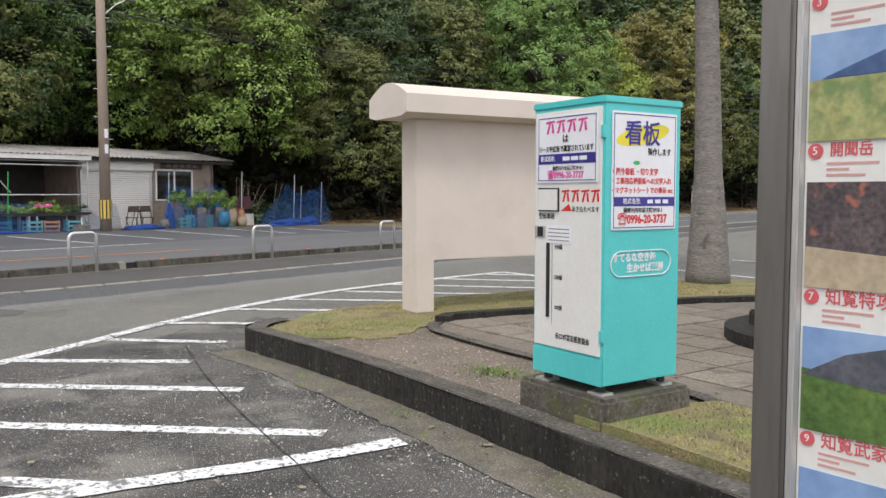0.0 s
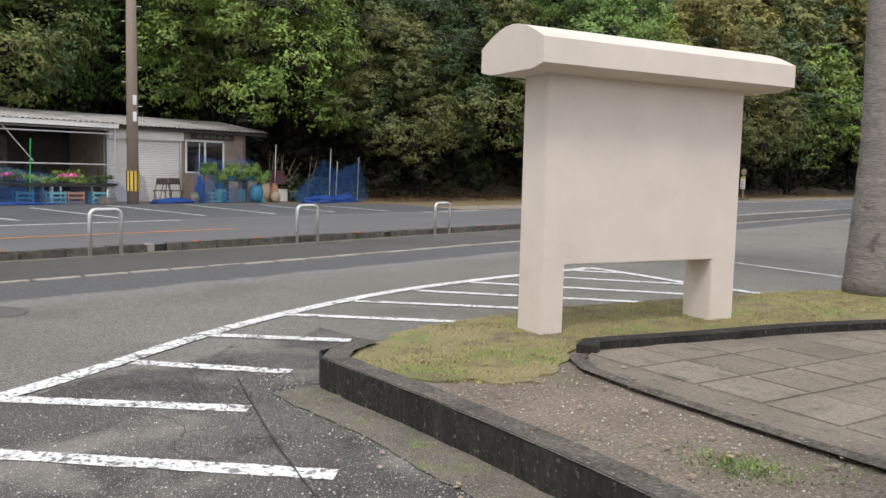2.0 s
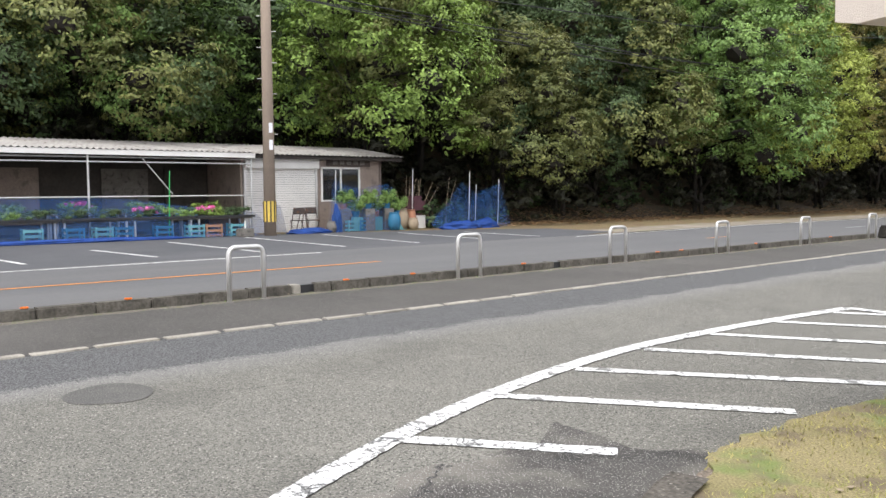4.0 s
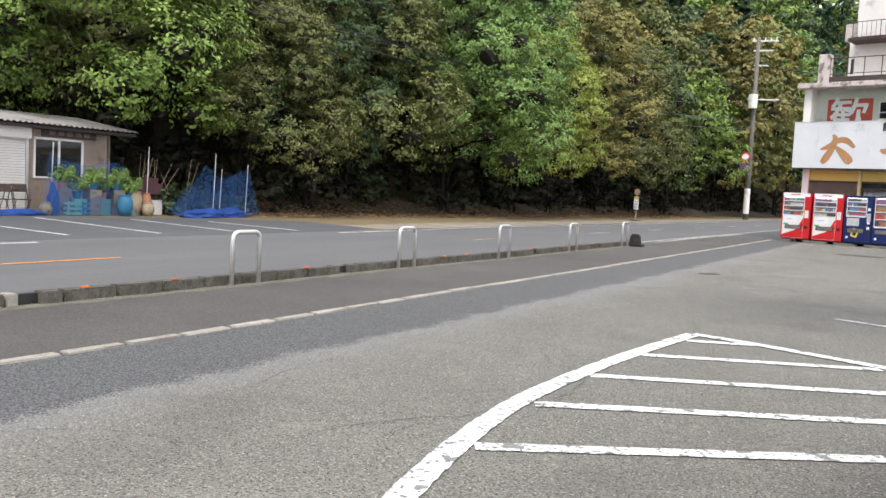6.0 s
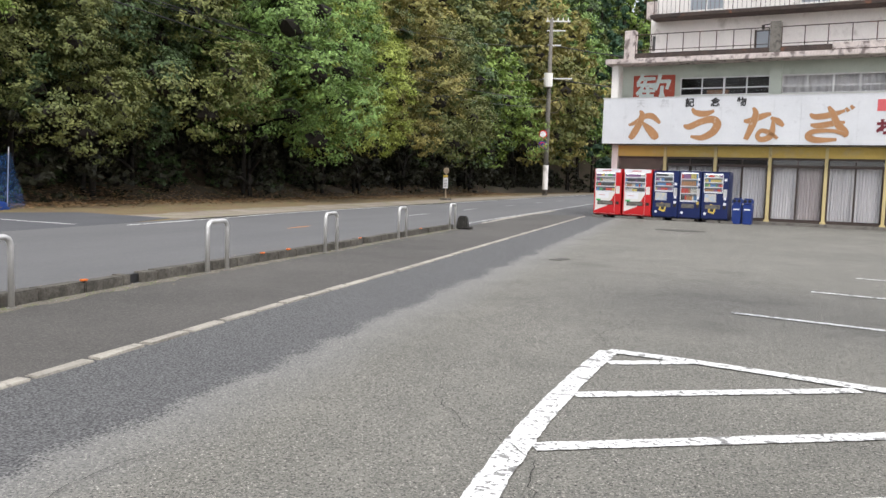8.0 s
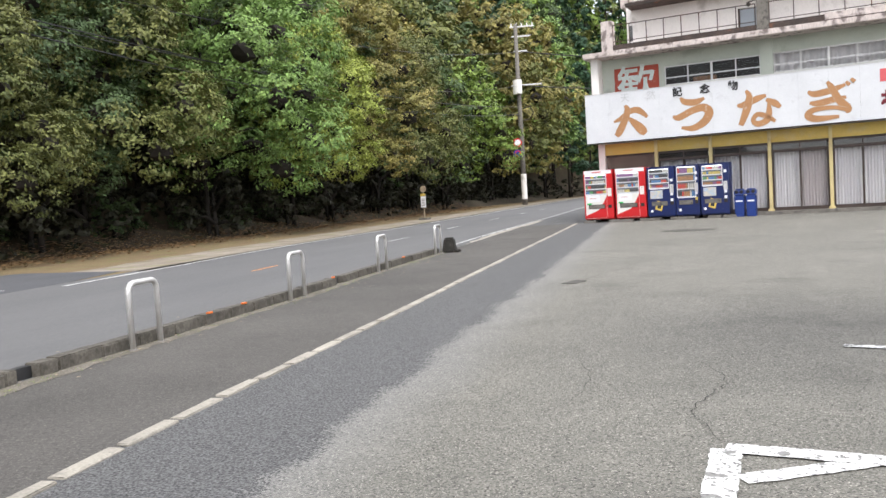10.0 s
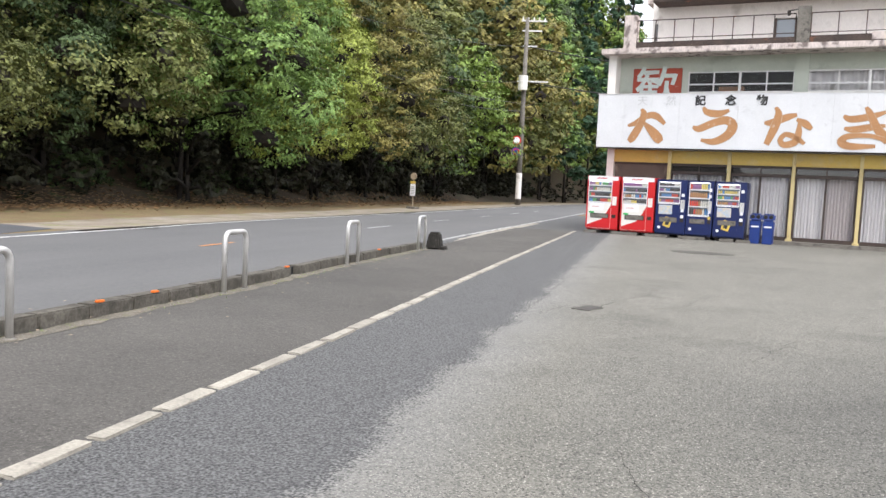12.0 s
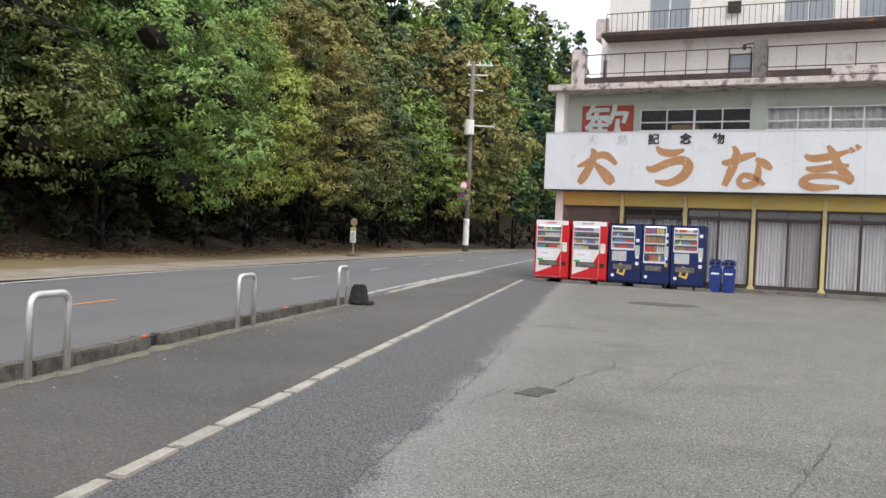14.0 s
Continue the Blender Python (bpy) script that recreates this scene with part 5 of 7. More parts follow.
bmesh.ops.create_circle(bm, segments=24, radius=0.04)
bm2 = bmesh.new()
ring = [Vector((0.1 + 0.035 * math.cos(2 * math.pi * k / 24), -0.047, HB - 0.13 + 0.035 * math.sin(2 * math.pi * k / 24))) for k in range(25)]
part("emblem", path_tube(bm2, ring, 0.005, 6), WHITE_FACE, booth)
bm.free()
for z in (0.2, 0.34, HB - 0.26):
    part("rail", B(0, Q, -0.018, 0.018, z, z + 0.05), BRONZE, booth)
    part("rail", B(-0.018, 0.018, 0, Q, z, z + 0.05), BRONZE, booth)
    part("rail", B(0, Q, Q - 0.018, Q + 0.018, z, z + 0.05), BRONZE, booth)
    part("rail", B(Q - 0.018, Q + 0.018, 0, Q, z, z + 0.05), BRONZE, booth)
for x in (0.06, 0.58):
    part("door_stile", B(x - 0.022, x + 0.022, -0.02, 0.02, 0.25, HB - 0.24), BRONZE, booth)
for k in range(26):
    part("louvre", B(0.63, 0.8, -0.016, 0.016, 0.4 + 0.067 * k, 0.43 + 0.067 * k), DARK_METAL, booth)
for bm in (B(0.08, 0.56, -0.004, 0.004, 0.39, HB - 0.27), B(-0.004, 0.004, 0.03, Q - 0.03, 0.39, HB - 0.27), B(Q - 0.004, Q + 0.004, 0.03, Q - 0.03, 0.39, HB - 0.27), B(0.03, Q - 0.03, Q - 0.004, Q + 0.004, 0.39, HB - 0.27)):
    part("pane", bm, BOOTH_GLASS, booth, "tinted glass pane")
part("sticker", B(0.035, 0.075, -0.024, -0.021, 1.32, 1.38), WHITE_FACE, booth)
part("shelf", B(0.2, Q - 0.05, Q - 0.35, Q - 0.05, 1.05, 1.08), DARK_METAL, booth)
part("telephone", B(0.3, 0.6, Q - 0.3, Q - 0.06, 1.08, 1.55, bevel=0.02), CRATE_TEAL, booth, "green public telephone")

# ---- palm ----
palm = thing("palm_tree", pose(-4.36, 11.5, 0.16, 0, 0, 40), "palm with a thick grey ringed trunk", "palm tree")
bm = bmesh.new()
rings = []
for k in range(60):
    z = 8.2 * k / 59
    r = 0.87 * (0.33 - 0.13 * min(1, z / 1.5) - 0.05 * min(1, max(0, z - 1.5) / 3)) * (1 + (0.025 if k % 2 else -0.01))
    rings.append(((-0.012 * z * z * 0.35, 0.03 * z, z), r))
path_tube(bm, [c for c, r in rings], [r for c, r in rings], 24)
part("trunk", bm, PALM_BARK, palm, smooth=True)
for k in range(14):
    a = 2 * math.pi * k / 14
    droop = 0.5 + 0.5 * (k % 3)
    bm = bmesh.new()
    prev = None
    for j in range(15):
        t = j / 14
        c = Vector((2.4 * t * math.cos(a), 2.4 * t * math.sin(a), 8.2 + 0.9 * t - droop * 2.2 * t * t)) + Vector((-0.28, 0.25, 0))
        s = Vector((-math.sin(a), math.cos(a), 0)) * (0.5 * math.sin(math.pi * (0.08 + 0.9 * t)) + 0.02)
        cur = [bm.verts.new(c - s - Vector((0, 0, 0.12))), bm.verts.new(c), bm.verts.new(c + s - Vector((0, 0, 0.12)))]
        if prev and j % 2:
            bm.faces.new((prev[0], cur[0], cur[1], prev[1]))
            bm.faces.new((prev[1], cur[1], cur[2], prev[2]))
        elif prev:
            bm.faces.new((prev[1], cur[0], cur[1]))
            bm.faces.new((prev[1], cur[1], cur[2]))
        prev = cur
    part("frond", bm, LEAF_MID, palm)

# ---- hotel building ----
BUILD = pose(-6.35, 38.9, 0.0, 0, 0, -9.79)
hotel = thing("building", BUILD, "stained four-storey concrete building with a glazed ground-floor front", "building")
LEFT, RIGHT_END, BACK = -6.1, 15.0, 11.0
COLS = [-5.9, -3.92, -1.98, 0.0, 1.93, 3.86, 5.8, 7.74, 9.7, 11.6, 13.5]
part("plinth", B(LEFT, RIGHT_END, -0.25, 0.3, 0, 0.12, bevel=0.01), GREY_CONCRETE, hotel)
part("interior_floor", B(LEFT, RIGHT_END, 0.3, BACK, 0.0, 0.13), INTERIOR_SHADE, hotel)
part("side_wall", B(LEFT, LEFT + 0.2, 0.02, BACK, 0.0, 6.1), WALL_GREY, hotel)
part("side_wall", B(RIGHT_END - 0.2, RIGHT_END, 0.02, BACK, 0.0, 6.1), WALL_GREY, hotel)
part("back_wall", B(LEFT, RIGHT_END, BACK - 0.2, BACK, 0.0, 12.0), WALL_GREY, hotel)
# added dark sheet behind the curtains, the unlit room painted in
part("interior_shade_wall", B(LEFT + 0.2, RIGHT_END - 0.2, 1.6, 1.7, 0.13, 2.95), INTERIOR_SHADE, hotel)
part("floor_slab", B(LEFT, RIGHT_END, 0.1, BACK, 2.92, 3.1), WALL_GREY, hotel)
for a, b in zip(COLS, COLS[1:]):
    bay = part("door_frame", B(a + 0.06, b - 0.06, 0.1, 0.16, 2.42, 2.5), DOOR_FRAME, hotel)
    if a > -5:
        part("transom", B(a + 0.06, b - 0.06, 0.08, 0.18, 2.14, 2.24), DOOR_FRAME, bay)
        mid = (a + b) / 2
        for x in (a + 0.09, mid, b - 0.09):
            part("stile", B(x - 0.03, x + 0.03, 0.09, 0.15, 0.2, 2.14), DOOR_FRAME, bay)
        part("sill", B(a + 0.06, b - 0.06, 0.06, 0.18, 0.12, 0.24), DOOR_FRAME, bay)
        part("top_stile", B(mid - 0.02, mid + 0.02, 0.1, 0.15, 2.24, 2.42), DOOR_FRAME, bay)
        part("pane", B(a + 0.1, mid - 0.02, 0.115, 0.121, 0.24, 2.14), PANE, bay)
        part("pane", B(mid + 0.02, b - 0.1, 0.125, 0.131, 0.24, 2.14), PANE, bay)
        part("top_pane", B(a + 0.1, b - 0.1, 0.12, 0.126, 2.24, 2.42), PANE_DARK, bay)
        part("door_pull", B(mid - 0.09, mid - 0.06, 0.085, 0.105, 0.95, 1.15), STEEL, bay)
        for x0, x1, c in ((a + 0.08, mid - 0.04, CURTAIN), (mid + 0.02, b - 0.08, CURTAIN if int(a * 7) % 2 else CURTAIN_PINK)):
            bm = bmesh.new()
            prev = None
            for k in range(61):
                x = x0 + (x1 - x0) * k / 60
                y = 0.3 + 0.035 * math.sin(k * 0.95 + a) + 0.015 * math.sin(k * 2.3)
                cur = (bm.verts.new((x, y, 0.18)), bm.verts.new((x, y, 2.38)))
                if prev:
                    bm.faces.new((prev[0], cur[0], cur[1], prev[1]))
                prev = cur
            part("curtain", bm, c, bay, "faded hanging curtain", smooth=True)
    else:
        # slatted lattice screen behind the machines
        part("screen", B(a + 0.08, b - 0.08, 0.14, 0.2, 0.12, 2.42), DOOR_FRAME, bay)
        for k in range(22):
            for s in (-1, 1):
                x = a + 0.1 + (b - a - 0.2) * k / 21
                bm = bmesh.new()
                tube(bm, (x, 0.12, 1.75), (max(a + 0.08, min(b - 0.08, x + s * 0.4)), 0.12, 2.42), 0.011, seg=4)
                part("lattice_bar", bm, SHED_WALL, bay)
    part("fascia", B(a + 0.05, b - 0.05, 0.04, 0.12, 2.5, 2.92), YELLOW_PANEL, hotel, "faded yellow fascia panel")
for x in COLS:
    part("column", B(x - 0.055, x + 0.055, -0.02, 0.14, 0.1, 2.94, bevel=0.006), COLUMN if x > -5 else WALL_GREY, hotel, "cream painted steel column")
    part("column_foot", B(x - 0.1, x + 0.1, -0.08, 0.16, 0.1, 0.2, bevel=0.02), COLUMN, hotel)
part("soffit", B(LEFT - 0.1, RIGHT_END, -0.3, 0.04, 2.95, 3.0), DARK_METAL, hotel)

# first floor behind the signboard
F1 = 0.3
wins = [(-3.55, -0.22), (0.2, 3.7), (4.9, 8.2), (8.8, 12.2)]
part("upper_wall_strip", B(LEFT + 0.2, RIGHT_END - 0.2, F1, F1 + 0.2, 3.1, 4.9), WALL_GREEN, hotel)
part("upper_wall_strip", B(LEFT + 0.2, RIGHT_END - 0.2, F1, F1 + 0.2, 5.6, 6.12), WALL_GREEN, hotel)
xs = [LEFT + 0.2] + [v for w in wins for v in w] + [RIGHT_END - 0.2]
for a, b in zip(xs[::2], xs[1::2]):
    part("pier", B(a, b, F1 + 0.002, F1 + 0.198, 4.9, 5.6), WALL_GREEN, hotel)
part("pier", B(-0.22, 0.2, F1 - 0.12, F1 + 0.02, 4.7, 6.12), WALL_GREEN, hotel)
part("corner_pier", B(LEFT - 0.05, LEFT + 0.22, -0.3, 0.5, 3.1, 6.12, bevel=0.01), WALL_GREY, hotel)
for i, (a, b) in enumerate(wins):
    win = part("window", B(a, b, F1 + 0.05, F1 + 0.1, 4.9, 4.94), STEEL, hotel, "aluminium-framed strip window")
    for z in (5.16, 5.56):
        part("rail", B(a, b, F1 + 0.05, F1 + 0.1, z, z + 0.04), STEEL, win)
    for k in range(5):
        x = a + (b - a) * k / 4
        w = 0.035 if k % 2 == 0 else 0.02
        part("mullion", B(x - w, x + w, F1 + 0.045, F1 + 0.105, 4.9, 5.6), STEEL, win)
    part("pane", B(a, b, F1 + 0.07, F1 + 0.076, 4.92, 5.58), PANE, win)
    if i:
        bm = bmesh.new()
        prev = None
        for k in range(101):
            x = a + (b - a) * k / 100
            y = F1 + 0.3 + 0.03 * math.sin(k * 0.8)
            cur = (bm.verts.new((x, y, 4.85)), bm.verts.new((x, y, 5.65)))
            if prev:
                bm.faces.new((prev[0], cur[0], cur[1], prev[1]))
            prev = cur
        part("curtain", bm, CURTAIN, win, "pale curtain behind the window", smooth=True)
    else:
        part("box", B(-2.6, -1.8, F1 + 0.4, F1 + 0.7, 4.9, 5.14), WOOD, win, "orange-brown carton on the sill")
# added dark sheet for the unlit first-floor rooms
part("interior_shade_wall", B(LEFT + 0.2, RIGHT_END - 0.2, 2.5, 2.6, 3.1, 6.1), INTERIOR_SHADE, hotel)
# terrace slab, parapet and railing
part("terrace_slab", B(LEFT - 0.25, RIGHT_END, -0.6, BACK, 6.1, 6.3, bevel=0.02), SLAB, hotel, "rust-stained concrete terrace slab")
part("slab_edge", B(-5.2, -0.22, -0.5, -0.38, 6.3, 6.5), SLAB_DARK, hotel, "blackened parapet edge")
part("slab_edge", B(0.18, RIGHT_END, -0.5, -0.38, 6.3, 6.52), SLAB_DARK, hotel, "peeling rusty parapet edge")
part("terrace_post", B(-5.62, -5.2, -0.55, -0.15, 6.12, 7.4, bevel=0.015), SLAB, hotel)
part("terrace_post", B(-0.2, 0.18, -0.55, -0.2, 6.12, 7.42, bevel=0.015), GREY_CONCRETE, hotel)
part("floodlight", B(-0.5, -0.4, -0.6, -0.45, 7.15, 7.3, bevel=0.02), DARK_METAL, hotel)
part("floodlight_arm", tube(bmesh.new(), (-0.45, -0.5, 7.3), (0.0, -0.5, 7.36), 0.02, seg=6), DARK_METAL, hotel)


def railing(a, b, y, z0, z1, step, mid, posts_every=1, r=0.018):
    rl = part("railing", tube(bmesh.new(), (a, y, z1), (b, y, z1), r, seg=6), RUST_METAL, hotel, "thin rusty iron railing")
    for z in mid:
        part("rail", tube(bmesh.new(), (a, y, z), (b, y, z), r * 0.8, seg=6), RUST_METAL, rl)
    n = round((b - a) / step)
    for k in range(n + 1):
        x = a + (b - a) * k / n
        thick = k % posts_every == 0
        part("baluster", tube(bmesh.new(), (x, y, z0 if thick or len(mid) < 1 else mid[0]), (x, y, z1), r if thick else r * 0.55, seg=6), RUST_METAL, rl)


railing(-5.2, -0.25, -0.45, 6.45, 7.22, 0.62, (6.62,))
railing(0.2, 14.8, -0.45, 6.45, 7.22, 0.78, (6.62,))
railing(-4.85, 14.8, 0.7, 8.13, 8.8, 0.17, (8.2,), 6, 0.016)
part("faded_sign", B(1.9, 6.5, -0.53, -0.505, 6.34, 6.56), SLAB, hotel, "faded pink board on the parapet")
# set-back upper storeys
F2 = 1.5
part("upper_wall", B(-4.95, -1.05, F2, F2 + 0.2, 6.3, 8.1), WALL_GREY, hotel)
part("upper_wall", B(-1.05, -0.35, F2, F2 + 0.2, 7.5, 8.1), WALL_GREY, hotel)
part("upper_wall", B(-0.35, RIGHT_END, F2, F2 + 0.2, 6.3, 8.1), WALL_GREY, hotel)
part("terrace_door", B(-1.0, -0.4, F2 + 0.06, F2 + 0.1, 6.3, 7.46), PANE_PALE, hotel, "pale glazed terrace door")
part("door_frame", B(-1.06, -1.0, F2 - 0.02, F2 + 0.1, 6.3, 7.5), DOOR_FRAME, hotel)
part("door_frame", B(-0.4, -0.34, F2 - 0.02, F2 + 0.1, 6.3, 7.5), DOOR_FRAME, hotel)
part("upper_side", B(-4.95, -4.75, F2 + 0.2, BACK, 6.3, 12.0), WALL_GREY, hotel)
part("balcony_slab", B(-4.98, RIGHT_END, 0.6, F2 + 0.2, 8.05, 8.17, bevel=0.01), SLAB_DARK, hotel, "dark-edged balcony slab")
uwins = [(-3.65, -2.3), (0.5, 1.95), (2.6, 4.1), (5.2, 6.7), (8, 9.5)]
part("upper_wall", B(-4.95, RIGHT_END, F2, F2 + 0.2, 8.17, 8.4), WALL_GREY, hotel)
part("upper_wall", B(-4.95, RIGHT_END, F2, F2 + 0.2, 9.6, 12.0), WALL_GREY, hotel)
xs = [-4.95] + [v for w in uwins for v in w] + [RIGHT_END]
for a, b in zip(xs[::2], xs[1::2]):
    part("upper_wall", B(a, b, F2 + 0.002, F2 + 0.198, 8.4, 9.6), WALL_GREY, hotel)
for a, b in uwins:
    win = part("window", B(a, b, F2 + 0.06, F2 + 0.12, 8.4, 8.45), STEEL, hotel, "aluminium sliding window")
    for x in (a + 0.02, (a + b) / 2, b - 0.02):
        part("mullion", B(x - 0.025, x + 0.025, F2 + 0.055, F2 + 0.125, 8.4, 9.6), STEEL, win)
    part("pane", B(a, b, F2 + 0.085, F2 + 0.091, 8.42, 9.58), PANE_PALE, win)
    if a > 0:
        part("curtain", B(a + 0.2, b - 0.1, F2 + 0.3, F2 + 0.32, 8.42, 9.58), CURTAIN, win)
# same added dark sheet behind the upper windows
part("interior_shade_wall", B(-4.9, RIGHT_END - 0.2, 3.2, 3.3, 6.3, 12.0), INTERIOR_SHADE, hotel)
part("vent_box", B(-1.15, -0.75, F2 - 0.1, F2, 8.8, 9.15), DARK_METAL, hotel)
part("roof", B(-5.1, RIGHT_END + 0.1, F2 - 0.2, BACK + 0.1, 12.0, 12.2), SLAB, hotel)
part("side_annex", B(-5.45, -4.95, 1.7, 4.5, 8.25, 8.95, bevel=0.02), SLAB, hotel, "pinkish box projecting from the side")
part("side_annex", B(-5.2, -4.95, 1.6, 3.2, 6.3, 8.25), WALL_GREY, hotel)
part("annex_window", B(-5.1, -4.98, 1.58, 1.6, 6.9, 7.5), PANE_DARK, hotel)
part("air_conditioner", B(4.6, 5.5, -0.2, 0.2, 6.55, 7.15, bevel=0.02), WHITE_PANEL, hotel, "old white air conditioner outdoor unit")
part("fan_grille", tube(bmesh.new(), (4.95, -0.205, 6.84), (4.95, -0.215, 6.84), 0.22, seg=24), DARK_METAL, hotel)

# welcome boards on the first floor
for x0, x1, ch in ((-5.4, -3.75, "歓"), (3.95, 5.6, "迎")):
    wb = thing("welcome_board", BUILD @ pose(0, 0.25, 0), "weathered red board with one large white character", "signboard", "welcome boards")
    part("board", B(x0, x1, -0.03, 0.045, 4.3, 5.72), SIGN_RED, wb)
    lettering("character", ch, 1.5, on_front((x0 + x1) / 2, -0.04, 4.96), mat("pale_white_letter", (0.6, 0.66, 0.63), (0.5, 0.56, 0.53), rough=0.8, bump=0, contrast=0.1), wb, bold=0.016, depth=0.006)

# ---- long signboard ----
sg = thing("signboard", BUILD @ pose(-0.022, -0.5, -0.02) @ Matrix.Scale(1.0156, 4), "long white weathered signboard with ochre brush lettering", "signboard")
joint = [-6.25 + 0.91 * k for k in range(24)]
for a, b in zip(joint, joint[1:]):
    part("panel", B(a + 0.0015, b - 0.0015, 0, 0.1, 2.94, 4.71, bevel=0.002), SIGN_WHITE, sg)
part("backing", B(-6.22, 14.6, 0.05, 0.16, 2.98, 4.67), DARK_METAL, sg)
part("trim", B(-6.27, 14.7, -0.012, 0.12, 4.71, 4.735), STEEL, sg)
part("trim", B(-6.27, 14.7, -0.012, 0.12, 2.915, 2.94), DARK_METAL, sg)


def brush_stroke(points, cx, depth, parent):
    """One painted stroke through (right, up, width) in metres round the character's centre, with a thin darker rim behind it."""
    fine = []
    for i in range(len(points) - 1):
        a, b, c, d = (Vector(points[max(0, min(len(points) - 1, i + k))]) for k in (-1, 0, 1, 2))
        for k in range(8):
            t = k / 8
            fine.append(0.5 * (2 * b + (c - a) * t + (2 * a - 5 * b + 4 * c - d) * t * t + (3 * b - a - 3 * c + d) * t ** 3))
    fine.append(Vector(points[-1]))
    for name, grow, y, material in (("rim", 0.016, -0.003 - depth * 0.0012, SIGN_OUTLINE), ("character", 0.0, -0.0045 - depth * 0.0012, SIGN_BROWN)):
        bm = bmesh.new()
        prev = None
        for i, p in enumerate(fine):
            d = (fine[min(i + 1, len(fine) - 1)] - fine[max(i - 1, 0)])
            n = Vector((-d.y, d.x)).normalized() * (p.z / 2 + grow)
            cur = (bm.verts.new((cx + p.x + n.x, y, 3.68 + p.y + n.y)), bm.verts.new((cx + p.x - n.x, y, 3.68 + p.y - n.y)))
            if prev:
                bm.faces.new((prev[0], prev[1], cur[1], cur[0]))
            prev = cur
        part(name, bm, material, parent, "ochre brushed character with a darker edge" if name == "character" else "")


STROKES = {}
STROKES[-4.6] = (((-0.6, -0.02, 0.05), (-0.33, 0.08, 0.15), (0.03, 0.31, 0.18), (0.33, 0.31, 0.2), (0.63, 0.05, 0.09)),
                 ((-0.17, 0.54, 0.06), (-0.08, 0.36, 0.2), (-0.19, 0.0, 0.22), (-0.4, -0.38, 0.24), (-0.53, -0.54, 0.14)),
                 ((-0.06, 0.08, 0.08), (0.2, -0.16, 0.24), (0.43, -0.41, 0.3), (0.54, -0.54, 0.16)))
STROKES[-2.42] = (((-0.36, 0.6, 0.06), (-0.22, 0.44, 0.18), (0.13, 0.39, 0.2), (0.45, 0.5, 0.07)),
                  ((-0.65, -0.03, 0.06), (-0.44, -0.09, 0.2), (0.0, 0.1, 0.21), (0.4, 0.18, 0.24), (0.59, 0.0, 0.27), (0.43, -0.3, 0.25), (0.04, -0.5, 0.19), (-0.37, -0.45, 0.07)))
STROKES[-0.22] = (((-0.68, 0.12, 0.07), (-0.46, 0.12, 0.19), (-0.05, 0.28, 0.19), (0.25, 0.37, 0.08)),
                  ((-0.38, 0.6, 0.06), (-0.28, 0.37, 0.19), (-0.38, -0.05, 0.23), (-0.58, -0.56, 0.15)),
                  ((0.25, 0.23, 0.08), (0.5, 0.09, 0.2), (0.69, -0.07, 0.09)),
                  ((0.33, 0.13, 0.06), (0.33, -0.19, 0.17), (0.25, -0.46, 0.19), (-0.04, -0.56, 0.17), (-0.18, -0.42, 0.13), (-0.04, -0.24, 0.13), (0.25, -0.33, 0.15), (0.52, -0.52, 0.08)))
STROKES[1.98] = (((-0.66, 0.34, 0.07), (-0.45, 0.24, 0.18), (0.04, 0.31, 0.18), (0.45, 0.45, 0.07)),
                 ((-0.62, -0.03, 0.07), (-0.37, -0.07, 0.18), (0.08, 0.0, 0.18), (0.47, 0.05, 0.07)),
                 ((-0.08, 0.6, 0.06), (0.04, 0.41, 0.17), (0.24, 0.0, 0.21), (0.49, -0.32, 0.24), (0.42, -0.42, 0.1)),
                 ((0.49, -0.36, 0.12), (0.08, -0.25, 0.11), (-0.49, -0.27, 0.15), (-0.67, -0.44, 0.21), (-0.41, -0.57, 0.19), (0.25, -0.55, 0.08)),
                 ((0.47, 0.54, 0.06), (0.57, 0.42, 0.11)), ((0.62, 0.62, 0.06), (0.72, 0.51, 0.11)))
for x, strokes in STROKES.items():
    for k, stroke in enumerate(strokes):
        brush_stroke(stroke, x, k * 2, sg)
for k, ch in enumerate("天然記念物"):
    lettering("small_character", ch, 0.34, on_front(-4.75 + 0.935 * k, -0.008, 4.47), BLACK if k > 1 else SIGN_FADED, sg, "", 0.012 if k > 1 else 0.0, 1.0, 0.003)
for k in range(2):
    part("red_mark", B(3.42 + 0.9 * k, 3.92 + 0.9 * k, -0.006, 0.0, 4.1, 4.5), RED_FADED, sg, "faded red characters")
lettering("small_character", "お", 0.55, on_front(3.68, -0.008, 3.52), mat("maroon_letter", (0.16, 0.02, 0.03), None, rough=0.7, bump=0), sg, "", 0.03, 1.0, 0.003)


# ---- vending machines ----
DRINKS = [mat("drink_label", c, None, 8, 40, 0.35, bump=0, contrast=0.2) for c in ((0.7, 0.07, 0.04), (0.12, 0.42, 0.14), (0.1, 0.28, 0.6), (0.75, 0.6, 0.15), (0.5, 0.25, 0.1), (0.7, 0.68, 0.62), (0.06, 0.05, 0.05), (0.3, 0.12, 0.3))]
bm = bmesh.new()
tube(bm, (0, 0, 0), (0, 0, 0.13), 0.032, seg=8)
tube(bm, (0, 0, 0.13), (0, 0, 0.17), 0.032, 0.014, seg=8)
tube(bm, (0, 0, 0.17), (0, 0, 0.19), 0.016, seg=8)
bottle_meshes = []
for m in DRINKS:
    b2 = bm.copy()
    bottle_meshes.append(mesh_of("bottle", b2, m))
bm.free()
TUBE_LIGHT = bpy.data.materials.new("lamp_tube")
TUBE_LIGHT.use_nodes = True
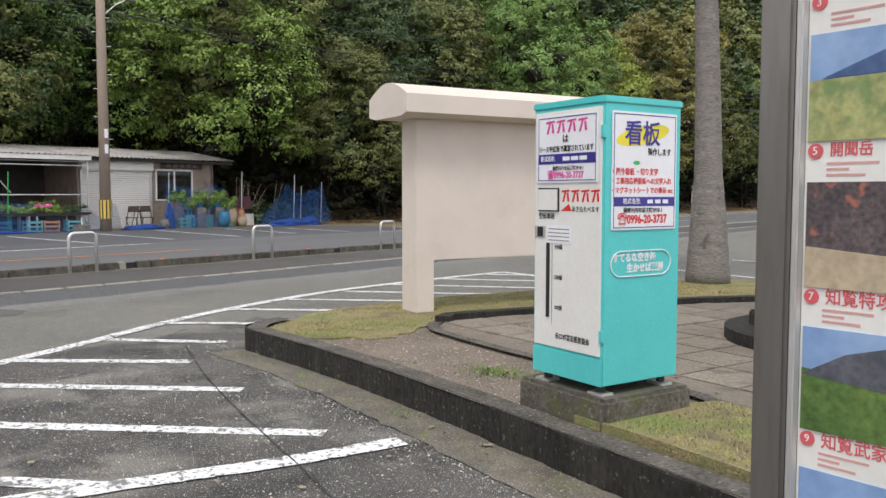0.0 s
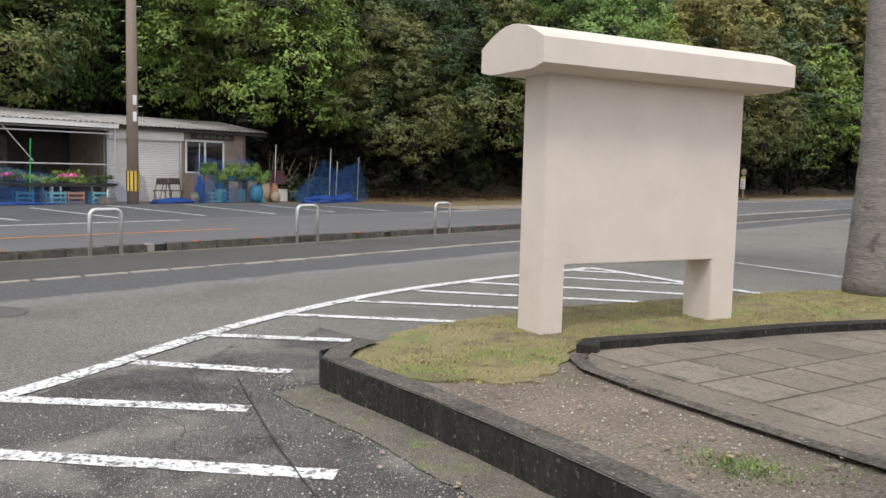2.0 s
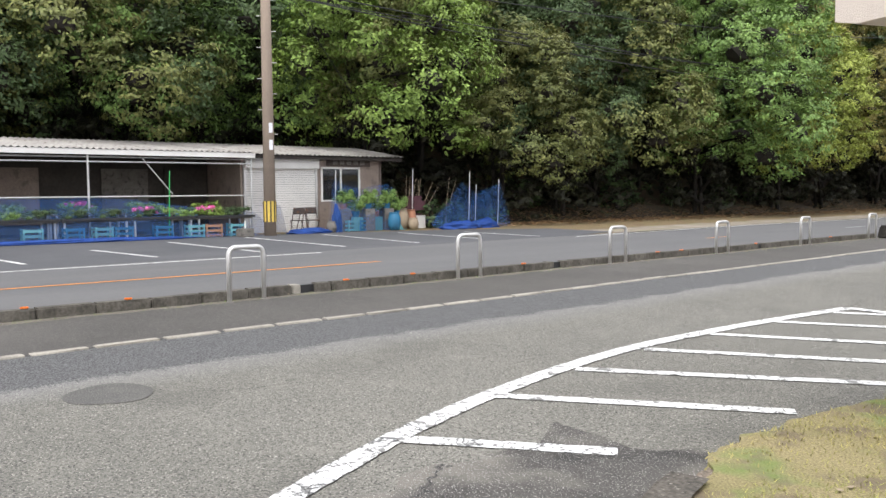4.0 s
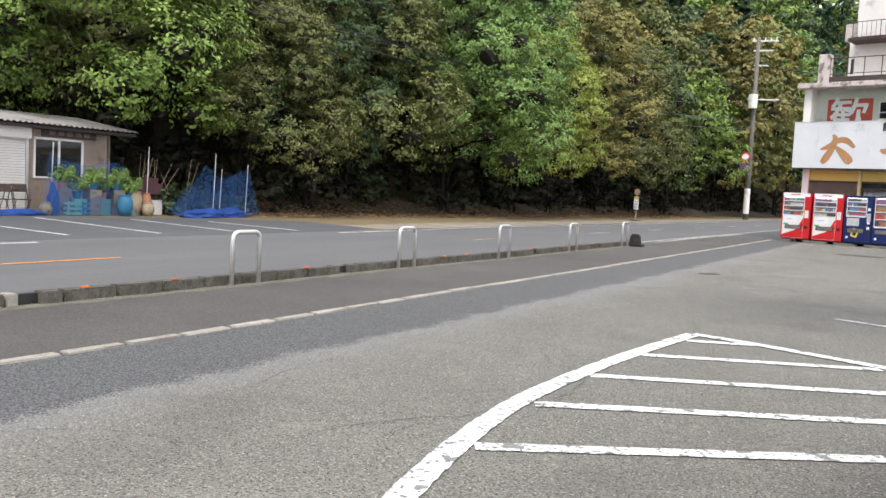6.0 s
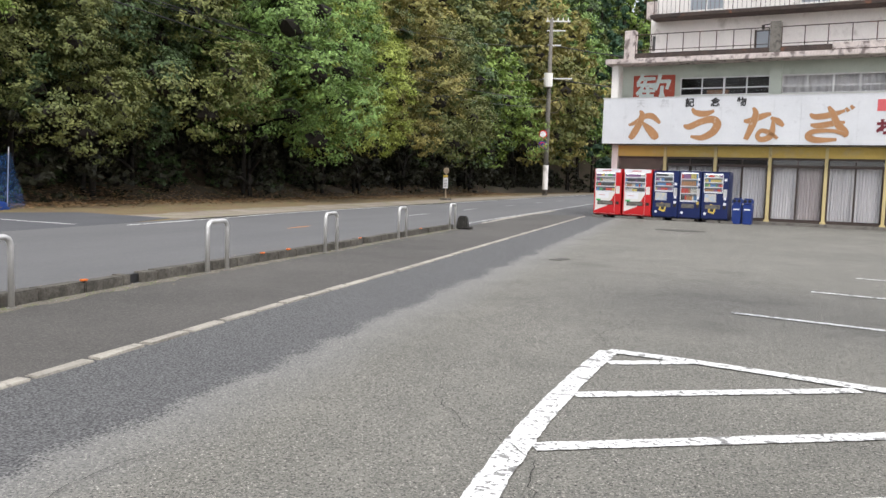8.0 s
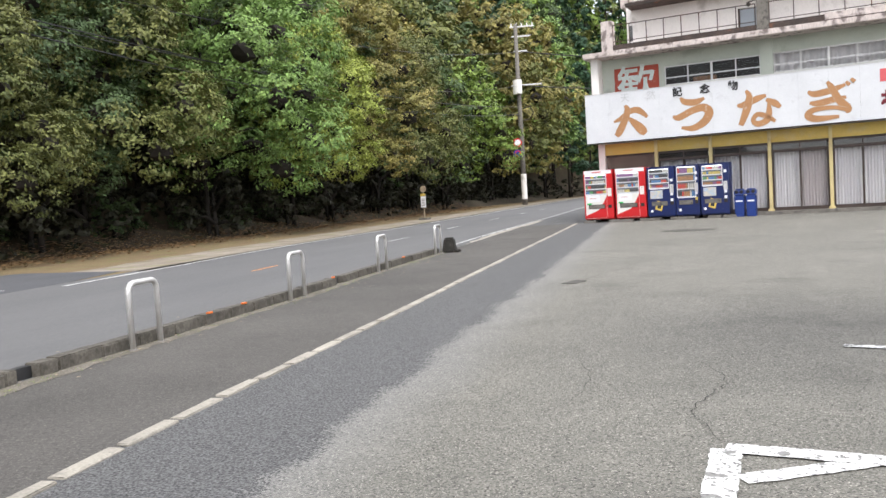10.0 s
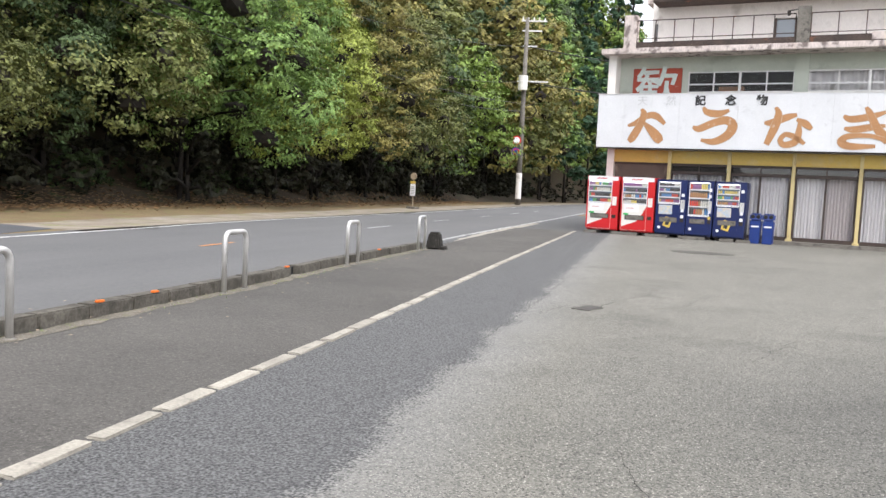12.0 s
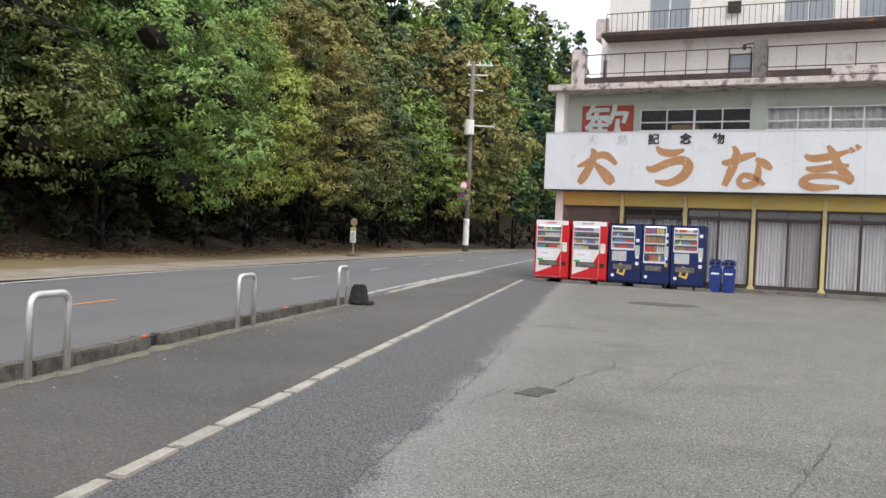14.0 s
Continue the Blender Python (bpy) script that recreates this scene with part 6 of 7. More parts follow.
TUBE_LIGHT.node_tree.nodes["Principled BSDF"].inputs["Emission Color"].default_value = (0.95, 0.98, 1.0, 1)
TUBE_LIGHT.node_tree.nodes["Principled BSDF"].inputs["Emission Strength"].default_value = 3.0
PRICE = mat("price_strip", (0.75, 0.75, 0.75), (0.6, 0.62, 0.66), 30, 60, 0.4, bump=0, contrast=0.1)
DISPLAY = mat("display_back", (0.13, 0.16, 0.19), (0.1, 0.12, 0.15), 3, 30, 0.5, bump=0, contrast=0.1)
CREAM_AD = flecked(mat("advert_print", (0.6, 0.5, 0.35), (0.3, 0.42, 0.6), 9, 30, 0.4, bump=0, contrast=0.2), (0.7, 0.6, 0.2), 14, 0.6, 0.7, 0.8)


def vending(x0, w, h, body_mat, red, seed, narrow=False):
    rng = random.Random(seed)
    vm = thing("vending_machine", BUILD @ pose(x0, -0.92, 0.12), ("red and white drinks vending machine" if red else "dark blue drinks vending machine with yellow stickers") + " standing before the building", "vending machine", "vending machines")
    part("body", B(0, w, 0.02, 0.72, 0, h, bevel=0.012), body_mat, vm)
    # door as a frame round the display recess
    dx0, dx1 = (0.05, w * 0.78) if red else (0.07, w * 0.78) if not narrow else (0.06, w - 0.12)
    dz0, dz1 = (h * 0.5, h - 0.16) if red else (h * 0.56, h - 0.08) if not narrow else (h * 0.36, h - 0.06)
    front = part("door", B(0, dx0, -0.06, 0.02, 0.05, h, bevel=0.004), body_mat, vm)
    part("door_side", B(dx1, w, -0.06, 0.02, 0.05, h, bevel=0.004), body_mat, front)
    part("door_top", B(dx0, dx1, -0.06, 0.02, dz1, h), WHITE_PANEL if red else body_mat, front)
    part("door_bottom", B(dx0, dx1, -0.06, 0.02, 0.05, dz0), WHITE_PANEL if red else body_mat, front)
    part("display_back", B(dx0, dx1, 0.012, 0.03, dz0, dz1), DISPLAY, vm)
    rows = 4
    rh = (dz1 - dz0) / rows
    for r in range(rows):
        z = dz0 + r * rh
        part("shelf", B(dx0, dx1, -0.045, 0.012, z + 0.015, z + 0.045), WHITE_FACE, vm)
        part("price_strip", B(dx0, dx1, -0.05, -0.045, z + 0.012, z + 0.05), PRICE, vm)
        n = max(4, round((dx1 - dx0) / 0.07))
        kind = rng.randrange(8)
        for k in range(n):
            if rng.random() < 0.45:
                kind = rng.randrange(8)
            o = new("bottle", bottle_meshes[kind])
            o.parent = vm
            s = (rh - 0.07) / 0.2
            o.matrix_basis = Matrix.Translation((dx0 + 0.045 + (dx1 - dx0 - 0.09) * k / (n - 1), -0.012, z + 0.046)) @ Matrix.Diagonal((0.85, 0.85, s, 1))
    for a, b, c, d in ((dx0 - 0.008, dx0 + 0.012, dz0, dz1), (dx1 - 0.012, dx1 + 0.008, dz0, dz1), (dx0 + 0.012, dx1 - 0.012, dz1 - 0.016, dz1 + 0.008), (dx0 + 0.012, dx1 - 0.012, dz0 - 0.012, dz0 + 0.01)):
        part("display_frame", B(a, b, -0.066, -0.057, c, d), WHITE_FACE, vm)
    part("light_tube", B(dx0 + 0.04, dx1 - 0.04, -0.05, -0.03, dz1 - 0.028, dz1 - 0.012), TUBE_LIGHT, vm, "lit white lamp tube over the drinks")
    part("display_glass", B(dx0, dx1, -0.056, -0.052, dz0, dz1), PANE_CLEAR, vm)
    if red:
        part("header", B(0.02, w - 0.04, -0.066, -0.06, h - 0.14, h - 0.01), WHITE_FACE, vm)
        for k in range(6):
            part("brand_stroke", B(w * 0.3 + 0.06 * k, w * 0.3 + 0.045 + 0.06 * k, -0.07, -0.066, h - 0.1 + 0.012 * (k % 2), h - 0.06 + 0.012 * (k % 2)), MACHINE_RED, vm)
        sw = part("swoosh", prism(bmesh.new(), [(0.055, 0.06), (w * 0.775, 0.06), (w * 0.775, 0.86), (w * 0.66, 0.62), (w * 0.5, 0.36), (w * 0.3, 0.27), (0.055, 0.16)], 0, 0.003), MACHINE_RED, vm)
        sw.matrix_basis = on_front(0, -0.061, 0)
        part("advert", B(0.12, w * 0.55, -0.066, -0.061, 0.66, 0.9), WHITE_FACE, vm)
        for k in range(5):
            part("brand_stroke", B(0.2 + 0.05 * k, 0.24 + 0.05 * k, -0.069, -0.066, 0.77 + 0.01 * (k % 2), 0.8 + 0.01 * (k % 2)), RED_PALE, vm)
        part("chip", B(0.1, 0.28, -0.066, -0.061, 0.56, 0.62), GREEN_INK, vm)
    else:
        if not narrow:
            part("advert", B(0.1, w * 0.55, -0.066, -0.061, 0.66, 0.96), CREAM_AD, vm)
            st = part("sticker", B(-0.12, 0.12, -0.004, 0, -0.16, 0.16), STICKER_YELLOW, vm, "yellow sticker with a drawn coffee can")
            st.matrix_basis = Matrix.Translation((w * 0.42, -0.064, 0.4)) @ Matrix.Rotation(0.3, 4, "Y")
            st = part("sticker_print", B(-0.06, 0.06, -0.007, -0.004, -0.1, 0.1), BLACK, vm)
            st.matrix_basis = Matrix.Translation((w * 0.42, -0.064, 0.4)) @ Matrix.Rotation(0.3, 4, "Y")
        for z in (1.0, 1.25, 1.45, 0.55, 0.75):
            if rng.random() < 0.8:
                part("label", B(w * 0.83, w * 0.93, -0.064, -0.061, z, z + 0.1), rng.choice([STICKER_YELLOW, WHITE_FACE, WHITE_FACE]), vm)
        part("round_label", tube(bmesh.new(), (0.14, -0.06, 0.22), (0.14, -0.064, 0.22), 0.05, seg=18), WHITE_FACE, vm)
    part("flap_frame", B(w * 0.14, w * 0.72, -0.072, -0.06, 0.4, 0.56, bevel=0.006), DARK_METAL if red else BRONZE, vm)
    part("flap", B(w * 0.17, w * 0.69, -0.076, -0.072, 0.42, 0.54), GREY_CONCRETE, vm, "grey delivery flap")
    part("coin_plate", B(w * 0.81, w * 0.95, -0.068, -0.06, 0.85, 1.15, bevel=0.004), STEEL if not red else WHITE_PANEL, vm)
    part("coin_slot", B(w * 0.87, w * 0.88, -0.07, -0.068, 1.05, 1.1), BLACK, vm)
    part("coin_cup", B(w * 0.82, w * 0.94, -0.072, -0.06, 0.42, 0.54, bevel=0.004), DARK_METAL, vm)
    for x in (0.06, w - 0.16):
        part("leg", B(x, x + 0.1, 0.05, 0.6, -0.1, 0.0), DARK_METAL, vm)
    return vm


vending(-6.43, 1.1, 1.83, MACHINE_RED, True, 1)
vending(-5.24, 1.12, 1.83, MACHINE_RED, True, 2)
vending(-4.06, 0.98, 1.8, MACHINE_BLUE, False, 3)
vending(-3.06, 0.82, 1.8, MACHINE_BLUE, False, 4, True)
vending(-2.2, 0.96, 1.8, MACHINE_BLUE, False, 5)
rng = random.Random(9)
for x in (-6.5, -5.55, -5.1, -4.4, -4.1, -3.3, -2.9, -2.0, -1.5):
    fb = thing("foundation_block", BUILD @ pose(x + 0.05, -0.92, 0.0, 0, 0, rng.uniform(-6, 6)), "rough concrete block under the vending machines", "concrete block", "machine foundation blocks")
    part("block", B(-0.02, 0.42, -0.12, 0.4, 0.0, 0.095, bevel=0.012), GREY_CONCRETE, fb)
for x in (-1.1, -0.72):
    rb = thing("recycling_bin", BUILD @ pose(x, -0.95, 0.004), "blue plastic drinks recycling bin with round holes", "bin", "recycling bins")
    bm = B(0, 0.34, 0, 0.4, 0, 0.72, bevel=0.02)
    for v in bm.verts:
        if v.co.z < 0.3:
            v.co.x = 0.17 + (v.co.x - 0.17) * 0.88
    part("body", bm, BIN_BLUE, rb)
    bm = B(-0.01, 0.35, -0.01, 0.41, 0.72, 0.96, bevel=0.05)
    for v in bm.verts:
        if v.co.z > 0.9:
            v.co.y = 0.08 + v.co.y * 0.8
    part("lid", bm, BIN_BLUE, rb)
    for xx in (0.09, 0.25):
        part("hole", tube(bmesh.new(), (xx, -0.015, 0.85), (xx, 0.06, 0.87), 0.06, seg=18), BLACK, rb)
    part("label", B(0.06, 0.28, -0.006, 0.0, 0.52, 0.57), WHITE_FACE, rb)


# ---- nursery shed across the road ----
shed = thing("shed", pose(-31.0, 10.0, 0.0, 0, 0, 0), "low flower-stall shed with a corrugated roof and a white shutter", "shed")
Y0, Y1 = -16.0, 11.9
bm = bmesh.new()
rows = 2 * 150
prev = None
for k in range(rows + 1):
    y = Y0 + (Y1 - Y0 + 0.1) * k / rows
    w = 0.03 * (1 if k % 2 else -1)
    cur = [bm.verts.new((0.95 - (0.55 if y > 5.4 else 0), y, 2.78 + w)), bm.verts.new((-3.2, y, 3.3 + w))]
    if prev:
        bm.faces.new((prev[0], prev[1], cur[1], cur[0]))
    prev = cur
part("roof", bm, ROOF_SHEET, shed, "grey corrugated roof sheets")
part("gutter_board", B(0.86, 0.93, Y0, 5.4, 2.6, 2.76), WHITE_PANEL, shed, "white gutter board")
part("rafter", B(0.3, 0.36, 5.4, Y1, 2.62, 2.72), DARK_METAL, shed)
# back of the shed, coloured dark for the shade under its roof
part("back_wall", B(-3.2, -3.0, Y0, Y1, 0, 3.2), INTERIOR_SHADE, shed)
part("end_wall", B(-3.0, 0.0, Y1 - 0.85, Y1 - 0.75, 0, 2.75), SHED_WALL, shed)
part("partition", B(-3.0, -0.04, 5.28, 5.36, 0, 2.8), SHED_WALL, shed)
part("front_wall", B(-0.1, 0.0, 8.3, 8.45, 0, 2.6), SHED_WALL, shed)
part("front_wall", B(-0.1, 0.0, 8.45, 11.1, 0, 1.1), SHED_WALL, shed)
part("front_wall", B(-0.1, 0.0, 8.45, 11.1, 2.36, 2.62), SHED_WALL, shed)
part("front_wall", B(-0.1, 0.0, 10.15, 11.1, 1.1, 2.36), SHED_WALL, shed)
win = part("window", B(-0.02, 0.03, 8.45, 10.15, 1.08, 1.14), WHITE_PANEL, shed, "white-framed sliding window")
for y in (8.48, 9.3, 10.12):
    part("mullion", B(-0.02, 0.035, y - 0.035, y + 0.035, 1.1, 2.36), WHITE_PANEL, win)
part("top_rail", B(-0.02, 0.035, 8.45, 10.15, 2.3, 2.37), WHITE_PANEL, win)
part("pane", B(-0.01, 0.0, 8.48, 10.15, 1.12, 2.32), PANE_DARK, win)
sh = part("shutter", B(-0.03, 0.0, 5.45, 8.2, 0.0, 0.06), SHUTTER, shed, "closed white roller shutter")
for k in range(27):
    part("slat", B(-0.02, 0.02, 5.45, 8.2, 0.06 + 0.083 * k, 0.06 + 0.083 * k + 0.076, bevel=0.01), SHUTTER, sh)
part("shutter_box", B(-0.1, 0.16, 5.38, 8.32, 2.28, 2.66, bevel=0.02), SHUTTER, shed, "white shutter housing")
for y in (5.41, 8.24):
    part("guide", B(-0.03, 0.05, y - 0.04, y + 0.04, 0, 2.3), STEEL, shed)
for y in (-8, -4, 0, 5.3):
    part("post", tube(bmesh.new(), (0.8, y, 0), (0.8, y, 2.65), 0.035, seg=8), STEEL, shed)
for z, x in ((2.5, 0.75), (2.35, 0.8), (1.28, 0.7)):
    part("pipe", tube(bmesh.new(), (x, Y0, z), (x, 5.3, z + 0.05), 0.025, seg=8), STEEL, shed)
# boards inside the stall, some coloured dark for its inner shade
for y0 in (-13, -9.5, -6.2, -2.2, 1.4, 3.6):
    part("interior_board", B(-2.9, -2.85, y0, y0 + 1.6, 0.4, 2.3), rng.choice([INTERIOR_SHADE, GREY_CONCRETE, SHED_WALL]), shed)
board_sign = part("lettered_board", B(0.0, 0.05, 8.7, 10.6, 2.4, 2.66), DOOR_FRAME, shed, "dark board with worn pale lettering")
for k in range(5):
    part("lettering_bar", B(0.05, 0.055, 8.95 + 0.3 * k, 9.15 + 0.3 * k, 2.46, 2.6), GREY_CONCRETE, board_sign)
part("brace", tube(bmesh.new(), (0.7, 1.6, 2.6), (0.7, 2.6, 1.4), 0.02, seg=6), STEEL, shed)

rng = random.Random(21)
LEAFY = [leaf_mesh("foliage", [(rng.uniform(-0.35, 0.35), rng.uniform(-0.45, 0.45), rng.uniform(0.05, 0.22), rng.uniform(0.1, 0.2)) for i in range(14)], 60, 0.035, m, 30 + k, core=0.5) for k, m in enumerate((LEAF_MID, LEAF_DARK, LEAF_BRIGHT))]
PINKS = leaf_mesh("blossom", [(rng.uniform(-0.3, 0.3), rng.uniform(-0.4, 0.4), rng.uniform(0.16, 0.3), rng.uniform(0.06, 0.12)) for i in range(12)], 50, 0.03, PETAL, 40, core=0.6)
BUSH = leaf_mesh("foliage", [(rng.uniform(-0.3, 0.3), rng.uniform(-0.3, 0.3), rng.uniform(0.1, 0.6), rng.uniform(0.14, 0.26)) for i in range(16)], 80, 0.05, LEAF_MID, 41, core=0.5)


def flat_tray(x, y, z, pink=False):
    t = thing("plant_tray", pose(x, y, z), "tray of pink flowering seedlings on a table" if pink else "tray of leafy green seedlings on a table", "plant tray", "plant trays")
    part("tray", B(-0.38, 0.38, -0.5, 0.5, 0, 0.07, bevel=0.01), BLACK, t)
    o = new("foliage", rng.choice(LEAFY))
    o.parent = t
    o.matrix_basis = Matrix.Translation((0, 0, 0.05))
    if pink:
        o = new("blossom", PINKS)
        o.parent = t
        o.matrix_basis = Matrix.Translation((0, 0, 0.05))


def trestle(x, y, length, h):
    t = thing("display_table", pose(x, y, 0), "low plank display table for plants", "table", "plant tables")
    part("tabletop", B(-0.45, 0.45, 0, length, h - 0.04, h), GREY_CONCRETE, t)
    for a in (-0.4, 0.4):
        for b in (0.08, length - 0.08):
            part("leg", B(a - 0.025, a + 0.025, b - 0.025, b + 0.025, 0, h - 0.04), STEEL, t)


def crate(x, y, z, material, words):
    t = thing("crate", pose(x, y, z, 0, 0, rng.uniform(-8, 8)), words, "crate", "plastic crates")
    for a in (-0.17, 0.17):
        for b in (-0.24, 0.24):
            part("corner", B(a - 0.025, a + 0.025, b - 0.025, b + 0.025, 0, 0.42), material, t)
    for k in range(3):
        z0 = 0.02 + 0.15 * k
        part("slat", B(0.165, 0.19, -0.24, 0.24, z0, z0 + 0.07), material, t)
        part("slat", B(-0.19, -0.165, -0.24, 0.24, z0, z0 + 0.07), material, t)
        part("slat", B(-0.17, 0.17, 0.23, 0.255, z0, z0 + 0.07), material, t)
        part("slat", B(-0.17, 0.17, -0.255, -0.23, z0, z0 + 0.07), material, t)


for k in range(11):
    y = -7.0 + 2.0 * k
    trestle(-29.75, y, 1.9, 0.62)
    for j in range(2):
        flat_tray(-29.6, y + 0.5 + 0.95 * j, 0.62, pink=(k in (9, 10) and j == 0) or k == 4)
    flat_tray(-30.6, y + 0.8, 0.8, pink=k in (2, 8))
    trestle(-30.6, y, 1.9, 0.8)
for k, (y, m, w) in enumerate(((10.1, CRATE_TEAL, "pale teal plastic crate under the plant tables"), (10.7, CRATE_BLUE, "blue plastic crate under the plant tables"), (11.9, CRATE_BLUE, "blue plastic crate under the plant tables"), (12.9, CRATE_TEAL, "pale teal plastic crate under the plant tables"), (13.5, WOOD, "brown wooden crate under the plant tables"), (14.3, CRATE_TEAL, "pale teal plastic crate under the plant tables"), (9.3, CRATE_BLUE, "blue plastic crate under the plant tables"), (8.2, CRATE_TEAL, "pale teal plastic crate under the plant tables"), (7.0, CRATE_BLUE, "blue plastic crate under the plant tables"), (18.7, CRATE_TEAL, "pale teal plastic crate under the plant tables"), (19.2, CRATE_BLUE, "blue plastic crate under the plant tables"))):
    crate(-29.3, y, 0.012, m, w)


def drape(name, points_top, points_bottom, material, label, sag=0.15, n=28, m=10, seed=0):
    """A hanging net between an upper and a lower line, with folds."""
    bm = bmesh.new()
    grid = []
    for i in range(n + 1):
        t = i / n
        def at(pts):
            k = min(int(t * (len(pts) - 1)), len(pts) - 2)
            return Vector(pts[k]).lerp(Vector(pts[k + 1]), t * (len(pts) - 1) - k)
        a, b = at(points_top), at(points_bottom)
        row = []
        for j in range(m + 1):
            s = j / m
            p = a.lerp(b, s)
            p.x += sag * math.sin(math.pi * s) * (0.6 + 0.4 * math.sin(5 * t)) + 0.05 * math.sin(17 * t + 2 * s + seed)
            p.z += 0.05 * math.sin(11 * t + seed) * (1 - s)
            row.append(bm.verts.new(p))
        grid.append(row)
    for i in range(n):
        for j in range(m):
            bm.faces.new((grid[i][j], grid[i + 1][j], grid[i + 1][j + 1], grid[i][j + 1]))
    ob = tagged(new(name, mesh_of(name, bm, material, True)), label, "net", "blue nets")
    return ob


drape("net", [(-29.9, -6, 1.0), (-30.2, 4, 1.3), (-29.9, 11, 1.2), (-29.8, 15.2, 0.8)], [(-28.95, -6, 0.02), (-28.9, 4, 0.02), (-28.85, 11, 0.02), (-29.0, 15.6, 0.02)], NET, "fine blue net draped over the plant tables", n=70, seed=1)
drape("net", [(-29.3, 15.9, 0.9), (-29.6, 15.4, 1.9)], [(-29.0, 16.0, 0.02), (-29.2, 15.7, 0.02)], NET, "blue net gathered by the shutter", 0.05, 8, 10, 2)
drape("net", [(-29.7, 18.2, 1.9), (-29.6, 19.4, 1.5), (-29.8, 20.6, 1.75), (-29.9, 21.0, 1.5)], [(-29.0, 17.6, 0.02), (-28.9, 18.6, 0.02), (-28.9, 19.6, 0.02), (-29.1, 20.4, 0.02)], NET, "blue net hung over the plant stand", 0.1, 26, 10, 3)
drape("net", [(-28.6, 21.8, 0.3), (-28.7, 23.35, 1.75), (-28.9, 24.3, 1.3), (-28.7, 25.3, 1.7)], [(-28.4, 21.9, 0.02), (-28.1, 23.2, 0.02), (-28.2, 24.4, 0.02), (-28.4, 25.7, 0.02)], NET, "blue net tent over a seed bed", -0.1, 30, 10, 4)
drape("net", [(-29.6, 22.3, 0.4), (-29.6, 25.6, 1.6)], [(-29.9, 22.0, 0.02), (-29.9, 25.9, 0.02)], NET, "blue net at the back of the seed bed", 0.05, 16, 8, 5)


def heap(x, y, lx, ly, h, label, seed):
    bm = bmesh.new()
    bmesh.ops.create_icosphere(bm, subdivisions=4, radius=1)
    for v in bm.verts:
        k = 1 + 0.35 * noise.noise(v.co * 2.5 + Vector((seed, 0, 0)))
        v.co = Vector((v.co.x * lx * k, v.co.y * ly * k, max(-0.05, v.co.z * h * k)))
    ob = tagged(new("folded_net", mesh_of("folded_net", bm, NET_FOLDED, True)), label, "net", "blue nets")
    ob.matrix_world = pose(x, y, 0.05)


heap(-28.2, 22.9, 0.35, 0.9, 0.24, "crumpled blue net heaped on the ground", 1)
heap(-28.4, 24.2, 0.3, 0.7, 0.28, "crumpled blue net heaped on the ground", 2)
heap(-29.0, 16.9, 0.2, 0.9, 0.14, "crumpled blue net lying by the shutter", 3)
heap(-28.85, 9.0, 0.16, 3.5, 0.08, "blue net edge lying along the tables", 4)
heap(-29.3, 18.1, 0.14, 0.2, 0.8, "bunched blue net hanging from the stand", 5)
for x, y, h in ((-28.6, 23.6, 2.2), (-28.7, 25.2, 1.9), (-29.4, 24.6, 1.7), (-29.6, 21.6, 2.3), (-29.6, 18.2, 2.2), (-29.3, 12.1, 2.1)):
    setting("garden_stake", tube(bmesh.new(), (x, y, 0), (x + 0.03, y + 0.05, h), 0.018, seg=6), STEEL if y > 13 else GREEN_INK, "thin plastic-coated garden stake", kind="", category="stake")
for k in range(6):
    y = 18.5 + 0.45 * k
    sb = thing("potted_plant", pose(-29.5 + 0.1 * (k % 3), y, 0.012), "leafy potted plant on a low stand", "potted plant", "potted plants")
    part("stand", B(-0.2, 0.2, -0.2, 0.2, 0, 0.5 if k % 2 else 0.8), CRATE_TEAL if k % 2 else GREY_CONCRETE, sb)
    part("pot", tube(bmesh.new(), (0, 0, 0.5 if k % 2 else 0.8), (0, 0, 0.72 if k % 2 else 1.0), 0.11, 0.16, 14), TERRACOTTA if k % 3 == 0 else CRATE_BLUE, sb)
    o = new("foliage", BUSH)
    o.parent = sb
    o.matrix_basis = Matrix.Translation((0, 0, 0.68 if k % 2 else 0.95)) @ Matrix.Scale(0.8, 4)


def jar(x, y, r, h, material, label, name="jar"):
    t = thing(name, pose(x, y, 0.012), label, "jar")
    bm = bmesh.new()
    prof = ((0.7, 0.0), (0.95, 0.3), (1.0, 0.6), (0.85, 0.88), (0.7, 1.0))
    path_tube(bm, [(0, 0, z * h) for q, z in prof], [q * r for q, z in prof], 18)
    part("body", bm, material, t, smooth=True)
    part("rim", tube(bmesh.new(), (0, 0, h), (0, 0, h + 0.04), r * 0.78, seg=18), material, t)


jar(-28.9, 20.3, 0.24, 0.62, CRATE_BLUE, "blue plastic tub beside the net", "tub")
jar(-29.3, 20.9, 0.28, 0.75, STONE_POT, "brown glazed storage jar")
jar(-29.3, 21.35, 0.2, 0.7, TERRACOTTA, "terracotta storage jar beside the shed")
jar(-28.95, 21.2, 0.2, 0.4, STONE_POT, "pale stone planter pot", "planter")
jar(-29.0, 17.7, 0.18, 0.35, GREY_CONCRETE, "grey plastic pot by the shutter", "pot")
umb = thing("covered_barrow", pose(-30.0, 21.9, 0.012), "dark maroon covered cart beside the jars", "cart")
part("cover", B(-0.5, 0.5, -0.45, 0.45, 0.5, 1.25, bevel=0.2), mat("maroon_cover", (0.09, 0.035, 0.045), (0.06, 0.025, 0.03), 4, 30, 0.8, bump=0.3), umb)
part("leg", B(-0.4, 0.4, -0.35, 0.35, 0.0, 0.5), WHITE_PANEL, umb)
pb = thing("pole_block", pose(-28.6, 14.3, 0.012), "small concrete foot block with a steel stub", "concrete block")
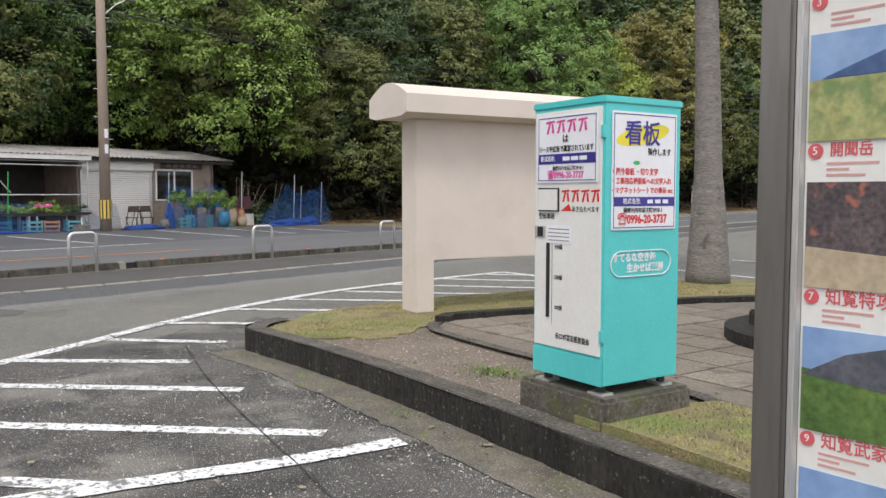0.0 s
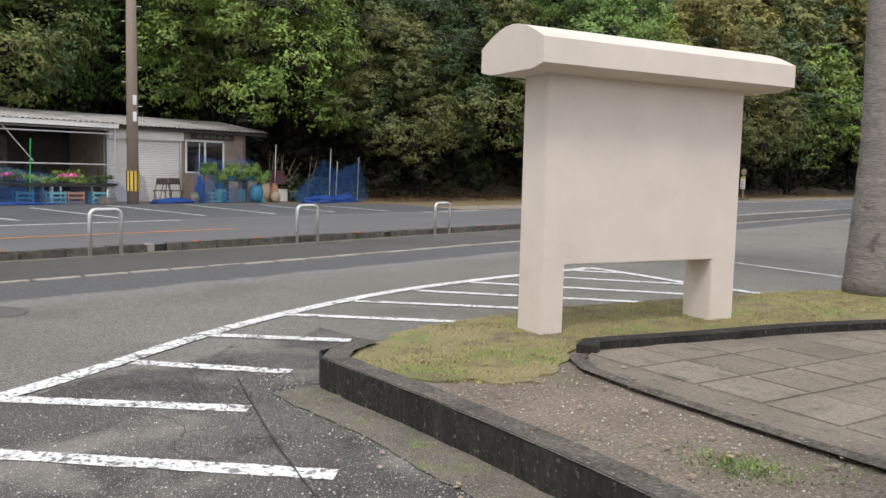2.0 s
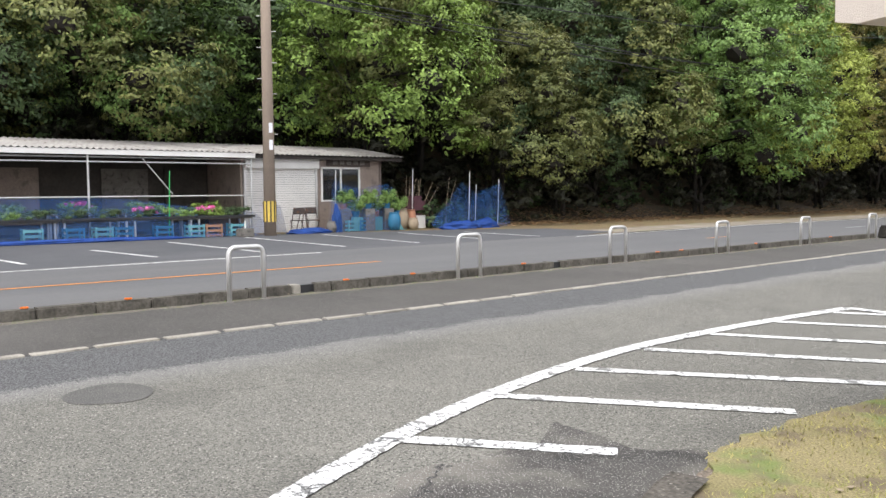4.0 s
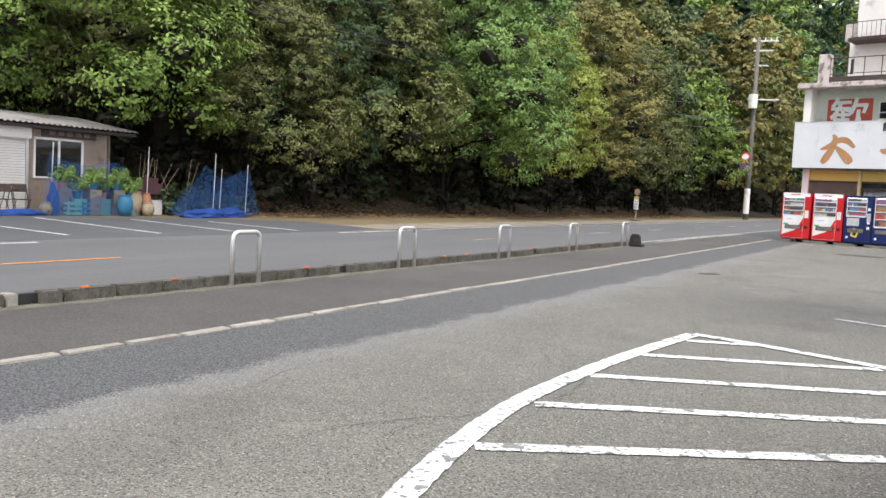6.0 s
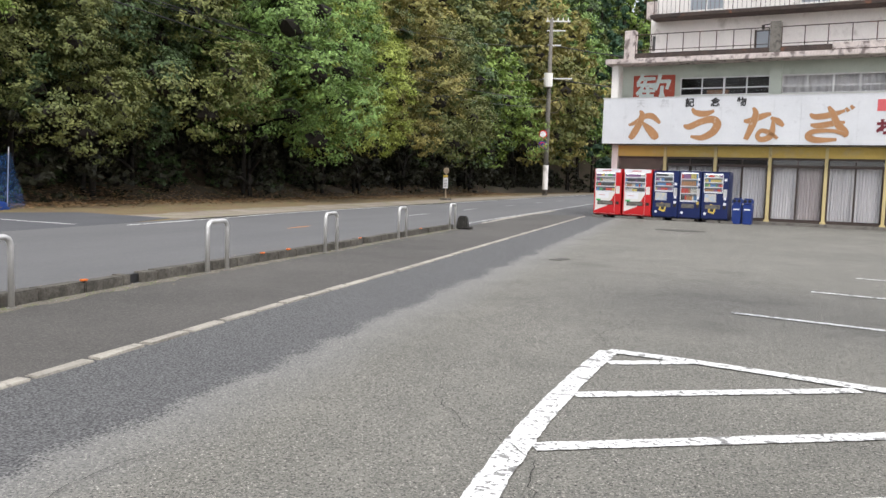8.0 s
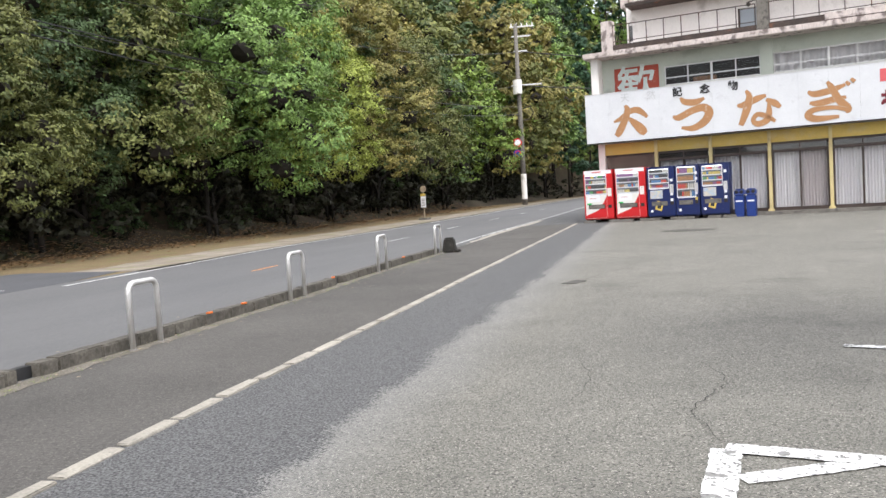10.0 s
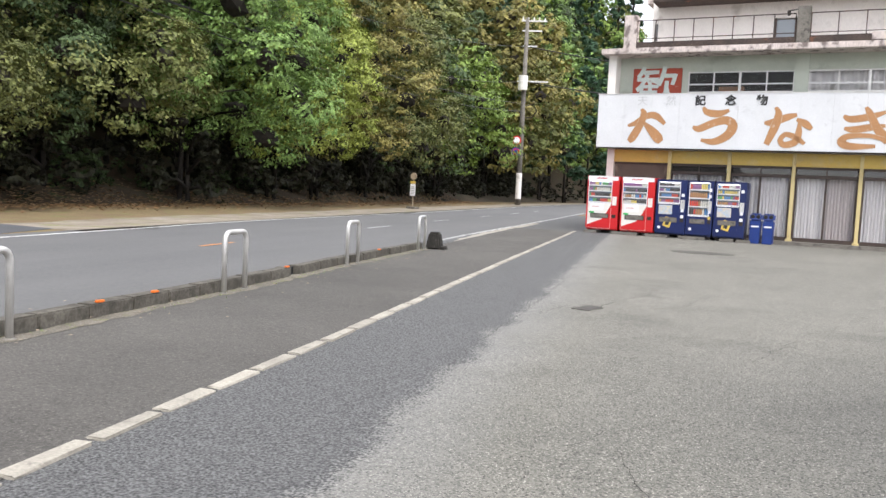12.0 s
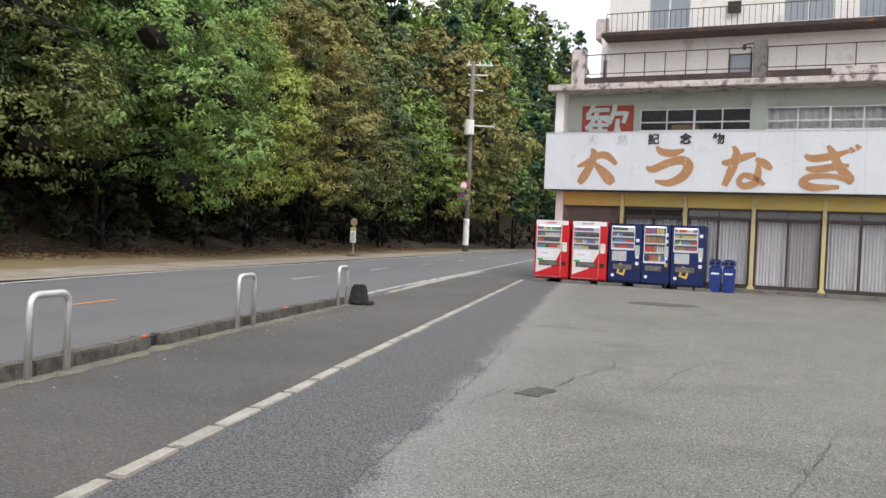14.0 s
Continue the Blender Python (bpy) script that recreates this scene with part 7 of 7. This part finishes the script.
bm = B(-0.22, 0.22, -0.22, 0.22, 0, 0.26, bevel=0.02)
part("block", bm, GREY_CONCRETE, pb)
part("stub", tube(bmesh.new(), (0, 0, 0.25), (0, 0, 0.5), 0.025, seg=8), WHITE_PANEL, pb)
for y in (16.7, 17.3):
    ch = thing("garden_chair", pose(-29.6, y, 0.012, 0, 0, 80 if y < 17 else -100), "rusty folding metal garden chair", "chair", "garden chairs")
    part("seat", B(-0.2, 0.2, -0.2, 0.2, 0.42, 0.45), RUST_METAL, ch)
    part("backrest", B(-0.2, 0.2, -0.22, -0.19, 0.65, 0.88), RUST_METAL, ch)
    for x in (-0.19, 0.19):
        part("leg", tube(bmesh.new(), (x, -0.22, 0.88), (x, 0.2, 0.0), 0.014, seg=6), RUST_METAL, ch)
        part("leg", tube(bmesh.new(), (x, 0.2, 0.44), (x, -0.25, 0.0), 0.014, seg=6), RUST_METAL, ch)
tb = thing("garden_table", pose(-29.7, 17.0, 0.012), "small round metal garden table with a green pot", "table")
part("tabletop", tube(bmesh.new(), (0, 0, 0.72), (0, 0, 0.75), 0.3, seg=20), RUST_METAL, tb)
for k in range(3):
    a = 2.1 * k
    part("leg", tube(bmesh.new(), (0.1 * math.cos(a), 0.1 * math.sin(a), 0.72), (0.28 * math.cos(a), 0.28 * math.sin(a), 0), 0.014, seg=6), RUST_METAL, tb)
# dry stalks and weeds beside the seed bed
for k in range(7):
    plant("shrub_green", -30.2 + rng.uniform(-0.6, 0.6), 21.8 + 0.75 * k, rng.uniform(0.3, 0.55), rng.uniform(0, 360), 0.05)
for k in range(14):
    x, y = -30.3 + rng.uniform(-0.5, 0.5), 21.6 + rng.uniform(0, 2)
    setting("dry_stalk", path_tube(bmesh.new(), [(x, y, 0), (x + rng.uniform(-0.1, 0.1), y + rng.uniform(-0.2, 0.3), 0.9), (x + rng.uniform(-0.3, 0.3), y + rng.uniform(-0.3, 0.6), rng.uniform(1.3, 2.1))], [0.015, 0.012, 0.006], 5), STONE_POT, "bare dry plant stalk by the seed bed", kind="", category="stalk")

# ---- small things on the ground ----
rng = random.Random(31)
for y, x in ((9.0, -13.72), (4.9, -13.52), (6.0, -13.58), (10.2, -13.8), (12.6, -13.95), (16.4, -14.12), (17.2, -14.14), (20.2, -14.3), (24.0, -14.5)):
    rf = thing("kerb_reflector", pose(x, y, 0.132, 0, 0, 90 + rng.uniform(-8, 8)), "small orange reflector on the kerb top", "reflector", "kerb reflectors")
    part("body", B(-0.045, 0.045, -0.025, 0.025, 0, 0.02, bevel=0.008), ORANGE_PLASTIC, rf)
setting("asphalt_patch", prism(bmesh.new(), [(-9.53 + 0.3 * math.cos(a) * (1 + 0.08 * math.sin(3 * a)), 4.62 + 0.28 * math.sin(a)) for a in [2 * math.pi * k / 28 for k in range(28)]], 0.0, 0.0105), ASPHALT_PATCH, "round dark repair patch in the asphalt")
setting("asphalt_patch", prism(bmesh.new(), [(-8.99 + 0.75 * math.cos(a), 31.5 + 0.5 * math.sin(a)) for a in [2 * math.pi * k / 28 for k in range(28)]], 0.0, 0.0105), ASPHALT_DARK, "round dark repair patch in the asphalt")


def inside(x, y, poly):
    hit = False
    for (x0, y0), (x1, y1) in zip(poly, poly[1:] + poly[:1]):
        if (y0 > y) != (y1 > y) and x < (x1 - x0) * (y - y0) / (y1 - y0) + x0:
            hit = not hit
    return hit


def blades(name, spots, height, material, label):
    """Short grass: three-sided blades, all in one mesh."""
    rng = random.Random(len(spots))
    verts, faces = [], []
    for x, y, z in spots:
        h, a = height * rng.uniform(0.2, 0.95), rng.uniform(0, 2 * math.pi)
        w, l = 0.003 + 0.003 * rng.random(), rng.uniform(0.6, 2.2) * height
        k = len(verts)
        verts += [(x - w * math.sin(a), y + w * math.cos(a), z - 0.01), (x + w * math.sin(a), y - w * math.cos(a), z - 0.01), (x + l * math.cos(a), y + l * math.sin(a), z + h)]
        faces.append((k, k + 1, k + 2))
    me = bpy.data.meshes.new(name)
    me.from_pydata(verts, [], faces)
    me.materials.append(material)
    return tagged(new(name, me), label, "grass", "", "stuff")


TURF2 = [(-1.9, 4.62), (-1.3, 4.45), (0.3, 4.03), (2.8, 3.45), (3.3, 4.5), (-0.9, 5.18), (-1.55, 5.33), (-1.7, 5.0)]
spots = []
while len(spots) < 26000:
    x, y = rng.uniform(-6.1, -2.5), rng.uniform(5.3, 11.5)
    if inside(x, y, turf_front) and noise.noise(Vector((x * 1.3, y * 1.3, 0))) > rng.uniform(-0.75, 0.3):
        spots.append((x, y, 0.178))
while len(spots) < 38000:
    x, y = rng.uniform(-2.6, 1.5), rng.uniform(3.6, 5.5)
    if inside(x, y, TURF2) and not inside(x, y, [(-2.46, 4.7), (-1.72, 4.52), (-1.56, 5.14), (-2.28, 5.32)]):
        spots.append((x, y, 0.235))
blades("grass", spots, 0.02, GRASS_GREEN, "short dry yellow-green grass of the island")
spots = []
for cx, cy, r, n in ((-3.05, 5.35, 0.12, 900), (-4.3, 6.0, 0.1, 60), (-2.7, 5.6, 0.12, 90), (-3.6, 5.2, 0.1, 50)):
    spots += [(cx + rng.gauss(0, r), cy + rng.gauss(0, r * 0.7), 0.166) for k in range(n)]
for p in spline([(-5.65, 5.08), (-4.5, 4.9), (-3.45, 4.68), (-2.2, 4.35), (-0.94, 4.0)], 0.05):
    if rng.random() < 0.16 + 0.3 * max(0.0, noise.noise(p * 2)):
        spots += [(p.x + rng.gauss(0, 0.07), p.y + rng.gauss(0, 0.06), 0.018) for k in range(rng.randrange(4, 26))]
for p in spline(KERB_LINE, 0.1):
    if 4 < p.y < 27 and rng.random() < 0.4:
        spots += [(p.x + 0.06 + rng.gauss(0, 0.05), p.y + rng.gauss(0, 0.05), 0.012) for k in range(rng.randrange(3, 14))]
spots = [s for s in spots if not (s[0] > -5.6 and s[2] < 0.1 and s[1] > 5.3 and s[0] > -7)]
blades("weeds", spots, 0.026, GRASS_WEED, "thin weeds in the gutter and bare soil")
verts, faces = [], []
for k in range(170, 900):
    x, y = (rng.uniform(-5.4, 0), rng.uniform(2.2, 5.0)) if k < 250 else (rng.uniform(-5.4, -1.2), rng.uniform(4.6, 7.2)) if k < 500 else (-14.1 + rng.gauss(0, 0.3), rng.uniform(4, 27))
    z = 0.182 if k >= 250 and k < 500 else 0.02
    if k < 500 and z > 0.1 and not inside(x, y, island_fill):
        continue
    s, a = rng.uniform(0.008, 0.022), rng.uniform(0, 6.28)
    i = len(verts)
    verts += [(x + s * math.cos(a + q), y + s * math.sin(a + q), z + rng.uniform(0, 0.008)) for q in (0, 1.4, 3.1, 4.6)]
    faces.append((i, i + 1, i + 2, i + 3))
me = bpy.data.meshes.new("fallen_leaves")
me.from_pydata(verts, [], faces)
me.materials.append(STONE_POT)
tagged(new("fallen_leaves", me), "scattered dry leaves and grit on the ground", "leaves", "", "stuff")
verts, faces = [], []
for k in range(9000):
    y = 24 + 62 * rng.random() ** 1.4
    d = rng.gauss(0.6, 1.5)
    x = wood_edge(y) - d
    if x > -25.6:
        continue
    z, r, a = max(0.03, hill_height(x, y) + 0.06), rng.uniform(0.05, 0.1), rng.uniform(0, 6.28)
    i = len(verts)
    verts += [(x + r * math.cos(a + q), y + r * (0.6 if j % 2 else 1) * math.sin(a + q), z + rng.uniform(0, 0.05)) for j, q in enumerate((0, 1.57, 3.14, 4.71))]
    faces.append((i, i + 1, i + 2, i + 3))
me = bpy.data.meshes.new("leaf_litter")
me.from_pydata(verts, [], faces)
me.materials.append(LEAF_FALLEN)
tagged(new("leaf_litter", me), "brown fallen leaves along the wood's edge", "leaves", "", "stuff")



def crack(points, width, seed):
    """A thin wandering crack in the asphalt that narrows to its ends."""
    pts = spline(points, 0.06)
    bm = bmesh.new()
    prev = None
    for i, p in enumerate(pts):
        q = p + Vector((noise.noise(Vector((i * 0.3, seed, 0))), noise.noise(Vector((i * 0.3, seed, 9))), 0)) * 0.05 + Vector((noise.noise(Vector((i * 1.7, seed, 3))), noise.noise(Vector((i * 1.7, seed, 6))), 0)) * 0.03
        d = (pts[min(i + 1, len(pts) - 1)] - pts[max(i - 1, 0)]).normalized()
        w = 0.36 * width * (0.35 + 0.65 * math.sin(math.pi * i / max(1, len(pts) - 1))) * (0.7 + 0.8 * abs(noise.noise(Vector((i * 0.8, seed, 4)))))
        n = Vector((-d.y, d.x, 0)) * w / 2
        cur = (bm.verts.new((q.x + n.x, q.y + n.y, 0.0158)), bm.verts.new((q.x - n.x, q.y - n.y, 0.0158)))
        if prev:
            bm.faces.new((prev[0], prev[1], cur[1], cur[0]))
        prev = cur
    setting("asphalt_crack", bm, CRACK, "thin dark crack wandering across the asphalt")


CRACK = mat("crack_shadow", (0.022, 0.021, 0.019), (0.035, 0.033, 0.03), 3, 60, 1.0, bump=0, contrast=0.3)
for k, (pts, w) in enumerate((([(-10.74, 15.8), (-10.82, 17.0), (-10.83, 18.4), (-10.88, 20.4), (-11.0, 23.3), (-11.2, 26.0)], 0.02),
                              ([(-10.7, 18.8), (-10.5, 19.7), (-10.2, 19.7), (-10.0, 20.65), (-9.7, 21.5), (-9.62, 22.2), (-9.1, 23.3)], 0.03),
                              ([(-9.6, 20.15), (-9.3, 20.3), (-8.95, 21.7), (-8.57, 22.55)], 0.022), ([(-11.1, 25.1), (-10.8, 27.5), (-9.8, 27.7), (-8.4, 28.6)], 0.03),
                              ([(-8.66, 17.3), (-8.25, 18.5), (-8.0, 19.3)], 0.02), ([(-8.85, 7.0), (-8.75, 7.44), (-8.6, 7.75), (-8.4, 8.1), (-8.34, 8.5)], 0.02),
                              ([(-9.78, 6.95), (-9.8, 7.5), (-10.0, 8.5), (-9.8, 9.2)], 0.014), ([(-8.36, 7.1), (-8.52, 7.4), (-8.5, 7.75)], 0.012),
                              ([(-7.95, 7.5), (-8.18, 8.5), (-8.3, 9.4), (-9.0, 10.1), (-9.3, 11.2)], 0.014), ([(-8.36, 12.3), (-8.5, 12.9), (-8.3, 13.6), (-8.42, 14.2)], 0.022),
                              ([(-9.4, 12.6), (-9.2, 13.5), (-9.45, 14.6)], 0.014), ([(-9.9, 14.2), (-9.2, 15.2), (-8.3, 15.4), (-7.2, 16.6)], 0.013),
                              ([(-9.2, 5.1), (-9.05, 5.4), (-9.0, 5.75)], 0.025), ([(-10.2, 5.0), (-9.9, 6.2), (-9.2, 6.6), (-8.6, 6.4)], 0.012),
                              ([(-5.0, 2.0), (-4.3, 2.5), (-3.9, 3.3), (-3.4, 3.6)], 0.011), ([(-6.3, 3.9), (-5.6, 4.2), (-5.1, 4.0), (-4.6, 4.3)], 0.012))):
    crack(pts, w, k * 3.7)
setting("road_apron", ribbon(bmesh.new(), spline([(-14.2, 27.2), (-14.75, 30.0), (-15.2, 35), (-15.6, 44)], 0.3), 0.1, 0.24, 0.0085, 0.06), STRIP, "pale worn concrete apron beyond the kerb's end")
setting("asphalt_stain", prism(bmesh.new(), frayed([(-10.42, 19.6), (-10.25, 19.5), (-10.08, 19.85), (-10.3, 20.0)], 0.06, 0.05), 0.0, 0.0125), ASPHALT_DARK, "small dark hole worn into the asphalt")
rng = random.Random(77)
verts, faces = [], []
for k in range(5200):
    if k < 3600:
        x, y = rng.uniform(-6.2, 0.4), rng.uniform(1.6, 5.0)
        x, y = (x, y) if noise.noise(Vector((x, y, 2)) * 0.9) > rng.uniform(-0.6, 0.35) else (x, 4.9 - 0.27 * (x + 5) + rng.gauss(0, 0.1))
        z = 0.009
        if inside(x, y - 0.1, island_fill) or (y > 4.95 - 0.22 * (x + 4.5)):
            continue
    else:
        x, y, z = rng.uniform(-5.3, -1.0), rng.uniform(4.5, 6.3), 0.168
        if not inside(x, y, island_fill) or inside(x, y, PLAZA) or inside(x, y, turf_front) or inside(x, y, TURF2):
            continue
    r, a = rng.uniform(0.003, 0.0085), rng.uniform(0, 6.28)
    i = len(verts)
    verts += [(x + r * math.cos(a + q), y + r * math.sin(a + q), z) for q in (0, 2.1, 4.2)] + [(x, y, z + r * 0.9)]
    faces += [(i, i + 1, i + 3), (i + 1, i + 2, i + 3), (i + 2, i, i + 3)]
me = bpy.data.meshes.new("grit")
me.from_pydata(verts, [], faces)
me.materials.append(GRIT)
tagged(new("grit", me), "loose pale grit scattered on asphalt and soil", "grit", "", "stuff")

# ---- kerb stones, strip blocks and paving, piece by piece ----
kerb = tagged(new("kerb"), "low weathered concrete kerb between lot and road", "", "", "structure")
stone_meshes = []
rng = random.Random(41)
for k in range(5):
    bm = B(-0.085, 0.085, -0.295, 0.295, -0.05, 0.13, bevel=0.015)
    for v in bm.verts:
        v.co += Vector((rng.uniform(-0.004, 0.004), 0, rng.uniform(-0.003, 0.003)))
    stone_meshes.append(mesh_of("kerbstone", bm, KERB))
pts = spline(KERB_LINE, 0.6)
for i, (a, b) in enumerate(zip(pts, pts[1:])):
    c = (a + b) / 2
    if abs(c.y - 8.45) < 0.3 or abs(c.y - 13.4) < 0.3 or abs(c.y - 20.3) < 0.3:
        bm = B(-0.1, 0.08, -0.29, -0.17, -0.05, 0.13, bevel=0.01)
        part("drain_cheek", bm, STRIP if c.y < 9 else KERB, kerb, "kerb block beside a drain gap").matrix_basis = Matrix.Translation((c.x - 0.15, c.y, 0))
        part("drain_cheek", B(-0.1, 0.08, 0.08, 0.29, -0.05, 0.13, bevel=0.01), KERB, kerb, "kerb block beside a drain gap").matrix_basis = Matrix.Translation((c.x - 0.15, c.y, 0))
        part("drain_back", B(-0.1, -0.02, -0.3, 0.3, -0.05, 0.11), BLACK, kerb, "dark drain opening").matrix_basis = Matrix.Translation((c.x - 0.15, c.y, 0))
        continue
    o = new("kerbstone", stone_meshes[i % 5])
    o.parent = kerb
    o.matrix_basis = Matrix.Translation((c.x - 0.15 + rng.uniform(-0.005, 0.005), c.y, rng.uniform(-0.005, 0.005))) @ Matrix.Rotation(math.atan2(b.y - a.y, b.x - a.x) - math.pi / 2, 4, "Z") @ Matrix.Diagonal((1, (b - a).length / 0.6, 1, 1))
strip = tagged(new("boundary_strip"), "pale concrete boundary strip set flush in the asphalt", "", "", "structure")
block_meshes = []
for k in range(5):
    bm = B(-0.052, 0.052, -0.27, 0.27, -0.05, 0.019, bevel=0.007)
    for v in bm.verts:
        v.co += Vector((rng.uniform(-0.008, 0.008), rng.uniform(-0.008, 0.008), 0))
    block_meshes.append(mesh_of("block", bm, STRIP))
pts = spline(STRIP_LINE, 0.6)
for i, (a, b) in enumerate(zip(pts, pts[1:])):
    c = (a + b) / 2
    o = new("block", block_meshes[i % 5])
    o.parent = strip
    o.matrix_basis = Matrix.Translation((c.x + rng.uniform(-0.006, 0.006), c.y, rng.uniform(-0.002, 0.004))) @ Matrix.Rotation(math.atan2(b.y - a.y, b.x - a.x) - math.pi / 2 + rng.uniform(-0.008, 0.008), 4, "Z") @ Matrix.Diagonal((1, (b - a).length / 0.6, 1, 1))
paving = tagged(new("paving"), "worn brownish square paving slabs of the plaza", "", "", "structure")
tile_mesh = [mesh_of("paving_slab", B(-0.215, 0.215, -0.215, 0.215, -0.04, 0.0, bevel=0.008), TILE) for k in range(1)][0]
turn = Matrix.Rotation(radians(-14), 4, "Z")
for i in range(-14, 12):
    for j in range(-4, 14):
        c = turn @ Vector((0.44 * i, 0.44 * j, 0)) + Vector((-1.5, 5.6, 0))
        corners = [c + turn @ Vector((0.17 * a, 0.17 * b, 0)) for a in (-1, 1) for b in (-1, 1)]
        if all(inside(q.x, q.y, PLAZA) for q in corners) and c.x < 2.2:
            o = new("paving_slab", tile_mesh)
            o.parent = paving
            o.matrix_basis = Matrix.Translation((c.x, c.y, 0.186 + rng.uniform(-0.003, 0.003))) @ turn @ Matrix.Rotation(rng.uniform(-0.01, 0.01), 4, "X")
